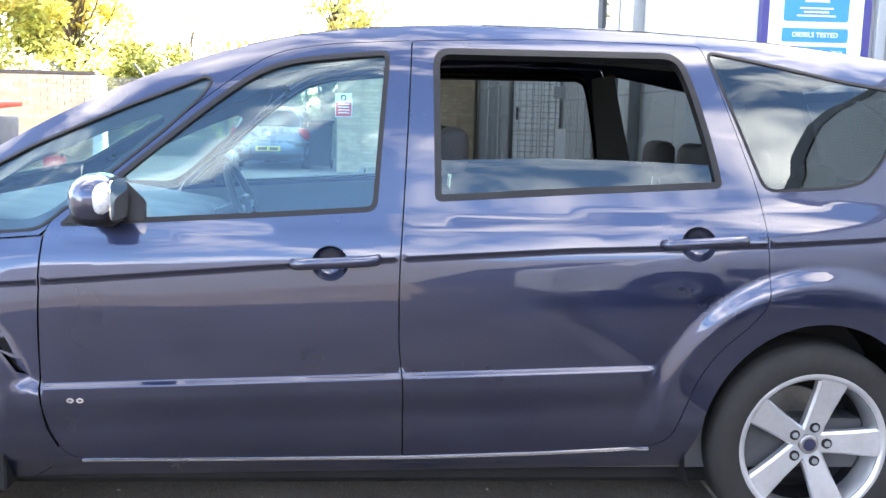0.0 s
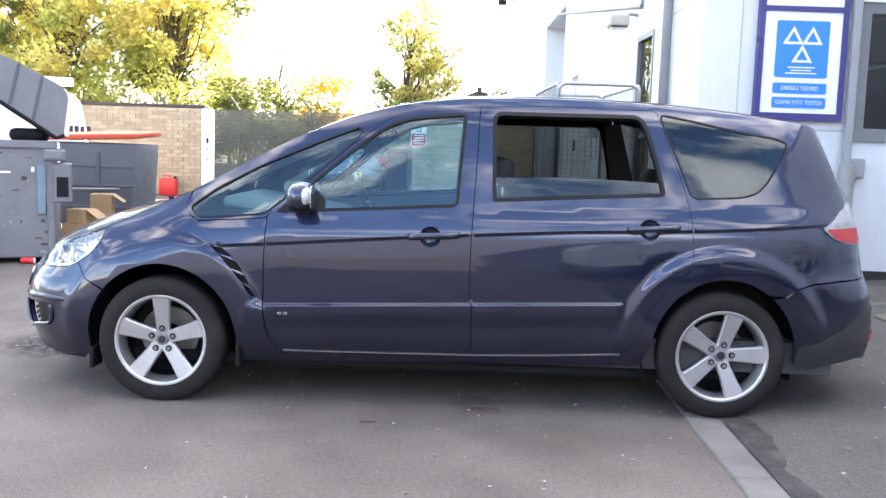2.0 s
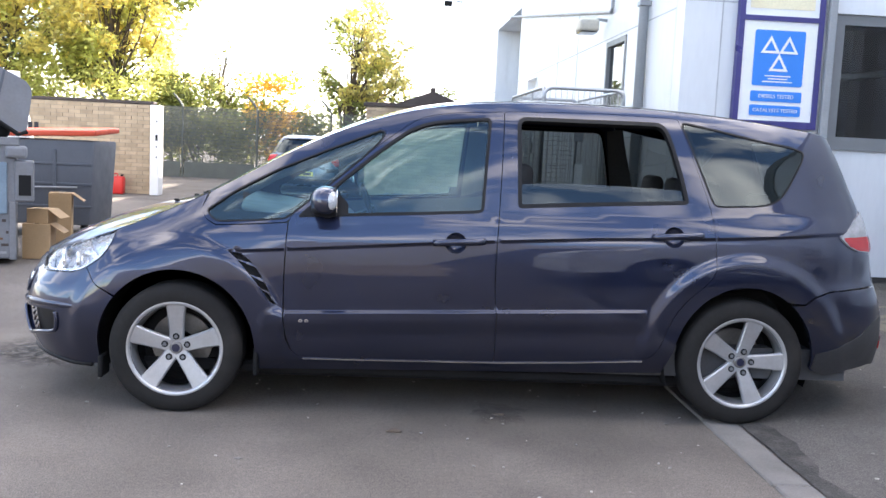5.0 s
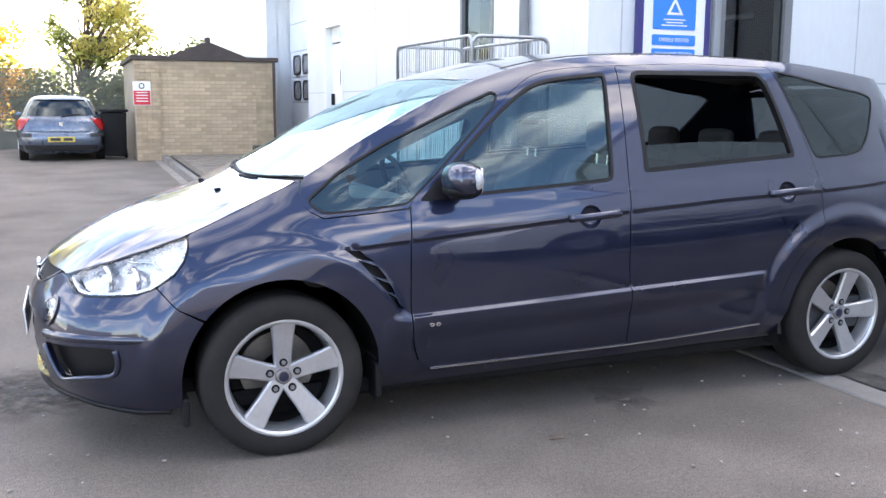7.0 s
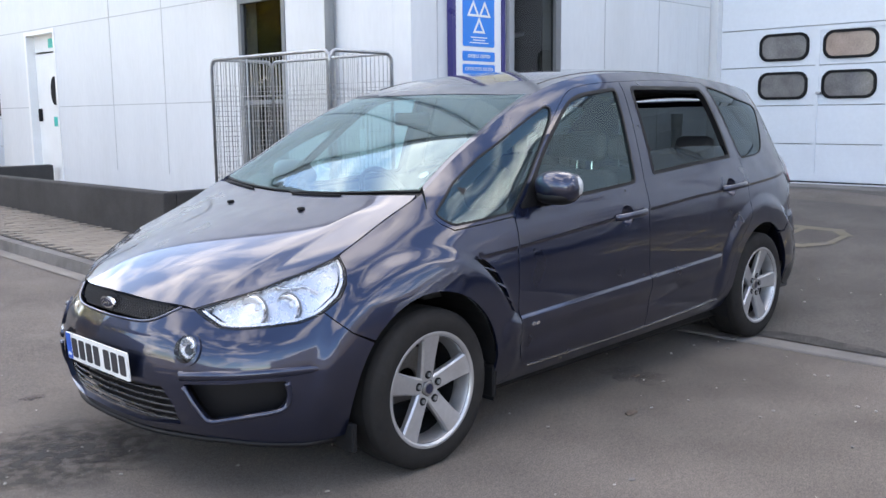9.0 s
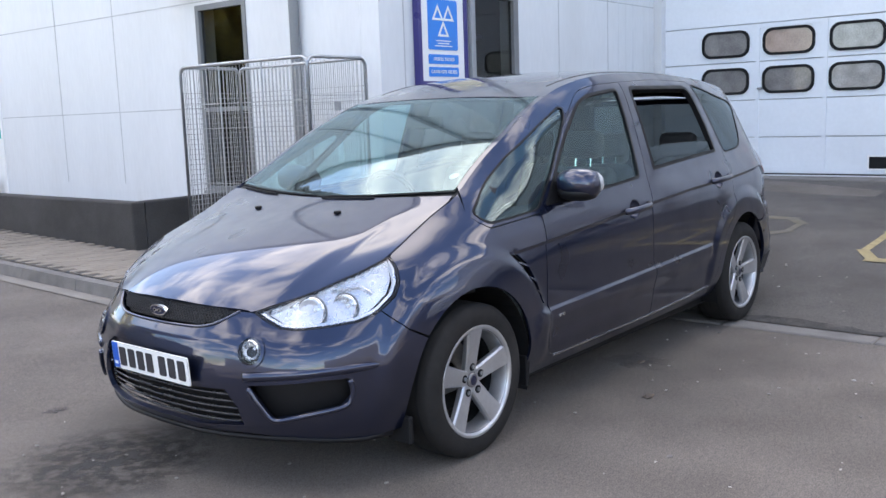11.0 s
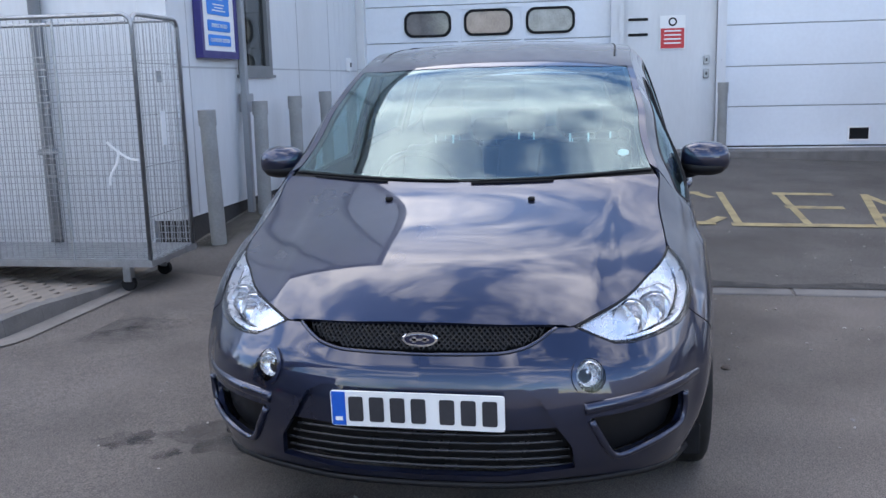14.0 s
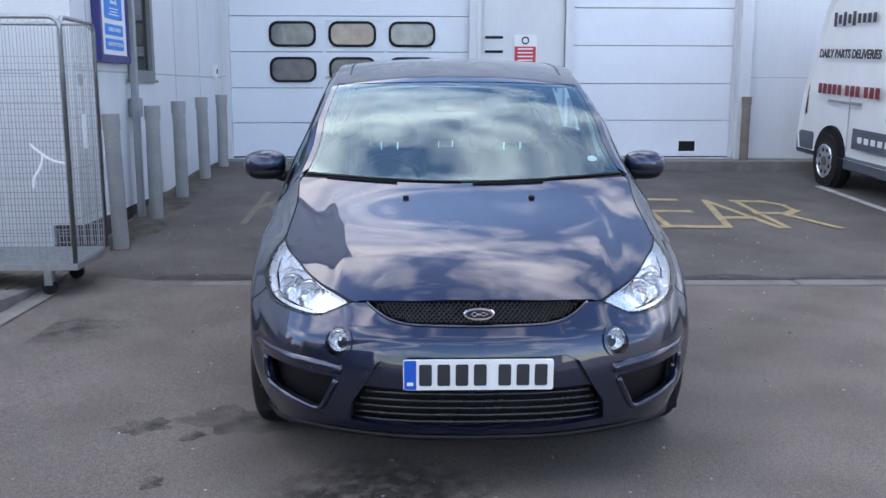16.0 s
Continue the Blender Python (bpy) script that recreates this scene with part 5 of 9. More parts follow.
# -- doors --
D1 = sx((-0.888, 0.955), (-0.893, 0.88), (-0.899, 0.70), (-0.898, 0.515), (-0.886, 0.392), (-0.84, 0.288), (-0.56, 0.289), (0.152, 0.298), (0.149, 0.54), (0.136, 0.64), (0.134, 0.852), (0.145, 1.054), (0.156, 1.30), (0.165, 1.548), (-0.10, 1.532), (-0.255, 1.502), (-0.36, 1.432), (-0.50, 1.322), (-0.69, 1.158), (-0.875, 0.992))
D1 = fillet(D1, [0.02, 0.1, 0.1, 0.1, 0.1, 0.05, 0.05, 0.01, 0.02, 0.05, 0.1, 0.1, 0.1, 0.01, 0.1, 0.1, 0.1, 0.1, 0.1, 0.02])
D2 = sx((0.152, 0.298), (0.543, 0.312), (0.90, 0.331), (0.968, 0.362), (1.0, 0.45), (1.032, 0.545), (1.094, 0.642), (1.19, 0.722), (1.243, 0.785), (1.242, 0.915), (1.226, 1.052), (1.205, 1.143), (1.13, 1.367), (1.066, 1.556), (0.62, 1.566), (0.165, 1.548), (0.156, 1.30), (0.145, 1.054), (0.134, 0.852), (0.136, 0.64), (0.149, 0.54))
D2 = fillet(D2, [0.01, 0.1, 0.1, 0.08, 0.1, 0.1, 0.1, 0.08, 0.06, 0.1, 0.1, 0.1, 0.1, 0.02, 0.1, 0.01, 0.1, 0.1, 0.1, 0.05, 0.02])
flares = lambda hub, a0, a1: [sx(*arch(hub, a0, a1, r, 40)) for r in (0.50, 0.512, 0.524, 0.536, 0.548, 0.560, 0.572)]
strip = lambda x0, x1: [sx(*[(x, 0.505 + 0.037 * (x + 0.9) + dz) for x in np.linspace(x0, x1, 20)]) for dz in (-0.02, 0.006, 0.010, 0.014, 0.018, 0.024)]
LIFT = fillet(sx((0.240, 1.075), (0.664, 1.103), (1.10, 1.128), (1.088, 1.19), (0.83, 1.200), (0.55, 1.203), (0.238, 1.19)), [0.01, 0.1, 0.01, 0.02, 0.1, 0.1, 0.01])


def handle(door, x, z, s):
    """A bar handle over its hollow."""
    u = sx((x, z))[0][0]
    at = lambda du, dz, o: tuple(skin(u + du, z + dz, s, o))
    bm = bmesh.new()
    rings = []
    for q, deep in ((1.04, -0.001), (1.0, 0.004), (0.93, 0.014), (0.78, 0.026), (0.5, 0.036), (0.2, 0.040)):
        rings.append([bm.verts.new(at(-0.012 + 0.053 * q * math.cos(t), -0.006 + 0.051 * q * math.sin(t), -deep)) for t in [2 * math.pi * k / 28 for k in range(28)]])
    for a, b in zip(rings, rings[1:]):
        for k in range(28):
            bm.faces.new((a[k], a[(k + 1) % 28], b[(k + 1) % 28], b[k]))
    bm.faces.new(rings[-1])
    part("handle_recess", bm, M_PAINT, door, "hollow behind the handle", smooth=True)
    line = [at(-0.118, -0.008, 0.002), at(-0.105, -0.006, 0.022), at(-0.05, -0.001, 0.038), at(0.03, 0.004, 0.040), at(0.095, 0.007, 0.032), at(0.120, 0.008, 0.018), at(0.126, 0.008, 0.002)]
    mid = Vector(at(0, 0, 0.035))
    bm = tube(spline(line, 5), 0.0135, 12)
    for v in bm.verts:
        zc = z + 0.064 * (v.co.x - mid.x)
        v.co.z = zc + (v.co.z - zc) * 1.25
    part("door_handle", bm, M_PAINT, door, "body-coloured bar handle", smooth=True)


hollow = lambda x, z: [(sx((x, z))[0][0] - 0.012 + 0.053 * math.cos(t), z - 0.006 + 0.051 * math.sin(t)) for t in [2 * math.pi * k / 28 for k in range(28)]]
for s in BOTH:
    door = shell("front_door", grow(D1, -GAP), M_PAINT, car, holes=[FD, hollow(-0.055, 0.896)], lines=[*creases(-0.87, 0.12), *strip(-0.885, 0.135)], sides=(s,))
    shell("window_seal", grow(FD, 0.003), M_TRIMBLK, door, holes=[grow(FD, -0.012)], sides=(s,), out=0.002, lip=0.012, step=0.05)
    g = shell("window_pane", grow(FD, 0.004), M_CLEAR, door, sides=(s,), out=-0.007, lip=0, step=0.05, label="clear side glass")
    g.visible_shadow = False
    handle(door, -0.055, 0.896, s)
    door2 = shell("rear_door", grow(D2, -GAP), M_PAINT, car, holes=[RD, hollow(1.035, 0.966)], lines=[*creases(0.16, 1.23), *strip(0.16, 0.90), *flares(HUBS[1], 60, 190)], sides=(s,))
    shell("window_seal", grow(RD, 0.004), M_TRIMBLK, door2, holes=[grow(RD, -0.016)], sides=(s,), out=0.002, lip=0.03, step=0.05)
    g = shell("window_pane", LIFT if s < 0 else grow(RD, 0.004), M_TINT, door2, sides=(s,), out=-0.010, lip=0, step=0.05, label="half-lowered tinted glass" if s < 0 else "tinted side glass")
    g.visible_shadow = False
    handle(door2, 1.035, 0.966, s)

    # flank: pillars, roof rail, sill and rear quarter in one pressing
    top_line = [(u, z) for u, z in edge_uz if u > u_x(-1.3)]
    side = top_line + sx((2.045, 1.40), (2.09, 1.27), (2.125, 1.13), (2.16, 1.0), (2.165, 0.90), (2.17, 0.738), (2.0, 0.730), (1.86, 0.716), (1.765, 0.690), (1.715, 0.650)) + sx(*arch(HUBS[1], 55, 172, ARCH_R, 18)) + sx((1.012, 0.26), (0.6, 0.248), (-0.2, 0.232), (-0.95, 0.214), (-0.90, 0.25))
    rear_edge = [p for p in D2 if p[0] > 0.16]
    k0 = min(range(len(D1)), key=lambda k: math.hypot(D1[k][0] - u_x(-0.84), D1[k][1] - 0.288))
    k1 = min(range(len(D1)), key=lambda k: math.hypot(D1[k][0] - u_x(0.15), D1[k][1] - 0.298))
    side += D1[k0 - 2:k1] + rear_edge
    k2 = min(range(len(D1)), key=lambda k: math.hypot(D1[k][0] - u_x(0.16), D1[k][1] - 1.548))
    side += D1[k2:]
    side += sx((-0.90, 0.958), (-1.05, 0.944), (-1.24, 0.930), (-1.29, 0.956), (-1.325, 0.995))
    fl = shell("side_panel", side, M_PAINT, car, holes=[grow(FQ, -0.001), grow(QG, -0.001)], lines=[*creases(1.26, 2.10), *flares(HUBS[1], 20, 150)], sides=(s,))
    shell("window_seal", grow(FQ, 0.002), M_TRIMBLK, fl, holes=[grow(FQ, -0.006)], sides=(s,), out=0.0025, lip=0.012, step=0.05)
    g = shell("quarter_pane", grow(FQ, 0.003), M_CLEAR, fl, sides=(s,), out=-0.006, lip=0, step=0.05, label="clear triangular quarter glass")
    g.visible_shadow = False
    clear_part = fillet(sx((-1.13, 1.000), (-0.93, 0.998), (-0.865, 1.030), (-0.70, 1.168), (-0.565, 1.288), (-0.585, 1.312), (-0.72, 1.262), (-0.95, 1.158), (-1.12, 1.060)), 0.03)
    shell("glass_border", grow(FQ, 0.001), M_TRIMBLK, fl, holes=[clear_part], sides=(s,), out=-0.0075, lip=0, step=0.05, label="black printed glass border")
    shell("window_seal", grow(QG, 0.005), M_TRIMBLK, fl, holes=[grow(QG, -0.004)], sides=(s,), out=0.0015, lip=0.01, step=0.05)
    g = shell("quarter_pane", grow(QG, 0.003), M_TINT, fl, sides=(s,), out=-0.002, lip=0, step=0.05, label="tinted rear quarter glass")
    g.visible_shadow = False
    sill = sx((-0.80, 0.284), (0.15, 0.294), (0.55, 0.308), (0.905, 0.327), (0.905, 0.320), (0.55, 0.301), (0.15, 0.287), (-0.80, 0.277))
    shell("sill_strip", sill, M_CHROME, fl, sides=(s,), out=0.004, lip=0.004, step=0.05, label="thin bright sill strip")




    # front wing with its side vent
    wing = sx((-1.322, 0.995), (-1.287, 0.953), (-1.24, 0.927), (-1.05, 0.941), (-0.889, 0.955)) + sx((-0.894, 0.88), (-0.900, 0.70), (-0.899, 0.515), (-0.887, 0.392), (-0.852, 0.30), (-0.905, 0.246), (-0.955, 0.211), (-1.02, 0.21))
    wing += sx(*arch(HUBS[0], -9, 140, ARCH_R, 22))
    wing += sx((-1.802, 0.611), (-1.872, 0.688), (-1.806, 0.733), (-1.770, 0.778), (-1.749, 0.828), (-1.745, 0.872))
    wing += [(u, z) for u, z in edge_uz if u_x(-1.76) < u < u_x(-1.3) and z > 0.88]
    vent = sx((-1.168, 0.806), (-1.11, 0.800), (-1.055, 0.757), (-1.012, 0.700), (-0.978, 0.640), (-0.955, 0.585), (-0.932, 0.556), (-0.960, 0.565), (-1.006, 0.632), (-1.065, 0.702), (-1.125, 0.770))
    wg = shell("front_wing", grow(wing, -GAP), M_PAINT, car, holes=[vent], sides=(s,), lines=[*creases(-1.10, -0.91), *flares(HUBS[0], 40, 150)])
    shell("side_vent", grow(vent, 0.004), M_BLACK, wg, sides=(s,), out=-0.03, lip=0, step=0.05, label="black louvred vent behind the wheel arch")
    for (x0, z0), (x1, z1) in (((-1.125, 0.772), (-1.035, 0.742)), ((-1.06, 0.700), (-0.995, 0.672)), ((-1.005, 0.634), (-0.948, 0.602))):
        (ua, za), (ub, zb) = sx((x0, z0), (x1, z1))
        fin = [(ua, za), (ub, zb + 0.006), (ub, zb - 0.008), (ua, za - 0.004)]
        shell("louvre", fin, M_PAINT, wg, sides=(s,), out=0.003, lip=0.012, step=0.02)

def lamp_bowl(parent, centre, way, r, metal=None):
    """A deep round reflector with a rolled rim, a dark ring drawing the shaded gap round it, and a bulb shield."""
    m = Matrix.Translation(centre) @ way.normalized().to_track_quat("Z", "Y").to_matrix().to_4x4()
    bm = bmesh.new()
    prof = [(r * 1.06, -0.004), (r * 1.06, 0.012), (r, 0.016), (r * 0.95, 0.010)] + [(r * q, 0.010 - r * 0.62 * (1 - q * q)) for q in (0.85, 0.72, 0.58, 0.44, 0.30, 0.18)]
    rings = [[bm.verts.new(m @ Vector((q * math.cos(t), q * math.sin(t), h))) for t in [2 * math.pi * k / 32 for k in range(32)]] for q, h in prof]
    for a, b in zip(rings, rings[1:]):
        for k in range(32):
            bm.faces.new((a[k], a[(k + 1) % 32], b[(k + 1) % 32], b[k]))
    bm.faces.new(rings[-1])
    bmesh.ops.recalc_face_normals(bm, faces=bm.faces)
    part("lamp_bowl", bm, metal or M_CHROME, parent, "round chromed lamp bowl", smooth=50)
    # solid dark ring; its colour stands for shade between bowl and reflector
    ring = [m @ Vector((r * 1.10 * math.cos(t), r * 1.10 * math.sin(t), 0.0)) for t in [2 * math.pi * k / 32 for k in range(32)]]
    part("bowl_gap", tube(ring, 0.0035, 6, closed=True), M_GREYFRAME, parent, "dark ring drawing the shaded gap round the lamp bowl")
    bm = bmesh.new()
    bmesh.ops.create_uvsphere(bm, u_segments=14, v_segments=8, radius=r * 0.2, matrix=m @ Matrix.Translation((0, 0, -r * 0.25)))
    part("bulb", bm, M_CHROME, parent, smooth=True)


# -- front bumper --
LAMP_LOW = on((-2.175, 0.505, 0.672), (-2.158, 0.565, 0.645), (-2.12, 0.615, 0.640), (-2.04, 0.692, 0.646), (-1.955, 0.763, 0.656), (-1.900, 0.792, 0.674))
LAMP_BACK = sx((-1.870, 0.690), (-1.806, 0.735), (-1.770, 0.780), (-1.749, 0.830), (-1.745, 0.872))
LAMP_TOP = on((-1.85, 0.69, 0.83), (-1.98, 0.60, 0.775), (-2.10, 0.515, 0.73), (-2.19, 0.45, 0.70))
bump = fy((0, 0.638), (0.2, 0.640), (0.28, 0.648), (0.335, 0.666), (0.395, 0.702)) + LAMP_TOP[-1:] + LAMP_LOW + sx((-1.873, 0.687), (-1.803, 0.611))
bump += sx(*arch(HUBS[0], 141, 186, ARCH_R, 8)) + sx((-1.80, 0.215), (-1.90, 0.20), (-2.06, 0.213)) + fy((0.62, 0.238), (0.45, 0.250), (0.2, 0.247), (0, 0.246))
bump += fy((0, 0.272), (0.25, 0.274), (0.452, 0.290), (0.445, 0.36), (0.40, 0.43), (0.352, 0.515), (0.30, 0.540), (0, 0.544))
pocket = fillet(fy((0.495, 0.448), (0.60, 0.455), (0.72, 0.464)) + on((-2.03, 0.785, 0.464), (-2.025, 0.788, 0.400), (-2.055, 0.768, 0.357)) + fy((0.68, 0.338), (0.565, 0.314)), 0.014)
fog_u, fog_z = fy((0.497, 0.573))[0]
fog_hole = [(fog_u + 0.050 * math.cos(t), fog_z + 0.050 * math.sin(t)) for t in [2 * math.pi * k / 28 for k in range(28)]]
bumper = shell("front_bumper", grow(bump, -0.0015), M_PAINT, car, holes=[pocket, fog_hole], sides=BOTH, lip=0.02)
for s in BOTH:
    shell("intake_pocket", grow(pocket, 0.006), M_TRIMBLK, bumper, sides=(s,), out=-0.045, lip=0, step=0.05, label="black blanked intake pocket")
    rim_line = fy((0.500, 0.440), (0.530, 0.380), (0.557, 0.328), (0.585, 0.314), (0.64, 0.326), (0.70, 0.340)) + on((-2.06, 0.765, 0.354), (-2.03, 0.783, 0.375), (-2.025, 0.788, 0.42), (-2.03, 0.785, 0.458))
    ledge = [tuple(skin(u, z, s, 0.002)) for u, z in rim_line]
    part("pocket_ledge", tube(spline(ledge, 4), 0.0115, 10), M_PAINT, bumper, "rounded ledge round the intake pocket", smooth=True)
    band = fy((0.482, 0.476), (0.52, 0.480), (0.60, 0.486), (0.68, 0.491)) + on((-2.05, 0.775, 0.495), (-1.95, 0.825, 0.496)) + sx((-1.86, 0.495))
    line = [tuple(skin(u, z, s, -0.009 - 0.011 * (k / 6) ** 2)) for k, (u, z) in enumerate(band)]
    part("bumper_strip", tube(spline(line, 5), 0.021, 12), M_PAINT, bumper, "raised protective strip", smooth=True)
    # fog lamp
    cu, cz = fy((0.497, 0.573))[0]
    disc = lambda r: [(cu + r * math.cos(t), cz + r * math.sin(t)) for t in [2 * math.pi * k / 28 for k in range(28)]]
    fog = shell("fog_lamp", disc(0.060), M_PAINT, bumper, holes=[disc(0.047)], sides=(s,), out=0.008, lip=0.012, step=0.03, label="round fog lamp in a body-coloured ring")
    shell("lamp_backing", disc(0.050), M_TRIMBLK, fog, sides=(s,), out=-0.030, lip=0, step=0.02)
    lamp_bowl(fog, Vector(skin(cu, cz, s, -0.022)), Vector((-1, s * 0.16, 0)), 0.037, M_FOG)
    shell("lens", disc(0.047), M_LENS, fog, sides=(s,), out=0.008, lip=0.003, step=0.02).visible_shadow = False

# lower grille: slats, backing, number plate
recess = fy((0.46, 0.286), (0.45, 0.36), (0.405, 0.432), (0.355, 0.518), (0.30, 0.544), (0, 0.548), (0, 0.268), (0.25, 0.270))
shell("grille_backing", recess, M_BLACK, bumper, sides=BOTH, out=-0.075, lip=0, step=0.06)
blank = fy((0, 0.548), (0.302, 0.544), (0.356, 0.518), (0.412, 0.420), (0, 0.412))
shell("plate_panel", blank, M_PAINT, bumper, sides=BOTH, out=-0.022, lip=0.02, step=0.05)
M_SLAT = surface("worn_slat", (0.022, 0.022, 0.024), 0.25)
for k in range(5):
    z = 0.292 + 0.027 * k
    hw = 0.445 - 0.02 * max(0, k - 2)
    for_row = fy(*[(hw * j / 12, z) for j in range(13)])
    pts = [tuple(skin(u, zz, -1, -0.028)) for u, zz in for_row[::-1]] + [tuple(skin(u, zz, 1, -0.028)) for u, zz in for_row[1:]]
    bm = tube(pts, 0.006, 6)
    for v in bm.verts:
        v.co.z = z + (v.co.z - z) * 0.8
    part("grille_slat", bm, M_SLAT, bumper, "thin dark slat with a worn bright edge", smooth=True)
lip_z = fy(*[(0.60 * j / 10, 0.238) for j in range(11)]) + on((-2.12, 0.70, 0.226), (-2.03, 0.765, 0.214)) + sx((-1.95, 0.206), (-1.84, 0.208))
bm = bmesh.new()
pts = [tuple(skin(u, z - 0.004, -1, 0.0)) for u, z in lip_z[::-1]] + [tuple(skin(u, z - 0.004, 1, 0.0)) for u, z in lip_z[1:]]
tube(pts, 0.011, 8, bm=bm)
part("front_lip", bm, M_TRIMBLK, bumper, "scuffed black lower lip", smooth=True)

plate = part("number_plate", prism(round_rect(-0.26, 0.26, -0.0555, 0.0555, 0.008, 3), 0.006, lambda a, b, d: (-d, -a, b)), M_PLATE, car, "white number plate with dark bars and a blue band", at=(-2.350, 0.004, 0.480))
plate.rotation_euler = (0, radians(-4), 0)
part("blue_band", prism(rect(-0.257, -0.215, -0.053, 0.053), 0.0075, lambda a, b, d: (-d, -a, b)), surface("plate_blue", (0.01, 0.10, 0.50), 0.35), plate)
part("band_mark", prism(rect(-0.247, -0.225, -0.038, -0.026), 0.009, lambda a, b, d: (-d, -a, b)), M_PLATE, plate)
for k in range(7):
    a0 = -0.205 + 0.063 * k + (0.022 if k > 3 else 0)
    part("dark_bar", prism(round_rect(a0, a0 + 0.044, -0.039, 0.039, 0.006, 2), 0.009, lambda a, b, d: (-d, -a, b)), M_TEXT, plate)

# upper grille with honeycomb mesh and badge
gr = fy((0, 0.638), (0.2, 0.640), (0.28, 0.648), (0.335, 0.666), (0.395, 0.702), (0.33, 0.710), (0.2, 0.713), (0, 0.714))
grille = shell("upper_grille", grow(gr, 0.004), M_BLACK, car, sides=BOTH, out=-0.045, lip=0, step=0.05, label="black honeycomb grille")
bm = bmesh.new()
gr_np = np.array(gr)


def mesh_bar(u0, z0, u1, z1):
    n = 10
    q = np.stack([np.linspace(u0, u1, n), np.linspace(z0, z1, n)], 1)
    ok = inside(gr, q)
    for k in range(n - 1):
        if ok[k] and ok[k + 1]:
            for s in BOTH:
                a, b = Vector(skin(*q[k], s, -0.014)), Vector(skin(*q[k + 1], s, -0.014))
                w = Vector((0, 0, 0.0024))
                back_ = Vector((0.012, 0, 0))
                vs = [bm.verts.new(c) for c in (a - w, b - w, b + w, a + w, a - w + back_, b - w + back_, b + w + back_, a + w + back_)]
                for f in ((0, 1, 2, 3), (0, 4, 5, 1), (3, 2, 6, 7)):
                    bm.faces.new([vs[i] for i in f])


u0g, u1g = gr_np[:, 0].min() - 0.1, gr_np[:, 0].max() + 0.1
for k in range(int((u1g - u0g) / 0.0175)):
    uu = u0g + 0.0175 * k
    mesh_bar(uu, 0.625, uu + 0.095, 0.72)
    mesh_bar(uu, 0.72, uu + 0.095, 0.625)
part("grille_mesh", bm, surface("grille_plastic", (0.042, 0.042, 0.045), 0.35), grille, kind="")
rim = [tuple(skin(u, z, -1, 0.0)) for u, z in gr[:5][::-1]] + [tuple(skin(u, z, 1, 0.0)) for u, z in gr[1:5]]
part("grille_rim", tube(spline(rim, 4), 0.006, 6), M_PAINT, grille, smooth=True)
ell = lambda a, b: [(a * math.cos(t), b * math.sin(t)) for t in [2 * math.pi * k / 32 for k in range(32)]]
badge = part("badge", prism(ell(0.056, 0.0225), 0.012, lambda a, b, d: (-d, -a, b), bevel=0.004), M_CHROME, car, "oval badge with a bright rim", at=(-2.290, 0, 0.682))
part("badge_field", prism(ell(0.046, 0.0155), 0.0145, lambda a, b, d: (-d, -a, b)), M_BADGE, badge)
for a0, a1, b0, b1 in ((-0.028, 0.03, -0.0035, 0.0035), (-0.022, -0.010, -0.009, 0.009), (0.010, 0.022, -0.007, 0.008)):
    part("badge_mark", prism(round_rect(a0, a1, b0, b1, 0.002, 2), 0.016, lambda a, b, d: (-d, -a, b)), M_CHROME, badge)

# -- headlamps --
for s in BOTH:
    out_line = LAMP_TOP[-1:] + LAMP_LOW + LAMP_BACK + LAMP_TOP[:-1]
    out_line = fillet(out_line, 0.012, 2)
    hl = shell("headlamp", grow(out_line, -0.002), M_LENS, car, sides=(s,), out=0.003, lip=0.02, step=0.03, label="large clear headlamp with silver reflectors")
    hl.visible_shadow = False
    shell("reflector", grow(out_line, -0.004), M_REFLECTOR, hl, sides=(s,), out=-0.052, lip=0, step=0.03, label="smooth silver reflector")
    shell("lamp_gasket", grow(out_line, 0.001), M_TRIMBLK, hl, holes=[grow(out_line, -0.005)], sides=(s,), out=-0.001, lip=0.006, step=0.03, label="black gasket round the lamp")
    shell("lamp_surround", grow(out_line, -0.005), M_REFLECTOR, hl, holes=[grow(out_line, -0.014)], sides=(s,), out=-0.014, lip=0.03, step=0.03)
    for (x, y, z), r in (((-2.045, 0.622, 0.694), 0.053), ((-1.945, 0.708, 0.702), 0.048)):
        u = u_at(x, y, z)
        c0 = Vector(skin(u, z, s, -0.046))
        lamp_bowl(hl, c0, Vector((-1.0, s * 0.30, -0.02)), r)
    brow = fillet(on((-2.09, 0.545, 0.713), (-2.06, 0.585, 0.760), (-2.00, 0.655, 0.772), (-1.95, 0.690, 0.765), (-1.89, 0.735, 0.772), (-1.85, 0.765, 0.745)), 0.01, 2)
    part("bowl_brow", tube(spline([tuple(skin(u, z, s, -0.034)) for u, z in brow], 3), 0.005, 6), M_CHROME, hl, "chromed brow over the lamp bowls", smooth=True)

# -- bonnet, screen, roof --
side_of = lambda x0, x1, sub=0.0, n=40: [(x, float(edge_at(x)[0]) - sub) for x in np.linspace(x0, x1, n)]
front_edge = [(x, y) for x, y, z in edge_p if x < -1.35]
cowl = [(-1.412 + 0.092 * (t / 0.72) ** 2, t) for t in np.linspace(0.72, -0.72, 17)]
hood = front_edge + cowl + [(x, -y) for x, y in front_edge[:0:-1]]
bonnet = top_shell("bonnet", grow(hood, -0.003), M_PAINT, car, normal=bonnet_normal, lip=0.012, step=0.035)
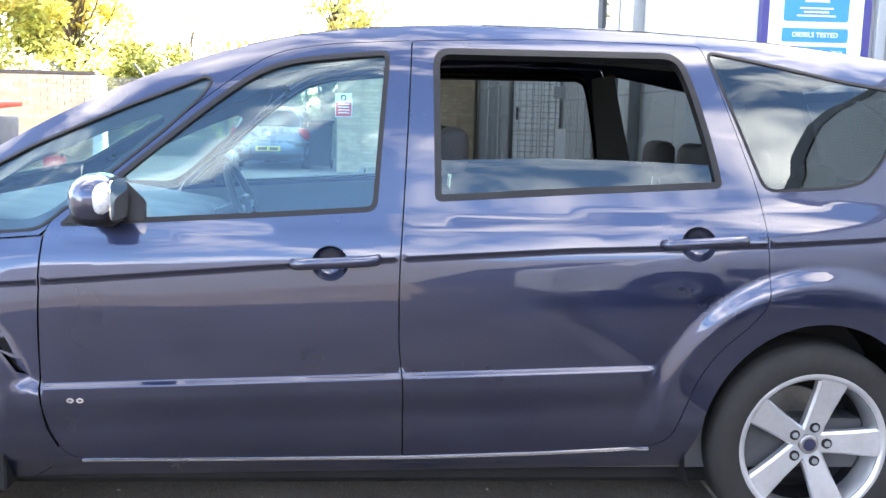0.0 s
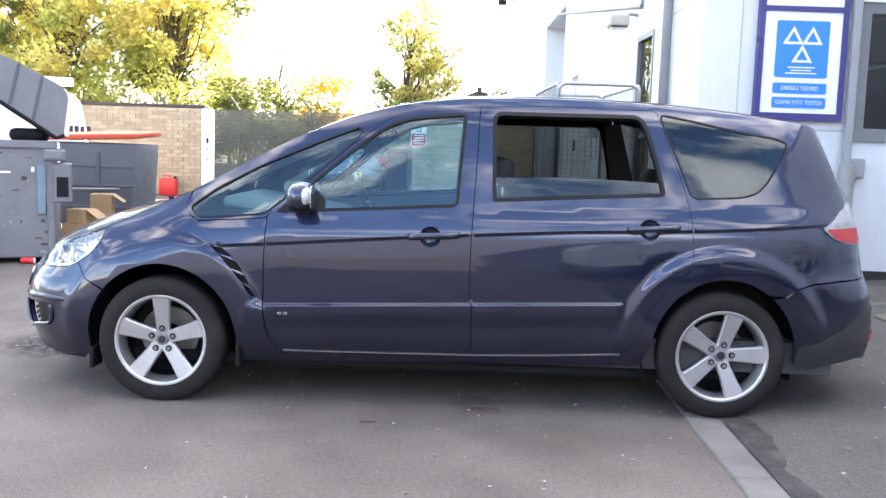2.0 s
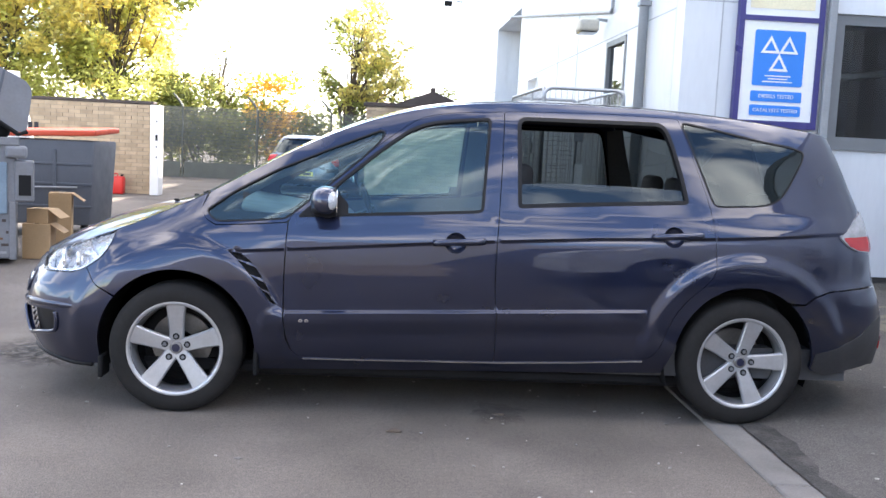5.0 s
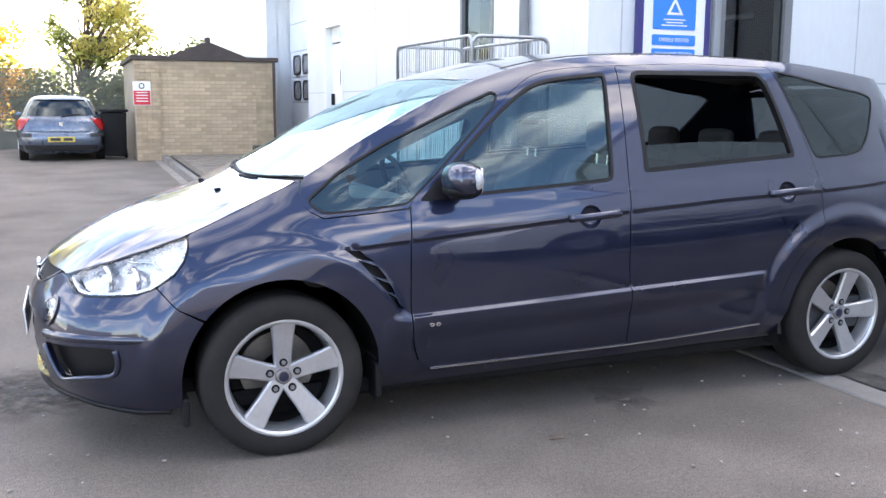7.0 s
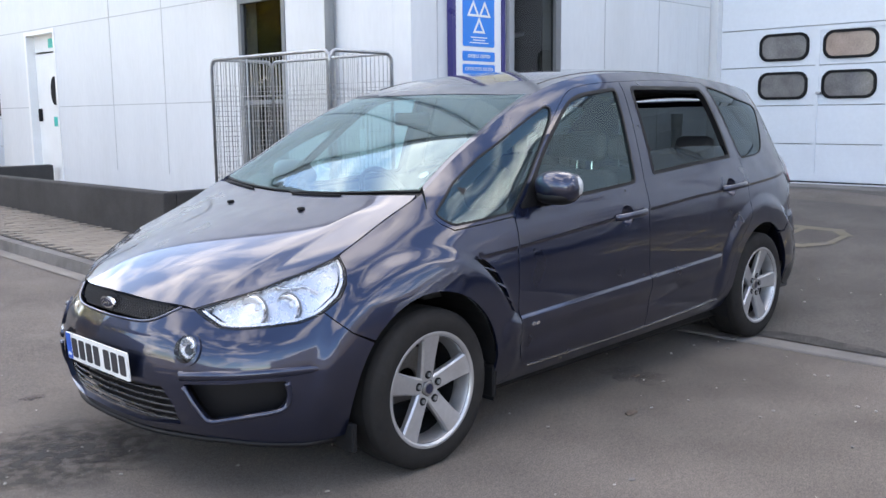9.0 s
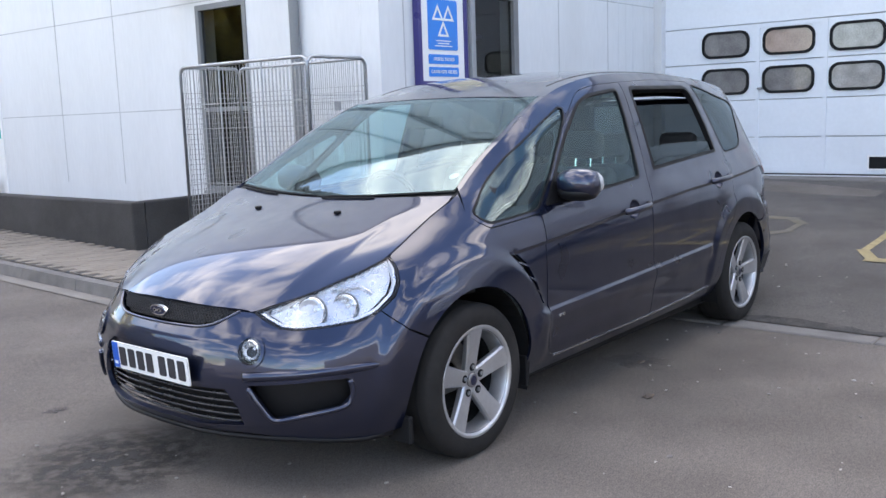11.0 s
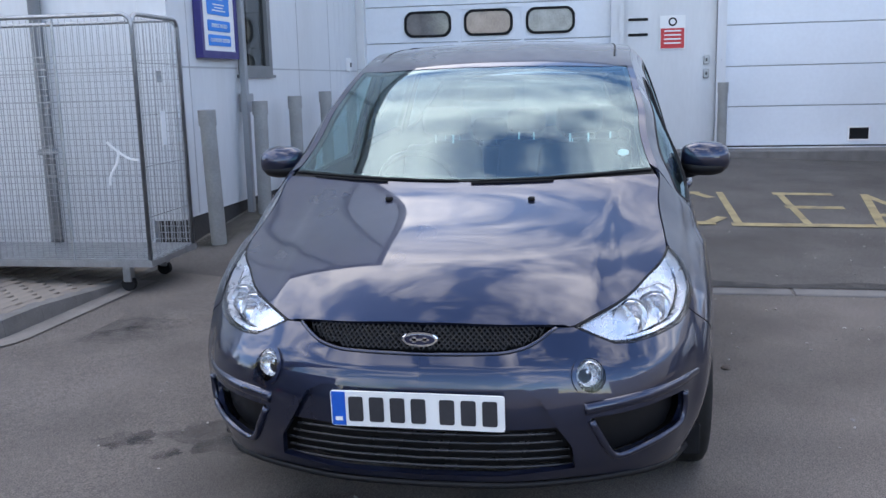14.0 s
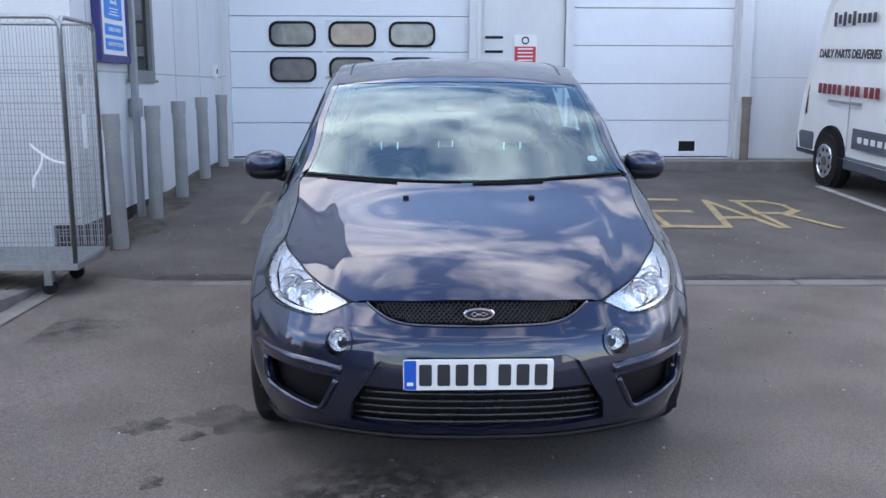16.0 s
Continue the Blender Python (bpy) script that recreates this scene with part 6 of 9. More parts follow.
for y in (0.26, -0.27):
    c0 = Vector(top_skin(-1.56, y)) + Vector((0, 0, 0.004))
    bm = box(-0.014, 0.014, -0.012, 0.012, -0.006, 0.008, bevel=0.004)
    ob = part("washer_jet", bm, M_BLACK, bonnet, at=tuple(c0))
scr = [(-1.395 + 0.11 * (t / 0.70) ** 2, t) for t in np.linspace(-0.70, 0.70, 17)] + side_of(-1.26, -0.50, 0.030) + [(-0.545, 0.5), (-0.56, 0.25), (-0.565, 0), (-0.56, -0.25), (-0.545, -0.5)] + [(x, -y) for x, y in side_of(-1.26, -0.50, 0.030)[::-1]]
screen = top_shell("windscreen", scr, M_SCREEN, car, out=0.0, lip=0, step=0.05, label="raked clear windscreen")
screen.visible_shadow = False
inner = grow(scr, -0.016)
top_shell("screen_border", grow(scr, 0.004), M_TRIMBLK, screen, holes=[inner], out=-0.005, lip=0.01, step=0.05, label="black ceramic border")
pillar = lambda s: [(x, s * y) for x, y in side_of(-1.29, -0.50, 0.0005)] + [(x, s * y) for x, y in side_of(-1.26, -0.50, 0.027)[::-1]]
for s in BOTH:
    top_shell("pillar_trim", pillar(s), M_PAINT, car, out=0.0, lip=0.01, step=0.03)
scuttle = [(-1.445 + 0.115 * (t / 0.72) ** 2, t) for t in np.linspace(-0.72, 0.72, 17)] + [(-1.385 + 0.11 * (t / 0.70) ** 2, t) for t in np.linspace(0.71, -0.71, 17)]
top_shell("scuttle", scuttle, M_TRIMBLK, car, out=-0.014, lip=0.0, step=0.04, label="black plastic scuttle below the windscreen")
roof_line = side_of(-0.495, 1.93, 0.001, 60)
roof_poly = [(-0.555, 0), (-0.55, -0.25), (-0.535, -0.5)] + [(x, -y) for x, y in roof_line] + [(1.95, -0.4), (1.97, 0), (1.95, 0.4)] + roof_line[::-1] + [(-0.535, 0.5), (-0.55, 0.25)]
top_shell("car_roof", roof_poly, M_PAINT, car, lip=0.012, step=0.045)
for s in BOTH:
    ditch = [tuple(top_skin(x, s * (float(edge_at(x)[0]) - 0.075), -0.004)) for x in np.linspace(-0.35, 1.80, 30)]
    part("roof_strip", tube(ditch, 0.007, 6), M_TRIMBLK, car, "black strip along the roof")

# wipers, parked low along the scuttle
for y0, y1 in ((-0.06, -0.62), (0.58, 0.02)):
    pts = [tuple(top_skin(-1.408 + 0.105 * (y / 0.70) ** 2, y, 0.003)) for y in np.linspace(y0, y1, 9)]
    w = part("wiper", tube(pts, 0.0035, 6), M_BLACK, car, "black wiper blade at rest")
    arm = [tuple(top_skin(-1.425 + 0.105 * (y / 0.70) ** 2, y, 0.004)) for y in np.linspace(y0 + 0.03, (y0 + y1) / 2, 6)]
    part("wiper_arm", tube(arm, 0.0045, 6), M_BLACK, w)

# -- door mirrors --
def mirror(s):
    c = Vector((-0.700, 0.985 if s > 0 else -0.960, 1.072))

    def housing(sections, squeeze=2.6, back=0.0):
        """Rings (t, half depth, half height, drop) across the car, each a soft rectangle, flat towards the rear."""
        bm = bmesh.new()
        rings = []
        for t, hx, hz, dz in spline(sections, 4):
            ring = []
            for k in range(32):
                a = 2 * math.pi * k / 32
                ca, sa = math.cos(a), math.sin(a)
                px = math.copysign(abs(ca) ** (2 / squeeze), ca) * hx
                ring.append(bm.verts.new(c + Vector((min(px + back, 0.053 if back else 0.050), s * t, dz + math.copysign(abs(sa) ** (2 / squeeze), sa) * hz))))
            rings.append(ring)
        for p, q in zip(rings, rings[1:]):
            for k in range(32):
                bm.faces.new((p[k], p[(k + 1) % 32], q[(k + 1) % 32], q[k]))
        bm.faces.new(rings[0])
        bm.faces.new(rings[-1])
        bmesh.ops.recalc_face_normals(bm, faces=bm.faces)
        return bm

    mir = part("door_mirror", housing([(-0.104, 0.026, 0.028, 0.008), (-0.085, 0.052, 0.050, 0.006), (-0.04, 0.074, 0.067, 0.004), (0.02, 0.077, 0.070, 0.002), (0.065, 0.063, 0.062, 0.0), (0.092, 0.042, 0.045, -0.002), (0.104, 0.014, 0.016, -0.004)], 2.25), M_PAINT, car, "body-coloured door mirror with a silver lamp", smooth=True)
    part("mirror_glass", prism(round_rect(-0.082, 0.082, -0.056, 0.056, 0.03, 5), 0.004, lambda a, b, d: (c.x + 0.0505 + d, c.y + a, c.z + b)), M_CHROME, mir, "silver mirror glass")
    part("indicator", housing([(0.040, 0.026, 0.030, 0.010), (0.060, 0.030, 0.044, 0.008), (0.080, 0.028, 0.042, 0.006), (0.097, 0.022, 0.034, 0.003), (0.1065, 0.010, 0.014, 0.0)], 2.25, 0.028), M_INDIC, mir, "clear silver indicator lens", smooth=True)
    part("lower_shell", housing([(-0.100, 0.030, 0.020, -0.032), (-0.06, 0.064, 0.036, -0.036), (0.02, 0.072, 0.038, -0.038), (0.070, 0.052, 0.028, -0.036), (0.088, 0.018, 0.010, -0.032)], 2.25), M_TRIMBLK, mir, "black lower mirror shell", smooth=True)
    part("mirror_foot", tube([(-0.70, s * 0.86, 1.01), (-0.70, s * 0.90, 1.015), (-0.695, s * 0.93, 1.025)], 0.03, 10), M_TRIMBLK, mir, smooth=True)
    # black triangle behind the mirror
    tri = fillet(sx((-0.835, 0.992), (-0.60, 1.003), (-0.60, 1.06), (-0.68, 1.130)), 0.012)
    shell("mirror_base", tri, M_TRIMBLK, mir, sides=(s,), out=0.004, lip=0.006, step=0.03)


for s in BOTH:
    mirror(s)


# -- wheels --
def lathe(profile, n=64, at=(0, 0, 0), flat=None):
    """A ring of the profile (a, r) turned about the y axis."""
    bm = bmesh.new()
    rings = []
    for k in range(n):
        t = 2 * math.pi * k / n
        rings.append([bm.verts.new((r * math.cos(t), a, max(r * math.sin(t), flat) if flat is not None else r * math.sin(t))) for a, r in profile])
    for k in range(n):
        p, q = rings[k], rings[(k + 1) % n]
        for j in range(len(profile) - 1):
            bm.faces.new((p[j], p[j + 1], q[j + 1], q[j]))
    bmesh.ops.recalc_face_normals(bm, faces=bm.faces)
    return bm


def wheel(hub, s, spoke_angle):
    """Wheel with tyre, rim, five spokes, nuts and cap; its outer face looks to the side s."""
    x, z = hub
    y = s * 0.795
    o = s  # outward
    w = part("wheel", lathe([(-o * 0.05, 0.06), (-o * 0.05, 0.15), (-o * 0.065, 0.15), (-o * 0.065, 0.06)], 40), M_DISC, car, "brake disc and hub", at=(x, y, z))
    tp = [(-0.1, 0.212), (-0.108, 0.232), (-0.114, 0.262), (-0.110, 0.292), (-0.098, 0.312), (-0.085, 0.320), (-0.045, 0.3225), (0, 0.3235), (0.045, 0.3225), (0.085, 0.320), (0.098, 0.312), (0.110, 0.292), (0.114, 0.262), (0.108, 0.232), (0.1, 0.212)]
    part("tyre", lathe(tp, 72, flat=-z + 0.006), M_TYRE, w, "dusty black tyre", smooth=50)
    for a in (-0.05, 0.0, 0.05):
        part("tread_groove", lathe([(a - 0.006, 0.3232), (a, 0.3238), (a + 0.006, 0.3232)], 72, flat=-z + 0.005), M_BLACK, w)
    rp = [(o * 0.095, 0.236), (o * 0.103, 0.2362), (o * 0.110, 0.233), (o * 0.111, 0.226), (o * 0.108, 0.219), (o * 0.100, 0.2135), (o * 0.08, 0.209), (o * 0.04, 0.204), (-o * 0.06, 0.200), (-o * 0.1, 0.21)]
    rim = part("rim", lathe(rp, 72), M_ALLOY, w, "silver alloy rim", smooth=40)
    part("barrel", lathe([(o * 0.03, 0.198), (-o * 0.07, 0.196), (-o * 0.07, 0.10)], 48), M_BLACK, w)
    for k in range(5):
        a = radians(spoke_angle + 72 * k)
        ca, sa = math.cos(a), math.sin(a)
        bm = bmesh.new()
        rows = []
        for r, hw, face, deep in ((0.030, 0.034, 0.074, 0.03), (0.065, 0.035, 0.079, 0.03), (0.12, 0.038, 0.088, 0.028), (0.18, 0.044, 0.098, 0.026), (0.222, 0.050, 0.105, 0.03)):
            sect = [(-hw, face - deep), (-hw, face - 0.008), (-hw + 0.007, face), (hw - 0.007, face), (hw, face - 0.008), (hw, face - deep)]
            rows.append([bm.verts.new((r * ca - q * sa, o * f, r * sa + q * ca)) for q, f in sect])
        for p, q in zip(rows, rows[1:]):
            for j in range(5):
                bm.faces.new((p[j], p[j + 1], q[j + 1], q[j]))
        bm.faces.new(rows[0])
        bm.faces.new(rows[-1][::-1])
        bmesh.ops.recalc_face_normals(bm, faces=bm.faces)
        part("spoke", bm, M_ALLOY, w, smooth=35)
        # solid black plug; its colour gives the shade of a sunken nut
        part("nut_well", tube([(0.057 * ca, o * 0.066, 0.057 * sa), (0.057 * ca, o * 0.0815, 0.057 * sa)], 0.0165, 14), M_BLACK, w)
        part("wheel_nut", tube([(0.057 * ca, o * 0.066, 0.057 * sa), (0.057 * ca, o * 0.087, 0.057 * sa)], 0.0095, 6), M_GREYFRAME, w)
    part("wheel_hub", lathe([(o * 0.055, 0.05), (o * 0.066, 0.046), (o * 0.070, 0.028), (o * 0.070, 0.0)], 32), M_ALLOY, w, smooth=40)
    cap = part("hub_cap", lathe([(o * 0.068, 0.031), (o * 0.080, 0.030), (o * 0.083, 0.026), (o * 0.084, 0.0)], 28), M_DISC, w, "dark blue hub cap", smooth=30)
    part("cap_badge", lathe([(o * 0.0845, 0.020), (o * 0.086, 0.0)], 24), M_BADGE, w)
    # arch liner
    bm = bmesh.new()
    n = 22
    edge_y = lambda t: 0.885 - 0.085 * clamp((-math.copysign(1, -x) * math.cos(t) - 0.45) / 0.3)
    rr = [[bm.verts.new((0.40 * math.cos(t), (s * edge_y(t) if a else s * 0.50) - y, 0.40 * math.sin(t))) for t in [radians(-20 + 220 * k / n) for k in range(n + 1)]] for a in (1, 0)]
    for k in range(n):
        bm.faces.new((rr[0][k], rr[0][k + 1], rr[1][k + 1], rr[1][k]))
    bm.faces.new(rr[1])
    part("arch_liner", bm, M_BLACK, w)
    return w


wheel(HUBS[0], -1, 90)
wheel(HUBS[1], -1, 75)
wheel(HUBS[0], 1, 64)
wheel(HUBS[1], 1, 100)
for s in BOTH:
    for x, z, k in ((-1.03, 0.19, 1),):
        flap = part("mud_flap", box(x - 0.012, x + 0.012, s * 0.70 if s > 0 else -0.885, 0.885 if s > 0 else s * 0.70, z, z + 0.14, bevel=0.006), M_BLACK, car)
    part("air_deflector", box(-1.80, -1.775, -0.86 if s < 0 else 0.74, -0.74 if s < 0 else 0.86, 0.15, 0.26, bevel=0.006), M_BLACK, car)

# -- tail: lamps, bumper, tailgate, spoiler --
lamp = fillet(sx((1.905, 0.992), (2.02, 1.085), (2.075, 1.125), (2.125, 1.10)) + [(u_x(2.16), 1.04), (u_x(2.2), 0.93), (u_x(2.15), 0.912)] + sx((2.02, 0.918), (1.955, 0.945)), 0.02)
red = fillet(sx((1.925, 0.988), (1.965, 0.945), (2.03, 0.922)) + [(u_x(2.15), 0.915), (u_x(2.195), 0.935), (u_x(2.18), 0.995)], 0.012)
for s in BOTH:
    tl = shell("tail_lamp", lamp, M_LAMPCLR, car, sides=(s,), out=0.010, lip=0.016, step=0.03, label="clear and red tail lamp")
    shell("red_lens", red, M_LAMPRED, tl, sides=(s,), out=0.0125, lip=0.006, step=0.03, label="red lower lens")
rb = sx((1.718, 0.644), (1.768, 0.684), (1.86, 0.710), (2.0, 0.724), (2.17, 0.732)) + [(u_x(2.28), 0.735), (U_TAIL, 0.738), (U_TAIL, 0.30), (u_x(2.30), 0.30)] + sx((2.14, 0.335), (2.0, 0.315), (1.86, 0.296), (1.79, 0.30)) + sx(*arch(HUBS[1], -3, 51, ARCH_R, 9))
rear_bumper = shell("rear_bumper", grow(rb, -0.002), M_PAINT, car, sides=BOTH, lip=0.02)
skirt = sx((1.79, 0.31), (1.80, 0.392), (1.90, 0.420), (2.03, 0.475), (2.14, 0.555)) + [(u_x(2.25), 0.59), (U_TAIL, 0.59), (U_TAIL, 0.285), (u_x(2.30), 0.285)] + sx((2.14, 0.325), (2.0, 0.302), (1.86, 0.276))
shell("bumper_skirt", skirt, M_SKIRT, rear_bumper, sides=BOTH, out=0.006, lip=0.012, step=0.04, label="unpainted dark lower skirt")
ref = [(u_x(2.22), 0.44), (u_x(2.27), 0.45), (u_x(2.27), 0.41), (u_x(2.22), 0.40)]
for s in BOTH:
    shell("reflector", ref, M_LAMPRED, rear_bumper, sides=(s,), out=0.012, lip=0.008, step=0.03)
gate = sx((2.052, 1.40), (2.097, 1.27), (2.132, 1.13), (2.167, 1.0), (2.172, 0.90), (2.177, 0.743)) + [(u_x(2.28), 0.745), (U_TAIL, 0.748), (U_TAIL, 1.47), (u_x(2.24), 1.46)]
rg = [(u_x(2.24), 1.10), (U_TAIL, 1.08), (U_TAIL, 1.43), (u_x(2.26), 1.42)]
tailgate = shell("tailgate", gate, M_PAINT, car, holes=[rg], sides=BOTH, lip=0.01)
shell("rear_window", grow(rg, 0.006), M_TINT, tailgate, sides=BOTH, out=0.003, lip=0, step=0.05).visible_shadow = False
bm = bmesh.new()
rows = []
for k in range(17):
    t = -1 + k / 8
    y = 0.52 * t
    zt = 1.545 - 0.055 * t * t
    rows.append([bm.verts.new((x - 0.05 * t * t, y, z)) for x, z in ((1.85, zt - 0.006), (1.92, zt - 0.018), (1.945, zt - 0.030), (1.935, zt - 0.044), (1.87, zt - 0.06))])
for p, q in zip(rows, rows[1:]):
    for j in range(4):
        bm.faces.new((p[j], q[j], q[j + 1], p[j + 1]))
bmesh.ops.recalc_face_normals(bm, faces=bm.faces)
part("roof_spoiler", bm, M_PAINT, car, smooth=45)

# small side badge on the front door
for du in (0.0, 0.028):
    (bu, bz), = sx((-0.812 + du, 0.481))
    dg = [(bu + 0.011 * math.cos(t), bz + 0.008 * math.sin(t)) for t in [2 * math.pi * k / 16 for k in range(16)]]
    shell("side_badge", dg, M_CHROME, car, holes=[[(bu + 0.005 * math.cos(t), bz + 0.003 * math.sin(t)) for t in [2 * math.pi * k / 16 for k in range(16)]]], sides=(-1,), out=0.003, lip=0.003, step=0.02)

# -- underside and cabin --
part("underbody", box(-1.72, 1.72, -0.78, 0.78, 0.17, 0.24, bevel=0.02), M_BLACK, car)
part("rear_floor", box(1.72, 2.12, -0.62, 0.62, 0.36, 0.42, bevel=0.02), M_BLACK, car)
part("engine_bay", box(-2.12, -1.05, -0.50, 0.50, 0.24, 0.66), M_BLACK, car)
part("cabin_floor", box(-1.02, 2.0, -0.82, 0.82, 0.24, 0.40), M_CABIN, car)
bm = box(-1.30, -0.62, -0.74, 0.74, 0.62, 0.94, bevel=0.06, seg=3)
for v in bm.verts:
    if v.co.z > 0.8:
        v.co.z += 0.09 * clamp((-0.70 - v.co.x) / 0.6)
dash = part("dashboard", bm, M_CABIN, car, "dark grey dashboard", smooth=40)
part("glove_box", box(-0.63, -0.605, -0.62, -0.2, 0.66, 0.82, bevel=0.008), M_CABIN, dash)
part("air_vent", box(-0.66, -0.605, -0.1, 0.1, 0.80, 0.90, bevel=0.01), M_TRIMBLK, dash)
sw_c = Vector((-0.50, 0.37, 0.93))
ring = [(sw_c.x + 0.075 * math.sin(t) * -1, sw_c.y + 0.185 * math.cos(t), sw_c.z + 0.17 * math.sin(t)) for t in [2 * math.pi * k / 32 for k in range(32)]]
steer = part("steering_wheel", tube(ring, 0.016, 8, closed=True), M_TRIMBLK, car, smooth=True)
part("wheel_boss", box(sw_c.x - 0.03, sw_c.x + 0.01, sw_c.y - 0.075, sw_c.y + 0.075, sw_c.z - 0.06, sw_c.z + 0.05, bevel=0.02, seg=2), M_TRIMBLK, steer)
part("wheel_spoke", box(sw_c.x - 0.01, sw_c.x + 0.005, sw_c.y - 0.17, sw_c.y + 0.17, sw_c.z - 0.02, sw_c.z + 0.012, bevel=0.005), M_ALLOY, steer)
part("column", tube([(-0.52, 0.37, 0.92), (-0.72, 0.37, 0.84)], 0.04, 10), M_TRIMBLK, steer)


def seat(x, y, w=0.26, back=1.03, rest=True):
    """A car seat: cushion, leaning back, headrest on two rods."""
    st = part("seat", box(x - 0.26, x + 0.24, y - w, y + w, 0.50, 0.66, bevel=0.05, seg=3), M_SEAT, car, "dark cloth car seat", smooth=40)
    bm = box(-0.065, 0.065, -w, w, 0, back - 0.60, bevel=0.05, seg=3)
    for v in bm.verts:
        v.co.y *= 1 - 0.18 * clamp(v.co.z / 0.5)
    bk = part("backrest", bm, M_SEAT, st, smooth=40, at=(x + 0.20, y, 0.60))
    bk.rotation_euler = (0, radians(17), 0)
    top = Vector((x + 0.20 + math.sin(radians(17)) * (back - 0.60), y, 0.60 + math.cos(radians(17)) * (back - 0.60)))
    if rest:
        part("headrest", box(top.x - 0.03, top.x + 0.07, y - 0.125, y + 0.125, top.z + 0.05, top.z + 0.21, bevel=0.045, seg=3), M_SEAT, st, smooth=40)
        for d in (-0.05, 0.05):
            part("headrest_rod", tube([(top.x + 0.01, y + d, top.z - 0.02), (top.x + 0.02, y + d, top.z + 0.09)], 0.006, 6), M_CHROME, st)


for y in (-0.38, 0.38):
    seat(-0.05, y, back=1.10)
for y in (-0.50, 0.0, 0.50):
    seat(0.95, y, 0.21, back=1.05)
for y in (-0.33, 0.33):
    seat(1.62, y, 0.2, back=0.96)
lin = [(x, y * 0.93) for x, y in side_of(-0.45, 1.95, 0.02, 30)]
top_shell("headliner", lin + [(x, -y) for x, y in lin[::-1]], M_LINER, car, out=-0.03, lip=0, step=0.08)
part("rear_view_mirror", box(-0.66, -0.63, -0.12, 0.12, 1.335, 1.40, bevel=0.012, seg=2), M_TRIMBLK, car)
for s in BOTH:
    cards = sx((-0.86, 0.36), (-0.86, 0.96), (0.14, 1.03), (0.66, 1.09), (1.2, 1.11), (1.9, 1.06), (2.0, 0.80), (1.86, 0.78), (1.42, 0.80), (1.08, 0.72), (0.95, 0.42))
    shell("door_card", cards, M_CABIN, car, sides=(s,), out=-0.05, lip=0, step=0.08)
    pil = [sx((0.085, 1.03), (0.115, 1.50), (0.225, 1.51), (0.225, 1.08)), sx((1.10, 1.12), (1.02, 1.51), (1.12, 1.53), (1.26, 1.12))]
    for q in pil:
        shell("pillar_lining", q, M_CABIN, car, sides=(s,), out=-0.035, lip=0, step=0.08)
disc_ = part("tax_disc", prism(ell(0.022, 0.022), 0.002, lambda a, b, d: (a * 0.87 - 1.16, -0.60 + b, 1.135 + a * 0.5 + d)), M_PLATE, car, "round paper disc inside the windscreen")
# ---- roll cage on the footway ----
cage = thing("roll_cage", "large galvanised wire roll cage on castors", "roll cage", (0.91, 2.58, 0.05), turn=1.5)
CW, CL, CB, CT = 0.70, 1.70, 0.20, 1.87


def hoop(p, q, z0, z1, r=0.075):
    """A rounded tube frame standing between two floor points."""
    p, q = Vector(p), Vector(q)
    w = (q - p).normalized()
    pts = [p.to_3d() + Vector((0, 0, z0))]
    for a in range(7):
        t = math.pi / 2 * a / 6
        b = p + w * r * (1 - math.cos(t))
        pts.append(Vector((b.x, b.y, z1 - r + r * math.sin(t))))
    for a in range(7):
        t = math.pi / 2 * a / 6
        b = q - w * r * (1 - math.sin(t))
        pts.append(Vector((b.x, b.y, z1 - r + r * math.cos(t))))
    pts.append(q.to_3d() + Vector((0, 0, z0)))
    return pts


def wire_panel(p, q, z0, z1, nv, zs, skip=0.03):
    """Welded wires between two floor points."""
    p, q = Vector(p), Vector(q)
    w = (q - p).normalized()
    n = Vector((-w.y, w.x)) * 0.0022
    bm = bmesh.new()
    for k in range(1, nv):
        c = p + (q - p) * k / nv
        d = w * 0.0024
        box_pts = [c - d - n, c + d - n, c + d + n, c - d + n]
        lo = [bm.verts.new((v.x, v.y, z0)) for v in box_pts]
        hi = [bm.verts.new((v.x, v.y, z1)) for v in box_pts]
        for j in range(4):
            bm.faces.new((lo[j], lo[(j + 1) % 4], hi[(j + 1) % 4], hi[j]))
    for z in zs:
        a, b = p + w * 0.01 + n * 2, q - w * 0.01 + n * 2
        vs = [[bm.verts.new((v.x + o.x, v.y + o.y, z + dz)) for o, dz in ((-n, -0.0026), (n, -0.0026), (n, 0.0026), (-n, 0.0026))] for v in (a, b)]
        for j in range(4):
            bm.faces.new((vs[0][j], vs[0][(j + 1) % 4], vs[1][(j + 1) % 4], vs[1][j]))
    return bm


corners = {"near": ((0, 0), (CW, 0)), "far": ((0, CL), (CW, CL)), "road": ((0, 0), (0, CL)), "wall": ((CW, 0), (CW, CL))}
dense = [0.24 + 0.048 * k for k in range(30)]
for key, nv, zs in (("near", 14, [0.5, 0.85, 1.2, 1.55]), ("far", 14, dense), ("road", 36, [0.42, 0.80, 1.30, 1.52]), ("wall", 32, dense)):
    p, q = corners[key]
    frame_ = part("side_frame", tube(hoop(p, q, CB, CT), 0.0155, 10), M_GALV, cage, "bent steel tube frame", smooth=True)
    part("wire_mesh", wire_panel(p, q, CB + 0.02, CT - 0.02, nv, zs), M_GALV, frame_, kind="stuff")
for t in (0.335, 0.67):
    part("upright", tube([(0, CL * t, CB), (0, CL * t, CT - 0.01)], 0.009, 8), M_GALV, cage)
deck = part("deck", box(-0.012, CW + 0.012, -0.012, CL + 0.012, CB - 0.036, CB - 0.004, bevel=0.006), M_GREYFRAME, cage, "dark base under the deck slats")
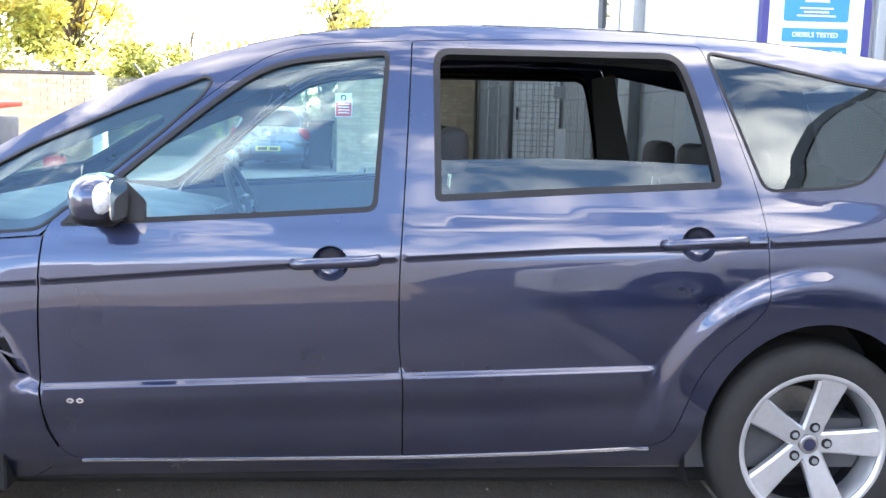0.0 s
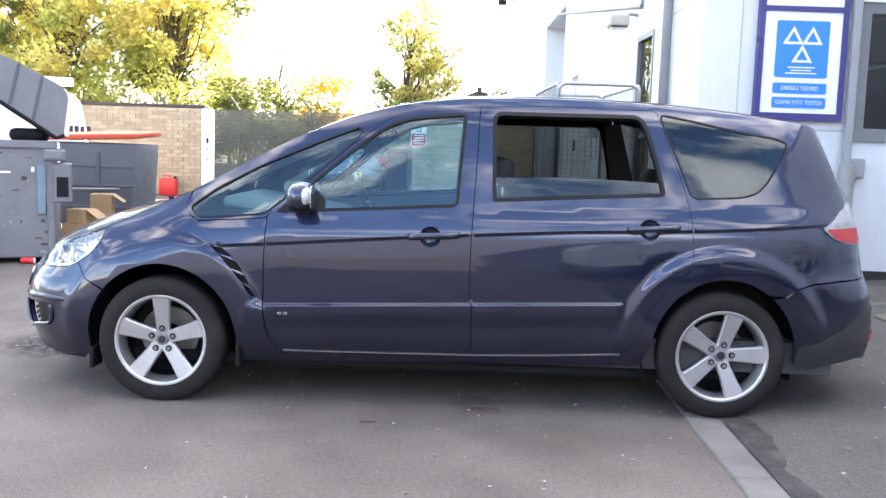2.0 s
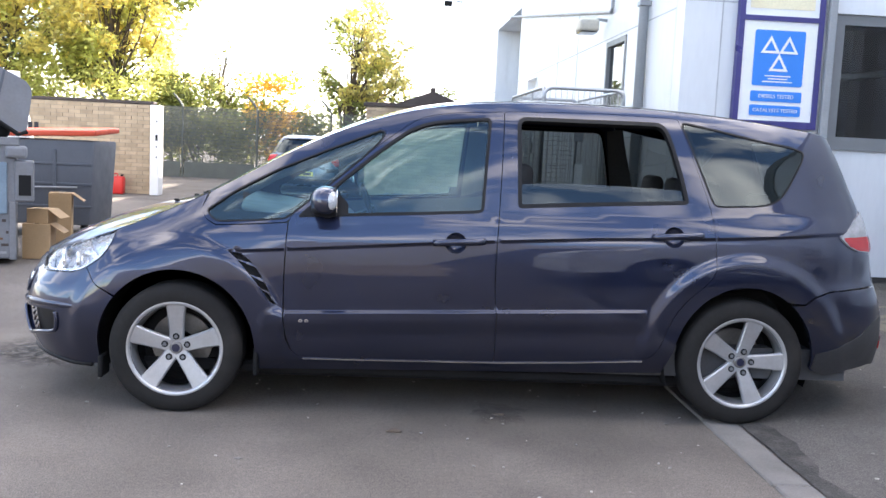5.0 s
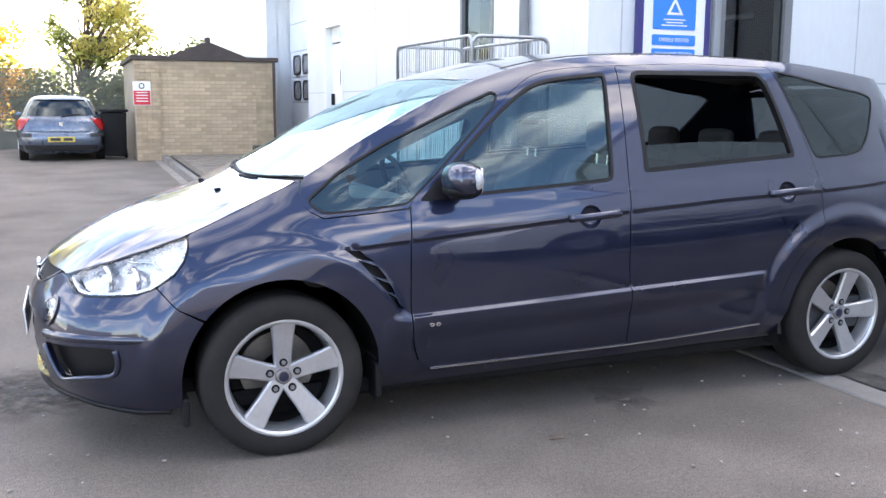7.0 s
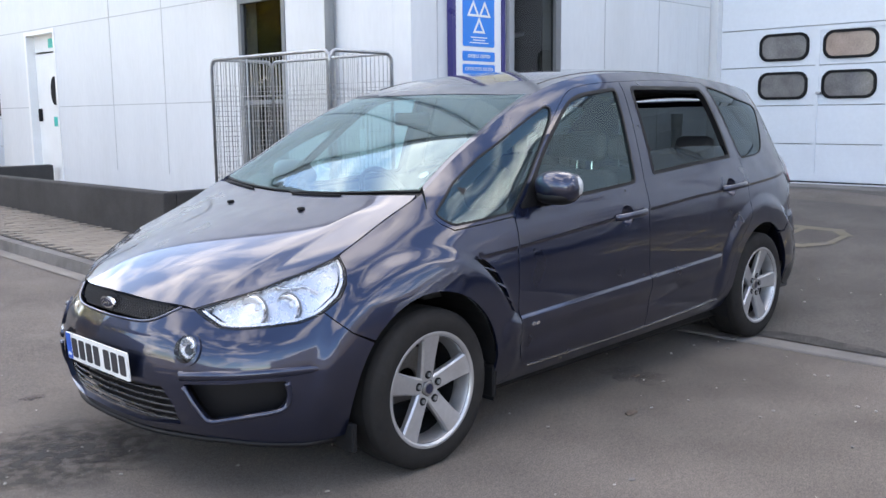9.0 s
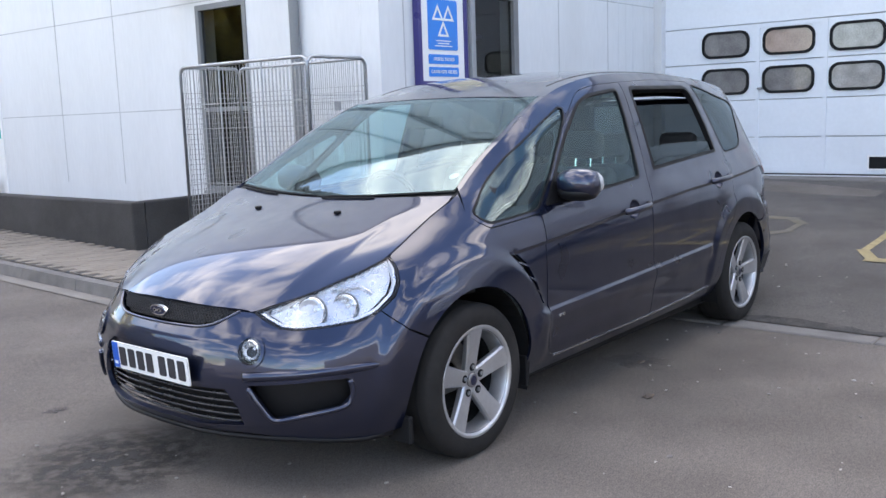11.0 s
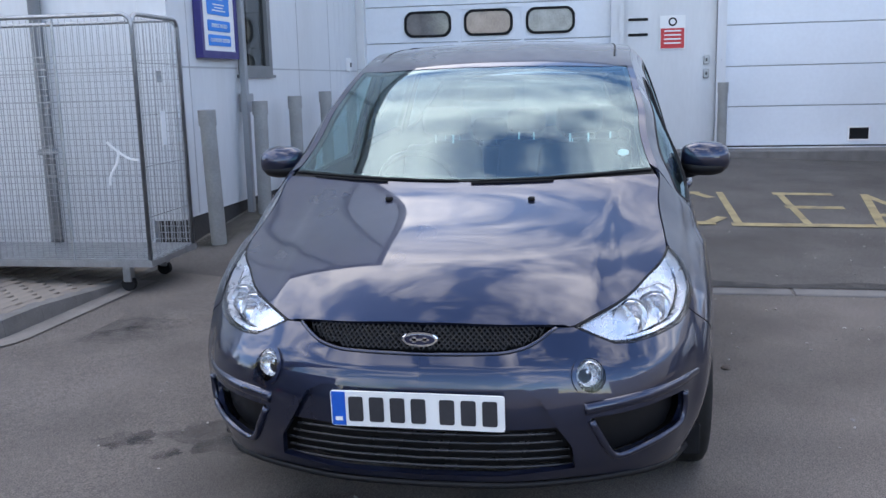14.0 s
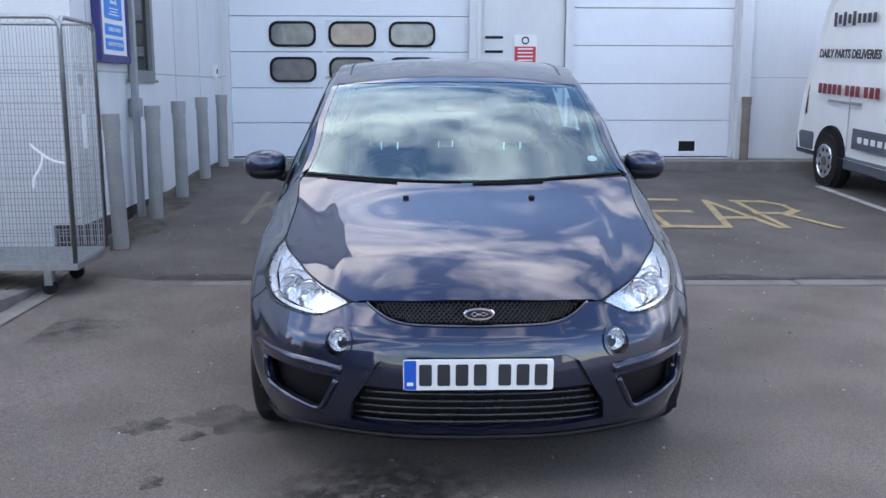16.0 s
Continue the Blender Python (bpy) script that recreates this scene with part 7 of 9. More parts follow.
for x0, x1, y0, y1 in ((-0.02, CW + 0.02, -0.02, -0.012), (-0.02, CW + 0.02, CL + 0.012, CL + 0.02), (-0.02, -0.012, -0.012, CL + 0.012), (CW + 0.012, CW + 0.02, -0.012, CL + 0.012)):
    part("deck_edge", box(x0, x1, y0, y1, CB - 0.04, CB + 0.004), M_GALV, deck)
for k in range(9):
    x = 0.04 + k * (CW - 0.08) / 8
    part("deck_slat", box(x - 0.025, x + 0.025, 0.0, CL, CB - 0.004, CB + 0.008), M_GALV, deck)
part("label_card", box(0.30, 0.37, -0.014, -0.008, 0.98, 1.22, bevel=0.002), M_WHITE, cage, "torn white paper label")
part("label_card", box(0.28, 0.36, -0.014, -0.008, 1.42, 1.50, bevel=0.002), M_GALV, cage)
for pts in ([(-0.014, 0.02, 0.90), (-0.020, 0.10, 0.92), (-0.016, 0.20, 0.99), (-0.018, 0.24, 1.03)], [(-0.014, 0.16, 0.97), (-0.020, 0.18, 0.88), (-0.016, 0.23, 0.80), (-0.018, 0.24, 0.73)]):
    bm = tube([tuple(v) for v in spline(pts, 5)], 0.010, 6)
    for v in bm.verts:
        v.co.x = -0.016 + (v.co.x + 0.016) * 0.3
    part("film_scrap", bm, M_WHITE, cage, "wisp of torn plastic film")
for x in (0.07, CW - 0.07):
    for y in (0.21, CL - 0.12):
        gz_ = foot_z(0.91 + x, 2.58 + y) - 0.05 if y > 0.4 else ground_z(0.9, 2.80) - 0.042
        c = part("castor", tube([(x - 0.020, y, gz_ + 0.05), (x + 0.020, y, gz_ + 0.05)], 0.05, 18), M_BLACK, cage, "black rubber castor")
        part("fork", box(x - 0.032, x + 0.032, y - 0.03, y + 0.03, gz_ + 0.065, CB - 0.04, bevel=0.006), M_GALV, c)

# ---- white panel van on the ramp ----
van = thing("panel_van", "white panel van with a dark bumper and delivery lettering", "van", (4.18, -6.0, 0.0))
van.rotation_euler = (0, radians(-2.6), 0)
vz = ramp_z(4.3, -5) - 0.02
prof = [(2.84, 0.42), (2.90, 0.62), (2.80, 1.15), (2.44, 2.22), (2.30, 2.40), (-1.0, 2.45), (-1.25, 2.36), (-1.95, 1.55), (-2.70, 1.15), (-2.80, 0.9), (-2.80, 0.38)]
bm = bmesh.new()
rows = []
for y, ins in ((-0.96, 0.05), (-1.0, 0.0), (1.0, 0.0), (0.96, 0.05)):
    rows.append([bm.verts.new((x - ins * (1 if x > 0 else -1), y * (1 - 0.075 * clamp((z - 1.2) / 1.2)), vz + z - (ins if z > 2 else 0))) for x, z in prof])
for p, q in zip(rows, rows[1:]):
    for k in range(len(prof)):
        bm.faces.new((p[k], p[(k + 1) % len(prof)], q[(k + 1) % len(prof)], q[k]))
bm.faces.new(rows[0][::-1])
bm.faces.new(rows[-1])
bmesh.ops.recalc_face_normals(bm, faces=bm.faces)
part("body", bm, M_WHITE, van, "white van body")
part("rear_bumper", box(2.45, 2.98, -0.97, 0.985, vz + 0.34, vz + 0.66, bevel=0.05, seg=2), M_BINBLUE, van, "dark grey plastic bumper", smooth=40)
part("sill", box(-1.4, 1.55, 0.93, 0.985, vz + 0.28, vz + 0.44, bevel=0.02), M_BINBLUE, van)
for x, nm in ((1.93, 0), (-1.85, 0)):
    for y in (0.925, -0.925):
        w = part("wheel", tube([(x, y - 0.1, vz + 0.335), (x, y + 0.1, vz + 0.335)], 0.335, 30), M_TYRE, van, "dusty black tyre", smooth=40)
        o = 0.105 if y > 0 else -0.105
        part("rim", tube([(x, y + o * 0.93, vz + 0.335), (x, y + o, vz + 0.335)], 0.21, 24), M_ALLOY, w, smooth=40)
        part("hub", tube([(x, y + o, vz + 0.335), (x, y + o * 1.12, vz + 0.335)], 0.065, 16), M_DISC, w)
        part("rim_edge", tube([(x + 0.205 * math.cos(a), y + o * 1.02, vz + 0.335 + 0.205 * math.sin(a)) for a in [2 * math.pi * k / 28 for k in range(28)]], 0.012, 6, closed=True), M_CHROME, w)
        # black discs on the solid rim draw the shade inside its slots
        for k in range(8):
            a = 2 * math.pi * (k + 0.5) / 8
            c0 = Vector((x + 0.145 * math.cos(a), y, vz + 0.335 + 0.145 * math.sin(a)))
            part("rim_slot", tube([c0 + Vector((0, o * 0.98, 0)), c0 + Vector((0, o * 1.012, 0))], 0.026, 10), M_BLACK, w)
    # filled black disc for the shaded arch; the body has no opening here
    part("wheel_arch", tube([(x, 0.90, vz + 0.36), (x, 0.992, vz + 0.36)], 0.42, 30), M_BLACK, van)
side_y = lambda z: 1.0 * (1 - 0.075 * clamp((z - 1.2) / 1.2)) + 0.003
tilt = math.degrees(math.atan(0.075 / 1.2))
lettering("DAILY PARTS DELIVERIES", 0.145, M_TEXT, van, pose(1.66, side_y(1.66) + 0.006, vz + 1.66, 90 + tilt, 0, 180), name="lettering", bold=0.005, slant=0.22)
M_REDTXT = surface("red_lettering", (0.20, 0.015, 0.02), 0.5)
for x0, x1, z, h, mat, nm in (*[(2.18 - 0.125 * k, 2.11 - 0.125 * k, 2.08, 0.17 if k in (0, 2, 4) else 0.11, M_TEXT, "brand_bar") for k in range(9)], (2.02, 1.15, 1.085, 0.035, M_GREYPIPE, "text_bar"), *[(2.34 - 0.135 * k - 0.07 * (k > 4) - 0.07 * (k > 7), 2.25 - 0.135 * k - 0.07 * (k > 4) - 0.07 * (k > 7), 1.23, 0.125, M_REDTXT, "number_bar") for k in range(11)], (0.55, -1.0, 0.98, 0.10, M_GREYPIPE, "text_bar")):
    yy = side_y(z)
    part(nm, box(x1, x0, yy, yy + 0.006, vz + z - h / 2, vz + z + h / 2), mat, van)
part("dark_band", box(-1.4, 1.30, 1.002, 1.008, vz + 0.56, vz + 0.80), M_BINBLUE, van)
for k in range(9):
    part("text_bar", box(1.05 - 0.16 * k, 1.15 - 0.16 * k, 1.009, 1.013, vz + 0.64, vz + 0.71), M_WHITE, van)
for x in (1.45, -0.2):
    part("panel_seam", box(x - 0.006, x + 0.006, 0.99, 1.003, vz + 0.5, vz + 1.2), M_JOINT, van)
part("tail_lamp", box(2.70, 2.86, 0.88, 0.96, vz + 0.85, vz + 1.3, bevel=0.02), M_LAMPRED, van)

# ---- brick shed with a low gable ----
SG = 0.26
shed = thing("brick_shed", "small buff-brick shed with a dark felt gable roof", "shed", (0.46, 14.6, 0.25))
shed.scale = (0.92, 0.92, 0.95)
part("mortar_core", box(-1.49, 1.49, 0.012, 3.9, -0.1, 2.06), M_MORTAR, shed)
part("roof", box(-1.56, 1.56, -0.06, 4.0, 2.06, 2.15, bevel=0.01), M_COPING, shed)
part("gable", prism([(-0.78, 2.15), (0.86, 2.15), (0.04, 2.46)], 4.0, lambda a, b, d: (a, d - 0.05, b)), M_COPING, shed)
part("finial", box(-0.02, 0.10, -0.06, 0.06, 2.44, 2.54, bevel=0.02), M_COPING, shed)
wsign = warning_sign((-0.79, 14.555, 1.56), lambda a, z, d: (a, -d, z), 0.33, 0.46, "red and white warning notice on buff brick")
part("drain_pipe", tube([(1.45, -0.05, 0), (1.45, -0.05, 2.05)], 0.03, 8), M_COPING, shed)

# ---- parked blue hatchback ----
hatch = thing("hatchback_car", "metallic blue hatchback parked with its tail towards the yard", "car", (-2.28, 14.8, 0.255))
hatch.scale = (0.90, 0.94, 0.86)
M_PALE = surface("mid_blue_paint", (0.105, 0.132, 0.175), 0.3, metal=0.5, vary=0.04, coat=1.0)
M_HATCHTRIM = surface("hatch_trim", (0.022, 0.023, 0.026), 0.5, vary=0.1)
# height, tail, nose, half width
HATCH = [(0.17, 0.12, 3.95, 0.74), (0.26, 0.0, 4.10, 0.82), (0.40, -0.05, 4.16, 0.860), (0.58, -0.06, 4.16, 0.872), (0.63, -0.03, 4.14, 0.875), (0.66, 0.02, 4.13, 0.875), (0.80, 0.04, 4.02, 0.872), (0.90, 0.08, 3.80, 0.855), (0.97, 0.13, 3.25, 0.815), (1.02, 0.17, 3.05, 0.785), (1.20, 0.31, 2.72, 0.715), (1.34, 0.44, 2.35, 0.645), (1.41, 0.52, 2.1, 0.595), (1.455, 0.66, 1.9, 0.51), (1.475, 0.95, 1.6, 0.34)]


def hatch_at(z):
    zs = [h[0] for h in HATCH]
    return [float(np.interp(z, zs, [h[k] for h in HATCH])) for k in (1, 2, 3)]


def hatch_rear(f, z, out=0.0):
    """A place on the rounded tail of the hatchback: f runs across it from -1 to 1."""
    y0, y1, w = hatch_at(z)
    bow = 0.42 * (1 - (1 - abs(f) ** 3.4) ** (1 / 3.4))
    return Vector((w * f + out * f ** 3, y0 + bow - out * (1 - 0.6 * abs(f) ** 3), z))


def hatch_side(s, y, z, out=0.0):
    return Vector((s * (hatch_at(z)[2] + out), y, z))


def patch(place, us, zs, out=0.008):
    """A thin raised panel on a curved surface, closed round its edge; us gives the left and right end at each height."""
    bm = bmesh.new()
    n = 12
    rows = [[bm.verts.new(place(u0 + (u1 - u0) * k / n, z, out)) for k in range(n + 1)] for (u0, u1), z in zip(us, zs)]
    for p, q in zip(rows, rows[1:]):
        for k in range(n):
            bm.faces.new((p[k], p[k + 1], q[k + 1], q[k]))
    rim = [e for e in bm.edges if e.is_boundary]
    grown = bmesh.ops.extrude_edge_only(bm, edges=rim)["geom"]
    sink = {}
    for (u0, u1), z in zip(us, zs):
        for k in range(n + 1):
            u = u0 + (u1 - u0) * k / n
            sink[tuple(round(c, 4) for c in place(u, z, out))] = place(u, z, -0.006)
    for v in grown:
        if isinstance(v, bmesh.types.BMVert):
            v.co = sink[tuple(round(c, 4) for c in v.co)]
    bmesh.ops.recalc_face_normals(bm, faces=bm.faces)
    return bm


bm = bmesh.new()
rows = []
for z, y0, y1, w in HATCH:
    ring = [hatch_rear(-1 + k / 10, z) for k in range(21)]
    for k in range(21):
        f = 1 - k / 10
        ring.append(Vector((w * f, y1 - min(0.55, (y1 - y0) * 0.4) * (1 - (1 - abs(f) ** 2.6) ** (1 / 2.6)), z)))
    rows.append([bm.verts.new(v) for v in ring])
for p, q in zip(rows, rows[1:]):
    for k in range(42):
        bm.faces.new((p[k], p[(k + 1) % 42], q[(k + 1) % 42], q[k]))
bm.faces.new(rows[0][::-1])
bm.faces.new(rows[-1])
bmesh.ops.recalc_face_normals(bm, faces=bm.faces)
part("body", bm, M_PALE, hatch, smooth=50)
zs = [1.005 + 0.355 * k / 10 for k in range(11)]
ends = [0.86 - 0.05 * k / 10 - 0.10 * (k < 1) - 0.10 * (k > 9) for k in range(11)]
part("rear_window", patch(hatch_rear, [(-e, e) for e in ends], zs, 0.006), M_TINT, hatch, "dark rear window", smooth=40)
part("rear_wiper", tube([hatch_rear(0.02, 1.0, 0.02), hatch_rear(0.30, 1.04, 0.02), hatch_rear(0.52, 1.055, 0.02)], 0.012, 6), M_HATCHTRIM, hatch)
part("roof_spoiler", patch(hatch_rear, [(-0.84, 0.84), (-0.86, 0.86), (-0.84, 0.84)], [1.375, 1.405, 1.425], 0.045), M_PALE, hatch, "spoiler lip over the rear window", smooth=50)
part("bumper_trim", patch(hatch_rear, [(-0.995, 0.995)] * 4, [0.23, 0.28, 0.33, 0.37], 0.012), M_HATCHTRIM, hatch, "dark lower bumper trim", smooth=40)
part("tailgate_seam", patch(hatch_rear, [(-0.80, 0.80)] * 2, [0.668, 0.680], 0.003), M_HATCHTRIM, hatch)
for s in (-1, 1):
    hs = [0.70 + 0.26 * k / 6 for k in range(7)]
    lens = [(0.985 - 0.02 * (k in (0, 6)), 0.90 - 0.035 * k + 0.03 * (k > 4)) for k in range(7)]
    part("tail_lamp", patch(hatch_rear, [(s * a, s * b) for a, b in lens], hs, 0.016), M_LAMPRED, hatch, "red wrap-round tail lamp", smooth=50)
    part("bumper_strip", patch(hatch_rear, [(s * 0.99, s * 0.66)] * 3, [0.55, 0.60, 0.635], 0.014), M_HATCHTRIM, hatch, "black rubbing strip", smooth=40)
    part("side_glass", patch(lambda y, z, out: hatch_side(s, y, z, out), [(0.80, 2.75), (0.86, 2.55), (0.95, 2.2), (1.05, 1.95)], [1.03, 1.14, 1.28, 1.36], 0.005), M_TINT, hatch, "dark side windows", smooth=40)
    for y in (0.75, 3.35):
        w = part("wheel", tube([(s * 0.69, y, 0.30), (s * 0.86, y, 0.30)], 0.305, 26), M_TYRE, hatch, smooth=40)
        part("rim", tube([(s * 0.855, y, 0.30), (s * 0.885, y, 0.30)], 0.20, 20), M_ALLOY, w)
    part("door_mirror", box(s * 0.91 - 0.07, s * 0.91 + 0.07, 2.35, 2.45, 0.96, 1.08, bevel=0.03, seg=2), M_PALE, hatch, smooth=40)
pl = part("number_plate", box(-0.27, 0.27, -0.080, -0.058, 0.44, 0.555, bevel=0.004), surface("plate_yellow", (0.62, 0.47, 0.08), 0.4), hatch, "yellow number plate")
part("dark_bar", box(-0.22, -0.02, -0.084, -0.08, 0.465, 0.53), M_TEXT, pl)
part("dark_bar", box(0.04, 0.22, -0.084, -0.08, 0.465, 0.53), M_TEXT, pl)
part("badge", tube([(0, 0.07, 0.83), (0, 0.035, 0.83)], 0.045, 16), M_CHROME, hatch)

# ---- dark wheeled bin beside the shed ----
dark_bin = thing("wheelie_bin", "black plastic wheeled bin beside the brick shed", "bin", (-1.30, 15.35, 0.27))
bm = box(-0.24, 0.24, -0.27, 0.27, 0.06, 0.92, bevel=0.03, seg=2)
for v in bm.verts:
    v.co.x *= 0.84 + 0.17 * v.co.z
    v.co.y *= 0.84 + 0.17 * v.co.z
part("tub", bm, M_BLACK, dark_bin, smooth=40)
part("lid", box(-0.27, 0.27, -0.31, 0.30, 0.925, 0.985, bevel=0.02, seg=2), M_BLACK, dark_bin, "closed black lid", smooth=40)
part("grab_rail", tube([(-0.2, 0.31, 0.93), (0.2, 0.31, 0.93)], 0.015, 8), M_BLACK, dark_bin)
for x in (-0.22, 0.22):
    part("wheel", tube([(x - 0.025, 0.22, 0.10), (x + 0.025, 0.22, 0.10)], 0.10, 16), M_BLACK, dark_bin)

# ---- bins and rubbish ----
skip = thing("waste_container", "dented grey steel waste container with its ribbed lid raised", "waste container", (-4.0, 3.75, 0.03), turn=21)
part("body", box(-2.5, 0.0, 0.0, 1.25, 0.06, 1.22, bevel=0.015), M_BINGREY, skip, "scratched grey steel body")
top_line = [(0.14, 1.66), (0.13, 1.72), (0.09, 1.78), (-0.06, 1.86), (-0.26, 1.97), (-0.47, 2.07), (-1.2, 2.36), (-2.3, 2.68)]
low_line = [(-2.3, 2.44), (-1.2, 1.98), (-0.47, 1.62), (0.0, 1.30), (0.09, 1.29)]
lid = part("lid", prism(top_line + low_line, 1.3, lambda a, b, d: (a, d - 0.03, b)), M_BINGREY, skip, "ribbed grey lid", smooth=30)
for k in range(6):
    x0 = -0.10 - 0.21 * k
    z0, z1 = (float(np.interp(x0 - q, [p[0] for p in line], [p[1] for p in line])) for q, line in ((0.10, low_line), (0.0, top_line[::-1])))
    part("lid_rib", prism([(x0 - 0.105, z0), (x0 - 0.08, z0), (x0 + 0.012, z1 - 0.01), (x0 - 0.012, z1 - 0.01)], 0.014, lambda a, b, d: (a, -0.03 - d, b)), M_BINBLUE, lid)
edge = [(-2.3, 2.42), (-1.2, 1.96), (-0.47, 1.60), (0.02, 1.27), (0.10, 1.30)]
part("lid_edge", tube([(a, -0.035, b) for a, b in edge], 0.022, 8), M_BLACK, lid, "black rubber lid edge", smooth=True)
# the body is closed; a black sheet on it draws the shaded opening
part("cavity_lining", box(-2.4, -0.08, 0.06, 1.2, 1.222, 1.228), M_BLACK, skip, "black sheet drawing the shaded open top")
part("waste_sack", box(-0.42, -0.06, 0.05, 0.5, 1.225, 1.36, bevel=0.06, seg=3), M_BLACK, skip, "black sack poking out under the lid", smooth=True)
part("rim_bar", box(-2.52, 0.03, -0.03, 0.03, 1.16, 1.24, bevel=0.01), M_BINGREY, skip)
part("trunnion_box", box(-0.02, 0.16, -0.02, 0.20, 0.62, 1.02, bevel=0.015), M_BINGREY, skip)
# solid black block in place of a hole, its shade put in as colour
part("trunnion_hole", box(0.02, 0.13, -0.03, 0.0, 0.68, 0.88), M_BLACK, skip)
part("lifting_lug", box(-0.10, 0.10, -0.06, 0.16, 1.04, 1.16, bevel=0.03, seg=2), M_BINGREY, skip)
part("blue_strip", box(-0.16, -0.08, -0.03, -0.005, 0.50, 1.0, bevel=0.01), surface("faded_blue_paint", (0.16, 0.22, 0.28), 0.6), skip)
part("corner_post", box(-0.07, 0.0, -0.02, 0.05, 0.05, 0.62, bevel=0.01), M_BINGREY, skip)
part("side_pocket", box(-0.75, -0.55, -0.06, 0.0, 0.05, 0.38, bevel=0.01), M_BINGREY, skip)
for x, z, w, h in ((-0.45, 0.92, 0.10, 0.02), (-0.28, 0.86, 0.05, 0.04), (-0.62, 0.95, 0.06, 0.015), (-0.36, 0.74, 0.07, 0.012), (-0.20, 0.95, 0.03, 0.05)):
    part("paint_chip", box(x - w / 2, x + w / 2, -0.003, 0.004, z - h / 2, z + h / 2), M_WHITE if z > 0.9 else M_COPING, skip)
chips = random.Random(17)
for k in range(26):
    x, z, w, h = chips.uniform(-1.1, -0.02), chips.uniform(0.1, 1.15), chips.uniform(0.01, 0.09), chips.uniform(0.006, 0.03)
    part("paint_chip", box(x - w / 2, x + w / 2, -0.0025 - 0.0001 * k, 0.004, z - h / 2, z + h / 2), (M_COPING, M_GREYPIPE, M_RUST)[k % 3], skip)
redbin = thing("wheeled_bin", "dark grey four-wheeled bin with a red lid", "bin", (-4.54, 5.9, 0.09))
bm = box(-0.60, 0.60, 0.0, 0.9, 0.14, 1.16, bevel=0.03, seg=2)
for v in bm.verts:
    v.co.x *= 0.90 + 0.10 * v.co.z
part("body", bm, M_BINBLUE, redbin, smooth=40)
for z in (0.35, 0.62, 0.86):
    part("rib", box(-0.585, 0.585, -0.014, 0.0, z, z + 0.03, bevel=0.005), M_BINBLUE, redbin)
for x in (-0.35, 0.12):
    part("side_rib", box(x, x + 0.04, -0.02, 0.0, 0.55, 1.05, bevel=0.005), M_BINBLUE, redbin)
part("grab_bar", tube([(-0.4, -0.05, 0.58), (0.42, -0.05, 0.60)], 0.012, 8), M_GALV, redbin)
bm = box(-0.63, 0.63, -0.06, 0.95, 1.17, 1.24, bevel=0.02, seg=2)
for v in bm.verts:
    v.co.z += 0.05 * (v.co.x > 0) + 0.05 * clamp(v.co.y)
part("lid", bm, M_BINRED, redbin, "red plastic lid", smooth=40)
for x in (-0.45, 0.45):
    for y in (0.12, 0.78):
        part("castor", tube([(x - 0.025, y, 0.08), (x + 0.025, y, 0.08)], 0.08, 14), M_BLACK, redbin)
for x, y, z, w, d, h, t in ((-3.97, 4.25, 0.045, 0.27, 0.26, 0.36, 8), (-3.95, 4.28, 0.405, 0.22, 0.22, 0.15, -6), (-4.08, 5.2, 0.065, 0.24, 0.26, 0.60, 14)):
    cb = thing("cardboard_box", "opened brown cardboard box beside the bins", "box", (x, y, z), turn=t, group="cardboard boxes")
    part("carton", box(-w / 2, w / 2, -d / 2, d / 2, 0, h, bevel=0.004), M_CARD, cb)
    fl = part("flap", box(0, 0.16, -d / 2, d / 2, -0.003, 0.003), M_CARD, cb, at=(w / 2, 0, h))
    fl.rotation_euler = (0, radians(35), 0)
    part("tape", box(-0.03, 0.03, -d / 2 - 0.002, d / 2 + 0.002, h, h + 0.002), surface("parcel_tape", (0.3, 0.2, 0.1), 0.3) if "parcel_tape" not in bpy.data.materials else bpy.data.materials["parcel_tape"], cb)
can_ = thing("drink_can", "crushed red and white drink can on the asphalt", "can", (-4.22, 3.62, 0.033))
part("can_body", tube([(-0.07, 0, 0.033), (0.05, 0.02, 0.033)], 0.032, 14), M_CANRED, can_, smooth=40)
part("can_end", tube([(0.05, 0.02, 0.033), (0.058, 0.021, 0.033)], 0.030, 14), M_WHITE, can_)
fuel = thing("jerry_can", "red plastic jerry can against the brick wall", "jerry can", (-5.62, 12.55, 0.212))
part("tank", box(-0.17, 0.17, -0.10, 0.10, 0, 0.34, bevel=0.035, seg=3), M_CANRED, fuel, smooth=40)
part("grip", tube([(-0.09, 0, 0.33), (-0.08, 0, 0.39), (0.04, 0, 0.39), (0.05, 0, 0.33)], 0.014, 8), M_CANRED, fuel)
part("spout", tube([(0.12, 0, 0.33), (0.13, 0, 0.38)], 0.025, 10), M_BLACK, fuel)

# ---- brick wall, meter post, white van behind the bins ----
bw = thing("wall_brick", "buff-brick boundary wall with a dark coping", "wall", (-5.0, 12.8, 0.21), kind="structure")
part("mortar_core", box(-9.0, 0.0, 0.012, 0.22, -0.1, 1.74), M_MORTAR, bw)
part("coping", box(-9.03, 0.03, -0.03, 0.26, 1.74, 1.80, bevel=0.01), M_COPING, bw)
part("pier", box(-2.72, -2.68, -0.03, 0.0, 0, 1.74), M_MORTAR, bw)
cab = thing("meter_cabinet", "tall white metal cabinet at the end of a brick wall", "cabinet", (-4.88, 12.62, 0.212), turn=-2)
part("case", box(-0.085, 0.085, -0.1, 0.2, 0, 1.72, bevel=0.01), M_WHITE, cab)
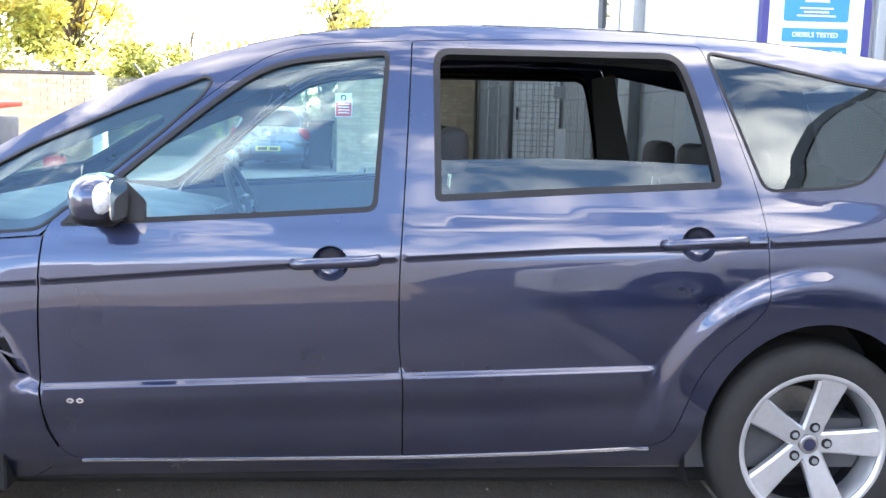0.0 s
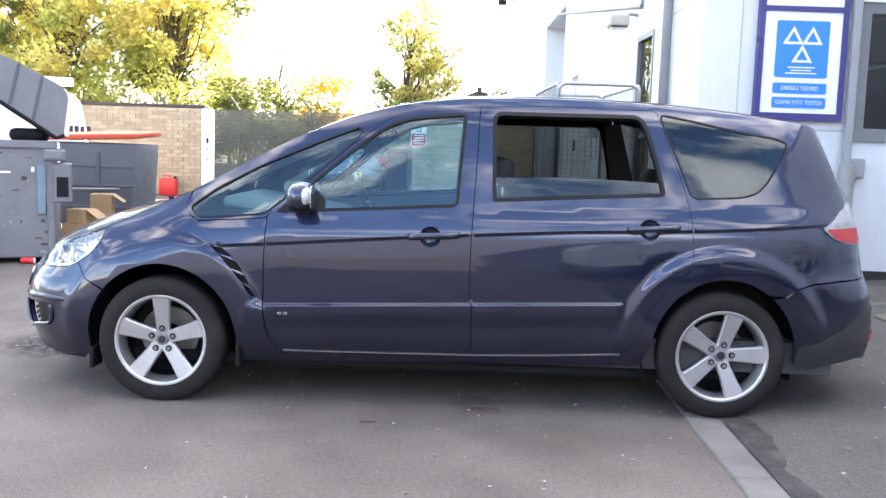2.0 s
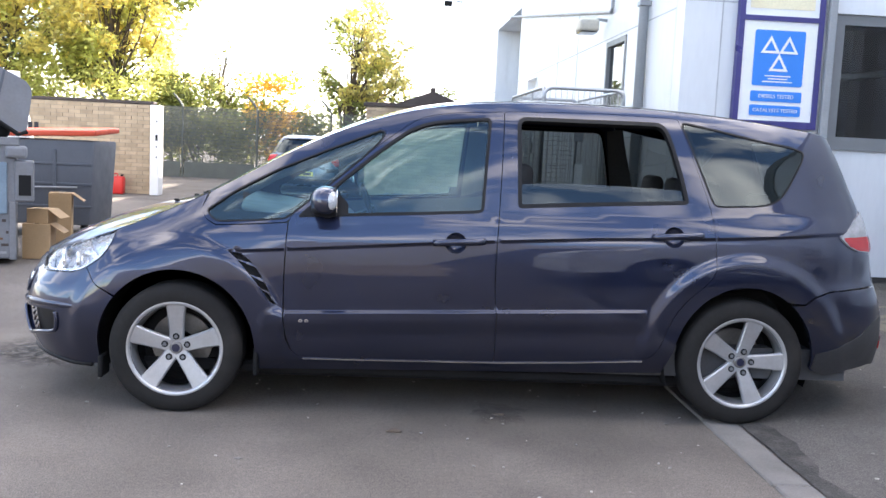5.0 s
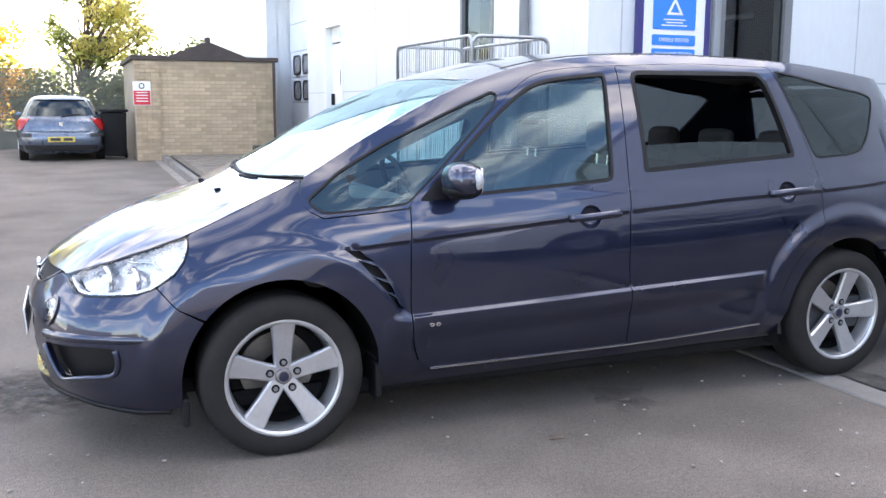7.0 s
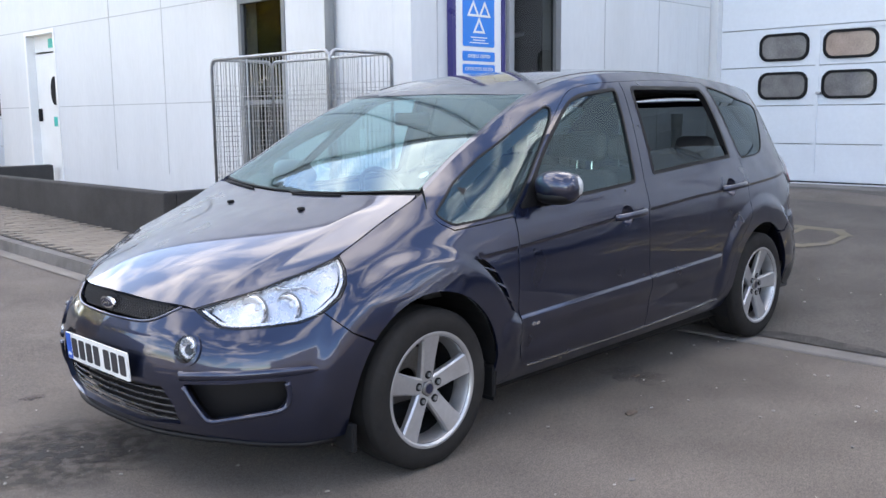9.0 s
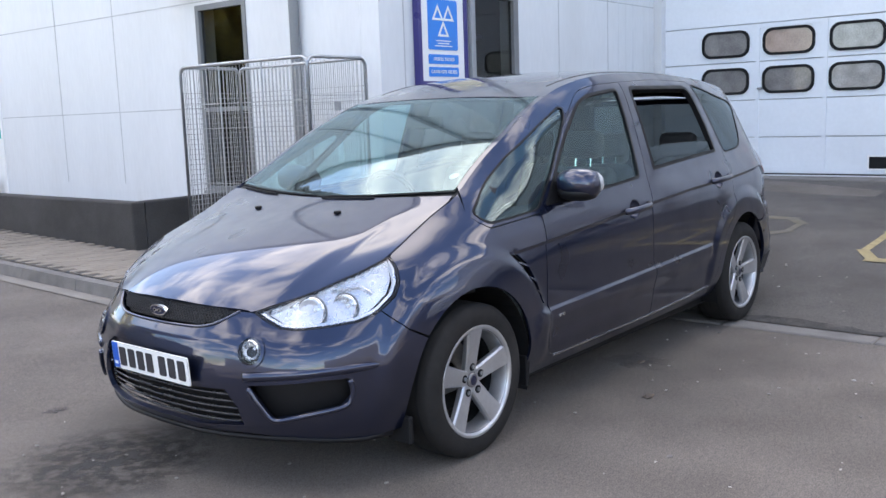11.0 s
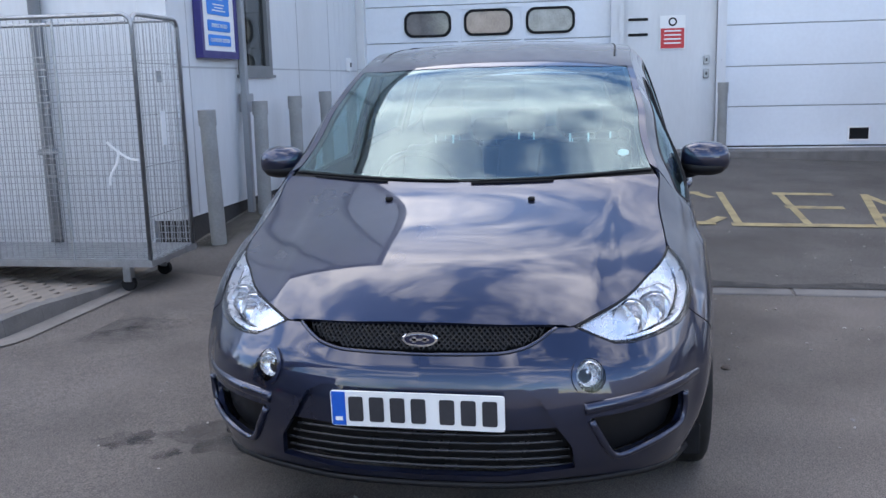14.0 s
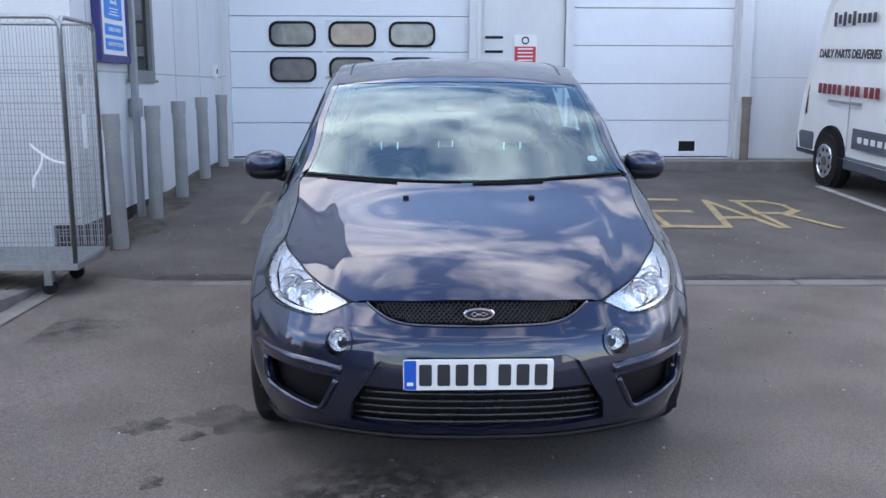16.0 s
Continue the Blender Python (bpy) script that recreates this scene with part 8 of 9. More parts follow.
part("latch", box(0.02, 0.06, -0.115, -0.1, 1.05, 1.16, bevel=0.004), M_BLACK, cab)
for z in (0.72, 0.92, 1.4):
    part("screw", box(0.03, 0.05, -0.108, -0.1, z, z + 0.03), M_BLACK, cab)
wv = thing("white_van", "white van with roof bars parked behind the bins", "van", (-5.69, 9.0, 0.14), turn=20.7)
bm = box(-3.6, 0.0, 0.0, 1.8, 0.35, 1.85, bevel=0.12, seg=3)
for v in bm.verts:
    if v.co.x > -1:
        v.co.x -= 0.24 * clamp((v.co.z - 0.9) / 0.9)
part("body", bm, M_WHITE, wv, smooth=40)
for k in range(4):
    part("text_bar", box(-0.36 + 0.085 * k, -0.30 + 0.085 * k, -0.012, -0.004, 1.12, 1.34), M_TEXT, wv)
part("logo_red", prism([(-0.62, 1.60), (-0.40, 1.60), (-0.51, 1.40)], 0.008, lambda a, b, d: (a, -0.004 - d, b)), M_RED, wv)
part("logo_green", prism([(-0.70, 1.56), (-0.58, 1.40), (-0.70, 1.32)], 0.008, lambda a, b, d: (a, -0.004 - d, b)), surface("logo_green", (0.03, 0.25, 0.10), 0.5), wv)
for x in (-3.0, -1.8, -0.55):
    part("roof_bar", tube([(x, 0.1, 1.85), (x, 0.14, 1.96), (x, 1.66, 1.96), (x, 1.7, 1.85)], 0.02, 8), M_GALV, wv)
part("pipe_tube", tube([(-3.3, 0.35, 2.03), (-0.3, 0.35, 2.03)], 0.07, 12), M_WHITE, wv)
for x in (-3.0, -0.6):
    for y in (0.12, 1.68):
        part("wheel", tube([(x, y - 0.09, 0.32), (x, y + 0.09, 0.32)], 0.32, 20), M_TYRE, wv)

# ---- mesh fence at the back ----
fence = thing("mesh_fence", "tall dark green mesh fence with a solid kickboard", "fence", (0, 20.0, 0.28))
for k in range(9):
    x = -12.0 + 2.0 * k
    post = part("fence_post", tube([(x, 0, -0.1), (x, 0, 1.9), (x - 0.10, 0.05, 2.05), (x - 0.28, 0.1, 2.25)], 0.03, 8), M_FENCE, fence)
bm = bmesh.new()
for k in range(660):
    x = -12.0 + k * 0.02425
    box(x, x + 0.0130, -0.004, 0.004, 0.42, 1.9, bm)
for k in range(16):
    z = 0.45 + k * 0.096
    box(-12, 4.0, -0.007, -0.003, z, z + 0.012, bm)
part("wire_mesh", bm, M_FENCE, fence, kind="stuff")
for k in range(8):
    part("kickboard", box(-12.0 + 2.0 * k + 0.05, -10.0 + 2.0 * k - 0.05, -0.02, 0.02, 0.0, 0.42), M_FENCE, fence)


# ---- trees and shrubs ----
def leaf_cloud(bm, centre, radius, count, size, rng, squash=0.8):
    """Many small folded leaves, thinning out from the middle."""
    for _ in range(count):
        d = Vector((rng.gauss(0, 1), rng.gauss(0, 1), rng.gauss(0, 1))).normalized() * radius * rng.random() ** 0.45
        p = centre + Vector((d.x, d.y, d.z * squash))
        a = Vector((rng.gauss(0, 1), rng.gauss(0, 1), rng.gauss(0, 0.7))).normalized()
        b = a.orthogonal().normalized()
        b = Matrix.Rotation(rng.uniform(0, 6.28), 3, a) @ b
        s = size * rng.uniform(0.6, 1.3)
        n = a.cross(b) * s * 0.18
        v = [bm.verts.new(q) for q in (p - a * s, p + b * s * 0.42 + n, p + a * s, p - b * s * 0.42 + n)]
        bm.faces.new((v[0], v[1], v[2]))
        bm.faces.new((v[0], v[2], v[3]))


def tree(name, x, y, height, spread, leaf, label, seed, leaves=5000, size=0.085, bare=0.25, lean=0.0, second=None):
    rng = random.Random(seed)
    t = thing(name, label, "tree", (x, y, 0.28))
    tips = []
    bark = bmesh.new()

    def limb(p, d, length, r, depth):
        pts = [p]
        n = 5
        for k in range(n):
            d = (d + Vector((rng.gauss(0, 0.13), rng.gauss(0, 0.13), rng.gauss(0.05, 0.06)))).normalized()
            pts.append(pts[-1] + d * length / n)
        tube(pts, r, 6, bm=bark, r1=r * 0.45, caps=False)
        if depth == 0:
            tips.append(pts[-1])
            tips.append(pts[-3])
            return
        for k in range(3 if depth > 1 else 4):
            at = pts[rng.randint(2, n)]
            side = Vector((rng.gauss(0, 1), rng.gauss(0, 1), rng.uniform(-0.1, 0.8))).normalized()
            limb(at, (d * 0.55 + side * spread).normalized(), length * rng.uniform(0.5, 0.72), r * 0.5, depth - 1)
        limb(pts[-1], d, length * 0.6, r * 0.45, depth - 1)

    limb(Vector((0, 0, -0.1)), Vector((lean, 0, 1)), height * 0.45, height * 0.017, 3)
    part("trunk", bark, M_BARK, t, "thin grey-brown trunk and limbs", smooth=True)
    tips = [p for p in tips if p.z > height * bare]
    crown = bmesh.new()
    other = bmesh.new() if second else None
    each = max(3, leaves // max(1, len(tips)))
    for p in tips:
        use = other if second and rng.random() < 0.45 else crown
        leaf_cloud(use, p, height * 0.055 + 0.16, each, size, rng)
    part("crown", crown, leaf, t, kind="stuff")
    if second:
        part("crown", other, second, t, kind="stuff")
    return t


def full_tree(x, y, centre, radii, clumps, leaves, size, mats, label, seed, trunk_x=0.0, cone=0.0, r_clump=0.62, base=1.4):
    """A tree with limbs that run out to clumps of leaves filling an uneven crown; mats picks the leaf by place."""
    rng = random.Random(seed)
    t = thing("autumn_tree", label, "tree", (x, y, 0.28))
    c, rad = Vector(centre), Vector(radii)
    bark = bmesh.new()
    foot = Vector((trunk_x, 0, -0.1))
    fork = Vector((trunk_x * 0.7 + c.x * 0.3, 0, base))
    crest = Vector((c.x, c.y, c.z + rad.z * 0.55))
    tube([foot, (foot + fork) * 0.5 + Vector((0.06, 0, 0)), fork, fork.lerp(crest, 0.5) + Vector((rng.uniform(-0.2, 0.2), 0, 0)), crest], 0.05 + rad.z * 0.03, 7, bm=bark, r1=0.02, caps=False)
    crowns = {}
    for k in range(clumps):
        d = Vector((rng.gauss(0, 1), rng.gauss(0, 1), rng.gauss(0, 1))).normalized() * rng.random() ** 0.38
        taper = 1 - cone * max(0.0, d.z)
        p = c + Vector((d.x * rad.x * taper, d.y * rad.y * taper, d.z * rad.z))
        if p.z < base * 0.7:
            p.z = base * 0.7 + rng.random()
        start = fork.lerp(crest, rng.uniform(0.0, 0.8) * clamp((p.z - base) / max(0.5, crest.z - base)))
        mid = start.lerp(p, 0.5) + Vector((rng.gauss(0, 0.12), rng.gauss(0, 0.12), rng.uniform(0.0, 0.3)))
        tube([start, mid, p], 0.035, 5, bm=bark, r1=0.008, caps=False)
        for j in range(3):
            tube([mid.lerp(p, 0.3 * j + 0.2), p + Vector((rng.gauss(0, 0.4), rng.gauss(0, 0.4), rng.uniform(0.0, 0.6)))], 0.012, 4, bm=bark, r1=0.004, caps=False)
        m = mats(rng, p - c)
        if m.name not in crowns:
            crowns[m.name] = (m, bmesh.new())
        rc = r_clump * rng.uniform(0.6, 1.25)
        leaf_cloud(crowns[m.name][1], p, rc, int(leaves * rc / r_clump), size, rng)
    part("trunk", bark, M_BARK, t, "grey-brown trunk and limbs", smooth=True)
    for m, bm in crowns.values():
        part("crown", bm, m, t, kind="stuff")
    return t


broad = lambda rng, p: M_LEAF_Y if rng.random() < 0.55 + 0.12 * p.z else (M_LEAF_YG if rng.random() < 0.8 else M_LEAF_G)
slim = lambda rng, p: (M_LEAF_G if p.x < -0.55 or p.z < -1.2 else M_LEAF_Y if rng.random() < 0.72 else M_LEAF_YG)
full_tree(-8.3, 21.6, (0, 0, 4.6), (2.0, 1.7, 2.9), 60, 210, 0.115, broad, "broad tree in yellow-green autumn leaf behind the wall", 3, base=1.8)
full_tree(-11.3, 21.0, (0, 0, 4.2), (2.5, 1.8, 3.0), 70, 215, 0.115, broad, "broad tree in yellow-green autumn leaf behind the wall", 5, base=1.6)
full_tree(-14.6, 21.6, (0, 0, 4.4), (2.4, 1.8, 3.2), 58, 210, 0.115, broad, "broad tree in yellow-green autumn leaf behind the wall", 8, base=1.6)
full_tree(-6.85, 22.2, (0, 0, 2.3), (0.55, 0.5, 1.1), 12, 150, 0.075, lambda rng, p: M_LEAF_YG if p.z < 0 else M_LEAF_Y, "small yellow-leaved sapling behind the fence", 21, base=0.7, r_clump=0.36)
full_tree(-1.30, 22.5, (0, 0, 3.45), (1.35, 1.0, 2.1), 56, 95, 0.09, slim, "slender young tree with green and yellow autumn leaves", 11, trunk_x=-0.7, cone=0.45, r_clump=0.42, base=1.0)
full_tree(-5.4, 23.0, (0, 0, 2.9), (0.75, 0.6, 1.2), 12, 22, 0.07, lambda rng, p: M_LEAF_G, "thin half-bare sapling behind the fence", 31, base=1.2, r_clump=0.4)


def shrub(x, y, w, h, leaf, label, seed, count=2600, size=0.08):
    rng = random.Random(seed)
    s = thing("shrub", label, "shrub", (x, y, 0.28), group="shrubs behind the fence")
    stems = bmesh.new()
    crown = bmesh.new()
    for k in range(9):
        tip = Vector((rng.uniform(-w, w) * 0.5, rng.uniform(-0.5, 0.5), h * rng.uniform(0.45, 0.95)))
        tube([Vector((rng.uniform(-0.2, 0.2), 0, -0.05)), tip * 0.5 + Vector((0, 0, 0.1)), tip], 0.022, 5, bm=stems, r1=0.006, caps=False)
        leaf_cloud(crown, tip, w * 0.30, count // 18, size, rng)
        leaf_cloud(crown, tip * 0.6, w * 0.36, count // 18, size, rng)
    part("stems", stems, M_BARK, s)
    part("crown", crown, leaf, s, kind="stuff")


for k, (x, y, w, h, m_) in enumerate(((-8.6, 21.2, 1.8, 2.1, M_LEAF_G), (-7.2, 21.4, 1.7, 2.3, M_LEAF_G), (-5.9, 21.5, 1.8, 2.8, M_LEAF_G), (-4.6, 21.6, 1.9, 2.2, M_LEAF_G), (-3.9, 22.0, 1.7, 3.1, M_LEAF_O), (-2.7, 21.5, 1.8, 2.0, M_LEAF_G), (-1.4, 21.6, 1.8, 1.9, M_LEAF_G), (0.0, 22.0, 1.8, 2.5, M_LEAF_G), (0.7, 23.0, 1.5, 2.8, M_LEAF_G), (-6.4, 22.4, 1.4, 3.0, M_LEAF_Y), (-5.2, 23.0, 1.4, 2.9, M_LEAF_G), (-7.6, 20.8, 1.9, 3.3, M_LEAF_YG), (-9.2, 20.6, 2.0, 3.2, M_LEAF_YG), (-10.9, 20.4, 2.0, 3.2, M_LEAF_YG), (-12.6, 20.4, 2.0, 3.3, M_LEAF_YG))):
    shrub(x, y, w, h, m_, {M_LEAF_G: "dusty green shrub behind the mesh fence", M_LEAF_O: "orange-leaved autumn shrub behind the mesh fence", M_LEAF_Y: "yellow-leaved shrub behind the mesh fence", M_LEAF_YG: "yellow-green shrub behind the brick wall"}[m_], 40 + k)
rng = random.Random(77)
hb = bmesh.new()
for k in range(150):
    leaf_cloud(hb, Vector((rng.uniform(-60, 40), rng.uniform(30, 46), rng.uniform(0.8, 2.2))), 1.9, 55, 0.22, rng)
solo("distant_hedge", hb, M_LEAF_G, "distant line of low green hedges and scrub", "hedge", kind="stuff")

tb = bmesh.new()
for k in range(130):
    leaf_cloud(tb, Vector((rng.uniform(-60, -27), rng.uniform(36, 62), rng.uniform(1.0, 9.0))), 2.4, 60, 0.3, rng)
solo("distant_trees", tb, M_LEAF_B, "distant belt of brown autumn trees", "trees", kind="stuff")

# ---- plain buildings behind the camera's way ----
for name, x0, x1, y0, y1, h in (("wall_opposite", -16, 30, -19.4, -19.0, 5.2), ("wall_left_far", -34.4, -34.0, -19, 10, 3.6)):
    part(name, box(x0, x1, y0, y1, 0, h), M_GREYFRAME, None)
    tagged(bpy.data.objects[name], "plain grey industrial wall across the yard", "wall", kind="structure")

# ---- marks and litter on the asphalt ----
def flat_blot(name, label, x, y, r, seed, mat, z=0.006, stretch=(1, 1), at_z=None):
    rng = random.Random(seed)
    bm = bmesh.new()
    n = 36
    ph = [rng.uniform(0, 6.28) for _ in range(4)]
    pts = []
    for k in range(n):
        t = 2 * math.pi * k / n
        q = r * (1 + 0.22 * math.sin(2 * t + ph[0]) + 0.16 * math.sin(5 * t + ph[1]) + 0.12 * math.sin(9 * t + ph[2]) + rng.uniform(-0.06, 0.06))
        pts.append(bm.verts.new((q * math.cos(t) * stretch[0], q * math.sin(t) * stretch[1], 0)))
    bm.faces.new(pts)
    return solo(name, bm, mat, label, "stain", at=(x, y, at_z if at_z is not None else ground_z(x, y) + z))


def stain_mat(name, colour, hold, reach, scale=7.0, low=0.32, high=0.66):
    """A patchy film: clear where the noise is low, so that its edge frays."""
    m = surface(name, colour, 0.8, vary=0.2, scale=8)
    nt = m.node_tree
    b = nt.nodes["Principled BSDF"]
    tc = nt.nodes.new("ShaderNodeTexCoord")
    nz = nt.nodes.new("ShaderNodeTexNoise")
    nz.inputs["Scale"].default_value, nz.inputs["Detail"].default_value = scale, 8.0
    nt.links.new(tc.outputs["Object"], nz.inputs["Vector"])
    ln = nt.nodes.new("ShaderNodeVectorMath")
    ln.operation = "LENGTH"
    nt.links.new(tc.outputs["Object"], ln.inputs[0])
    r = nt.nodes.new("ShaderNodeMapRange")
    r.inputs["From Min"].default_value, r.inputs["From Max"].default_value = low, high
    r.inputs["To Min"].default_value, r.inputs["To Max"].default_value = 0.0, hold
    nt.links.new(nz.outputs["Fac"], r.inputs["Value"])
    fade = nt.nodes.new("ShaderNodeMapRange")
    fade.inputs["From Min"].default_value, fade.inputs["From Max"].default_value = 0.05, reach
    fade.inputs["To Min"].default_value, fade.inputs["To Max"].default_value = 1.0, 0.0
    nt.links.new(ln.outputs["Value"], fade.inputs["Value"])
    both = nt.nodes.new("ShaderNodeMath")
    both.operation = "MULTIPLY"
    nt.links.new(r.outputs["Result"], both.inputs[0])
    nt.links.new(fade.outputs["Result"], both.inputs[1])
    nt.links.new(both.outputs[0], b.inputs["Alpha"])
    return m


M_MOSS = stain_mat("moss_film", (0.055, 0.06, 0.025), 0.75, 9.0)
M_OILHEAVY = stain_mat("heavy_oil_film", (0.036, 0.032, 0.029), 1.2, 0.50, 13.0, 0.38, 0.58)
M_OIL = stain_mat("oil_film", (0.05, 0.047, 0.045), 0.7, 0.42)
M_OILSOFT = stain_mat("old_oil_film", (0.06, 0.057, 0.055), 0.4, 0.34)
M_GRIT = stain_mat("pale_grit_film", (0.30, 0.28, 0.25), 0.5, 0.4)
flat_blot("oil_stain", "dark gritty oil stain on the asphalt", -2.38, 0.34, 0.66, 1, M_OILHEAVY, 0.0045, (0.95, 1.05))
flat_blot("oil_stain", "small dark oil spot on the asphalt", -1.50, 1.02, 0.17, 2, M_OIL, 0.005, (1.0, 1.3))
flat_blot("oil_stain", "faint dark patch on the asphalt", 0.85, 1.9, 0.34, 3, M_OILSOFT, 0.0055)
flat_blot("oil_stain", "faint dark patch on the asphalt", 0.06, 2.33, 0.46, 4, M_OIL, 0.0055, (0.62, 1.0))
flat_blot("oil_stain", "small dark oil spot on the asphalt", -1.57, 1.41, 0.10, 5, M_OIL, 0.005)
flat_blot("oil_stain", "small dark oil spot on the asphalt", 0.20, -0.80, 0.16, 6, M_OILSOFT, 0.005)
flat_blot("oil_stain", "small dark oil spot on the asphalt", -2.15, 1.21, 0.05, 8, M_OIL, 0.005)
flat_blot("oil_stain", "small dark oil spot on the asphalt", -1.69, 1.17, 0.05, 9, M_OIL, 0.005)
flat_blot("grit_patch", "scatter of pale grit on the asphalt", -1.54, 1.97, 0.22, 12, M_GRIT, 0.006)
flat_blot("grit_patch", "pale patch of grit on the asphalt", -4.4, 1.6, 0.35, 7, M_GRIT, 0.005)
for k, (x, y, s) in enumerate(((-0.336, -1.122, 0.026), (0.20, -0.80, 0.022), (-2.2, -1.6, 0.016), (-1.2, -2.3, 0.012), (-3.0, -0.9, 0.014), (-1.0, -1.55, 0.012), (0.75, -2.4, 0.012), (-3.4, 0.7, 0.014), (-3.3, 1.3, 0.012), (2.6, -2.5, 0.014))):
    rng = random.Random(200 + k)
    bm = bmesh.new()
    bmesh.ops.create_icosphere(bm, subdivisions=2, radius=s)
    for v in bm.verts:
        v.co = Vector((v.co.x * 1.6, v.co.y * 0.9, v.co.z * 0.35)) * rng.uniform(0.75, 1.2)
    dark = k < 2
    solo("leaf_litter" if dark else "pebble", bm, M_BARK if dark else M_KERB, "dark crumpled dead leaf on the asphalt" if dark else "small pale stone on the asphalt", "leaf" if dark else "stone", group="litter on the asphalt", at=(x, y, ground_z(x, y) + s * 0.2))


# loose grit swept about the yard
rng = random.Random(91)
bm = bmesh.new()
for k in range(420):
    x, y = rng.uniform(-5.5, 3.2), rng.uniform(-4.2, 2.6)
    if 1.25 < x < 1.5:
        x += 0.3
    q = rng.uniform(0.003, 0.009)
    c = Vector((x, y, max(ground_z(x, y), ramp_z(x, y) + 0.005) + q * 0.3))
    m = Matrix.Translation(c) @ Matrix.Rotation(rng.uniform(0, 6.28), 4, "Z") @ Matrix.Diagonal((1.4, 0.9, 0.6, 1))
    bmesh.ops.create_icosphere(bm, subdivisions=1, radius=q, matrix=m)
solo("loose_grit", bm, M_GRITSTONE, "loose pale grit and small stones on the asphalt", "grit", kind="stuff")

# broken tar joint beside the kerb line
bm = bmesh.new()
left, right = [], []
for k in range(61):
    y = -4.4 + 0.11 * k
    a, b = 1.452 + 0.018 * y + rng.uniform(-0.004, 0.006), 1.56 + 0.018 * y + 0.03 * math.sin(k * 0.7) + rng.uniform(-0.02, 0.03)
    left.append(bm.verts.new((a, y, ramp_z(a, y) + 0.0085)))
    right.append(bm.verts.new((b, y, ramp_z(b, y) + 0.0085)))
for k in range(60):
    bm.faces.new((left[k], right[k], right[k + 1], left[k + 1]))
part("tar_joint", bm, M_TAR, None)
tagged(bpy.data.objects["tar_joint"], "crumbling dark tar joint beside the kerb stones", "joint", kind="structure")

# moss and dirt along the foot of the wall
bm = bmesh.new()
rows = []
for k in range(25):
    x = 2.3 + 0.2 * k
    y0 = 2.62 + 0.10 * math.sin(k * 1.3) + rng.uniform(-0.06, 0.06)
    rows.append([bm.verts.new((x, y, ramp_z(x, y) + 0.0075)) for y in (y0, 2.80, 2.945)])
for p, q in zip(rows, rows[1:]):
    for j in range(2):
        bm.faces.new((p[j], q[j], q[j + 1], p[j + 1]))
part("moss_strip", bm, M_MOSS, None)
tagged(bpy.data.objects["moss_strip"], "moss and dirt along the foot of the workshop wall", "moss", kind="structure")
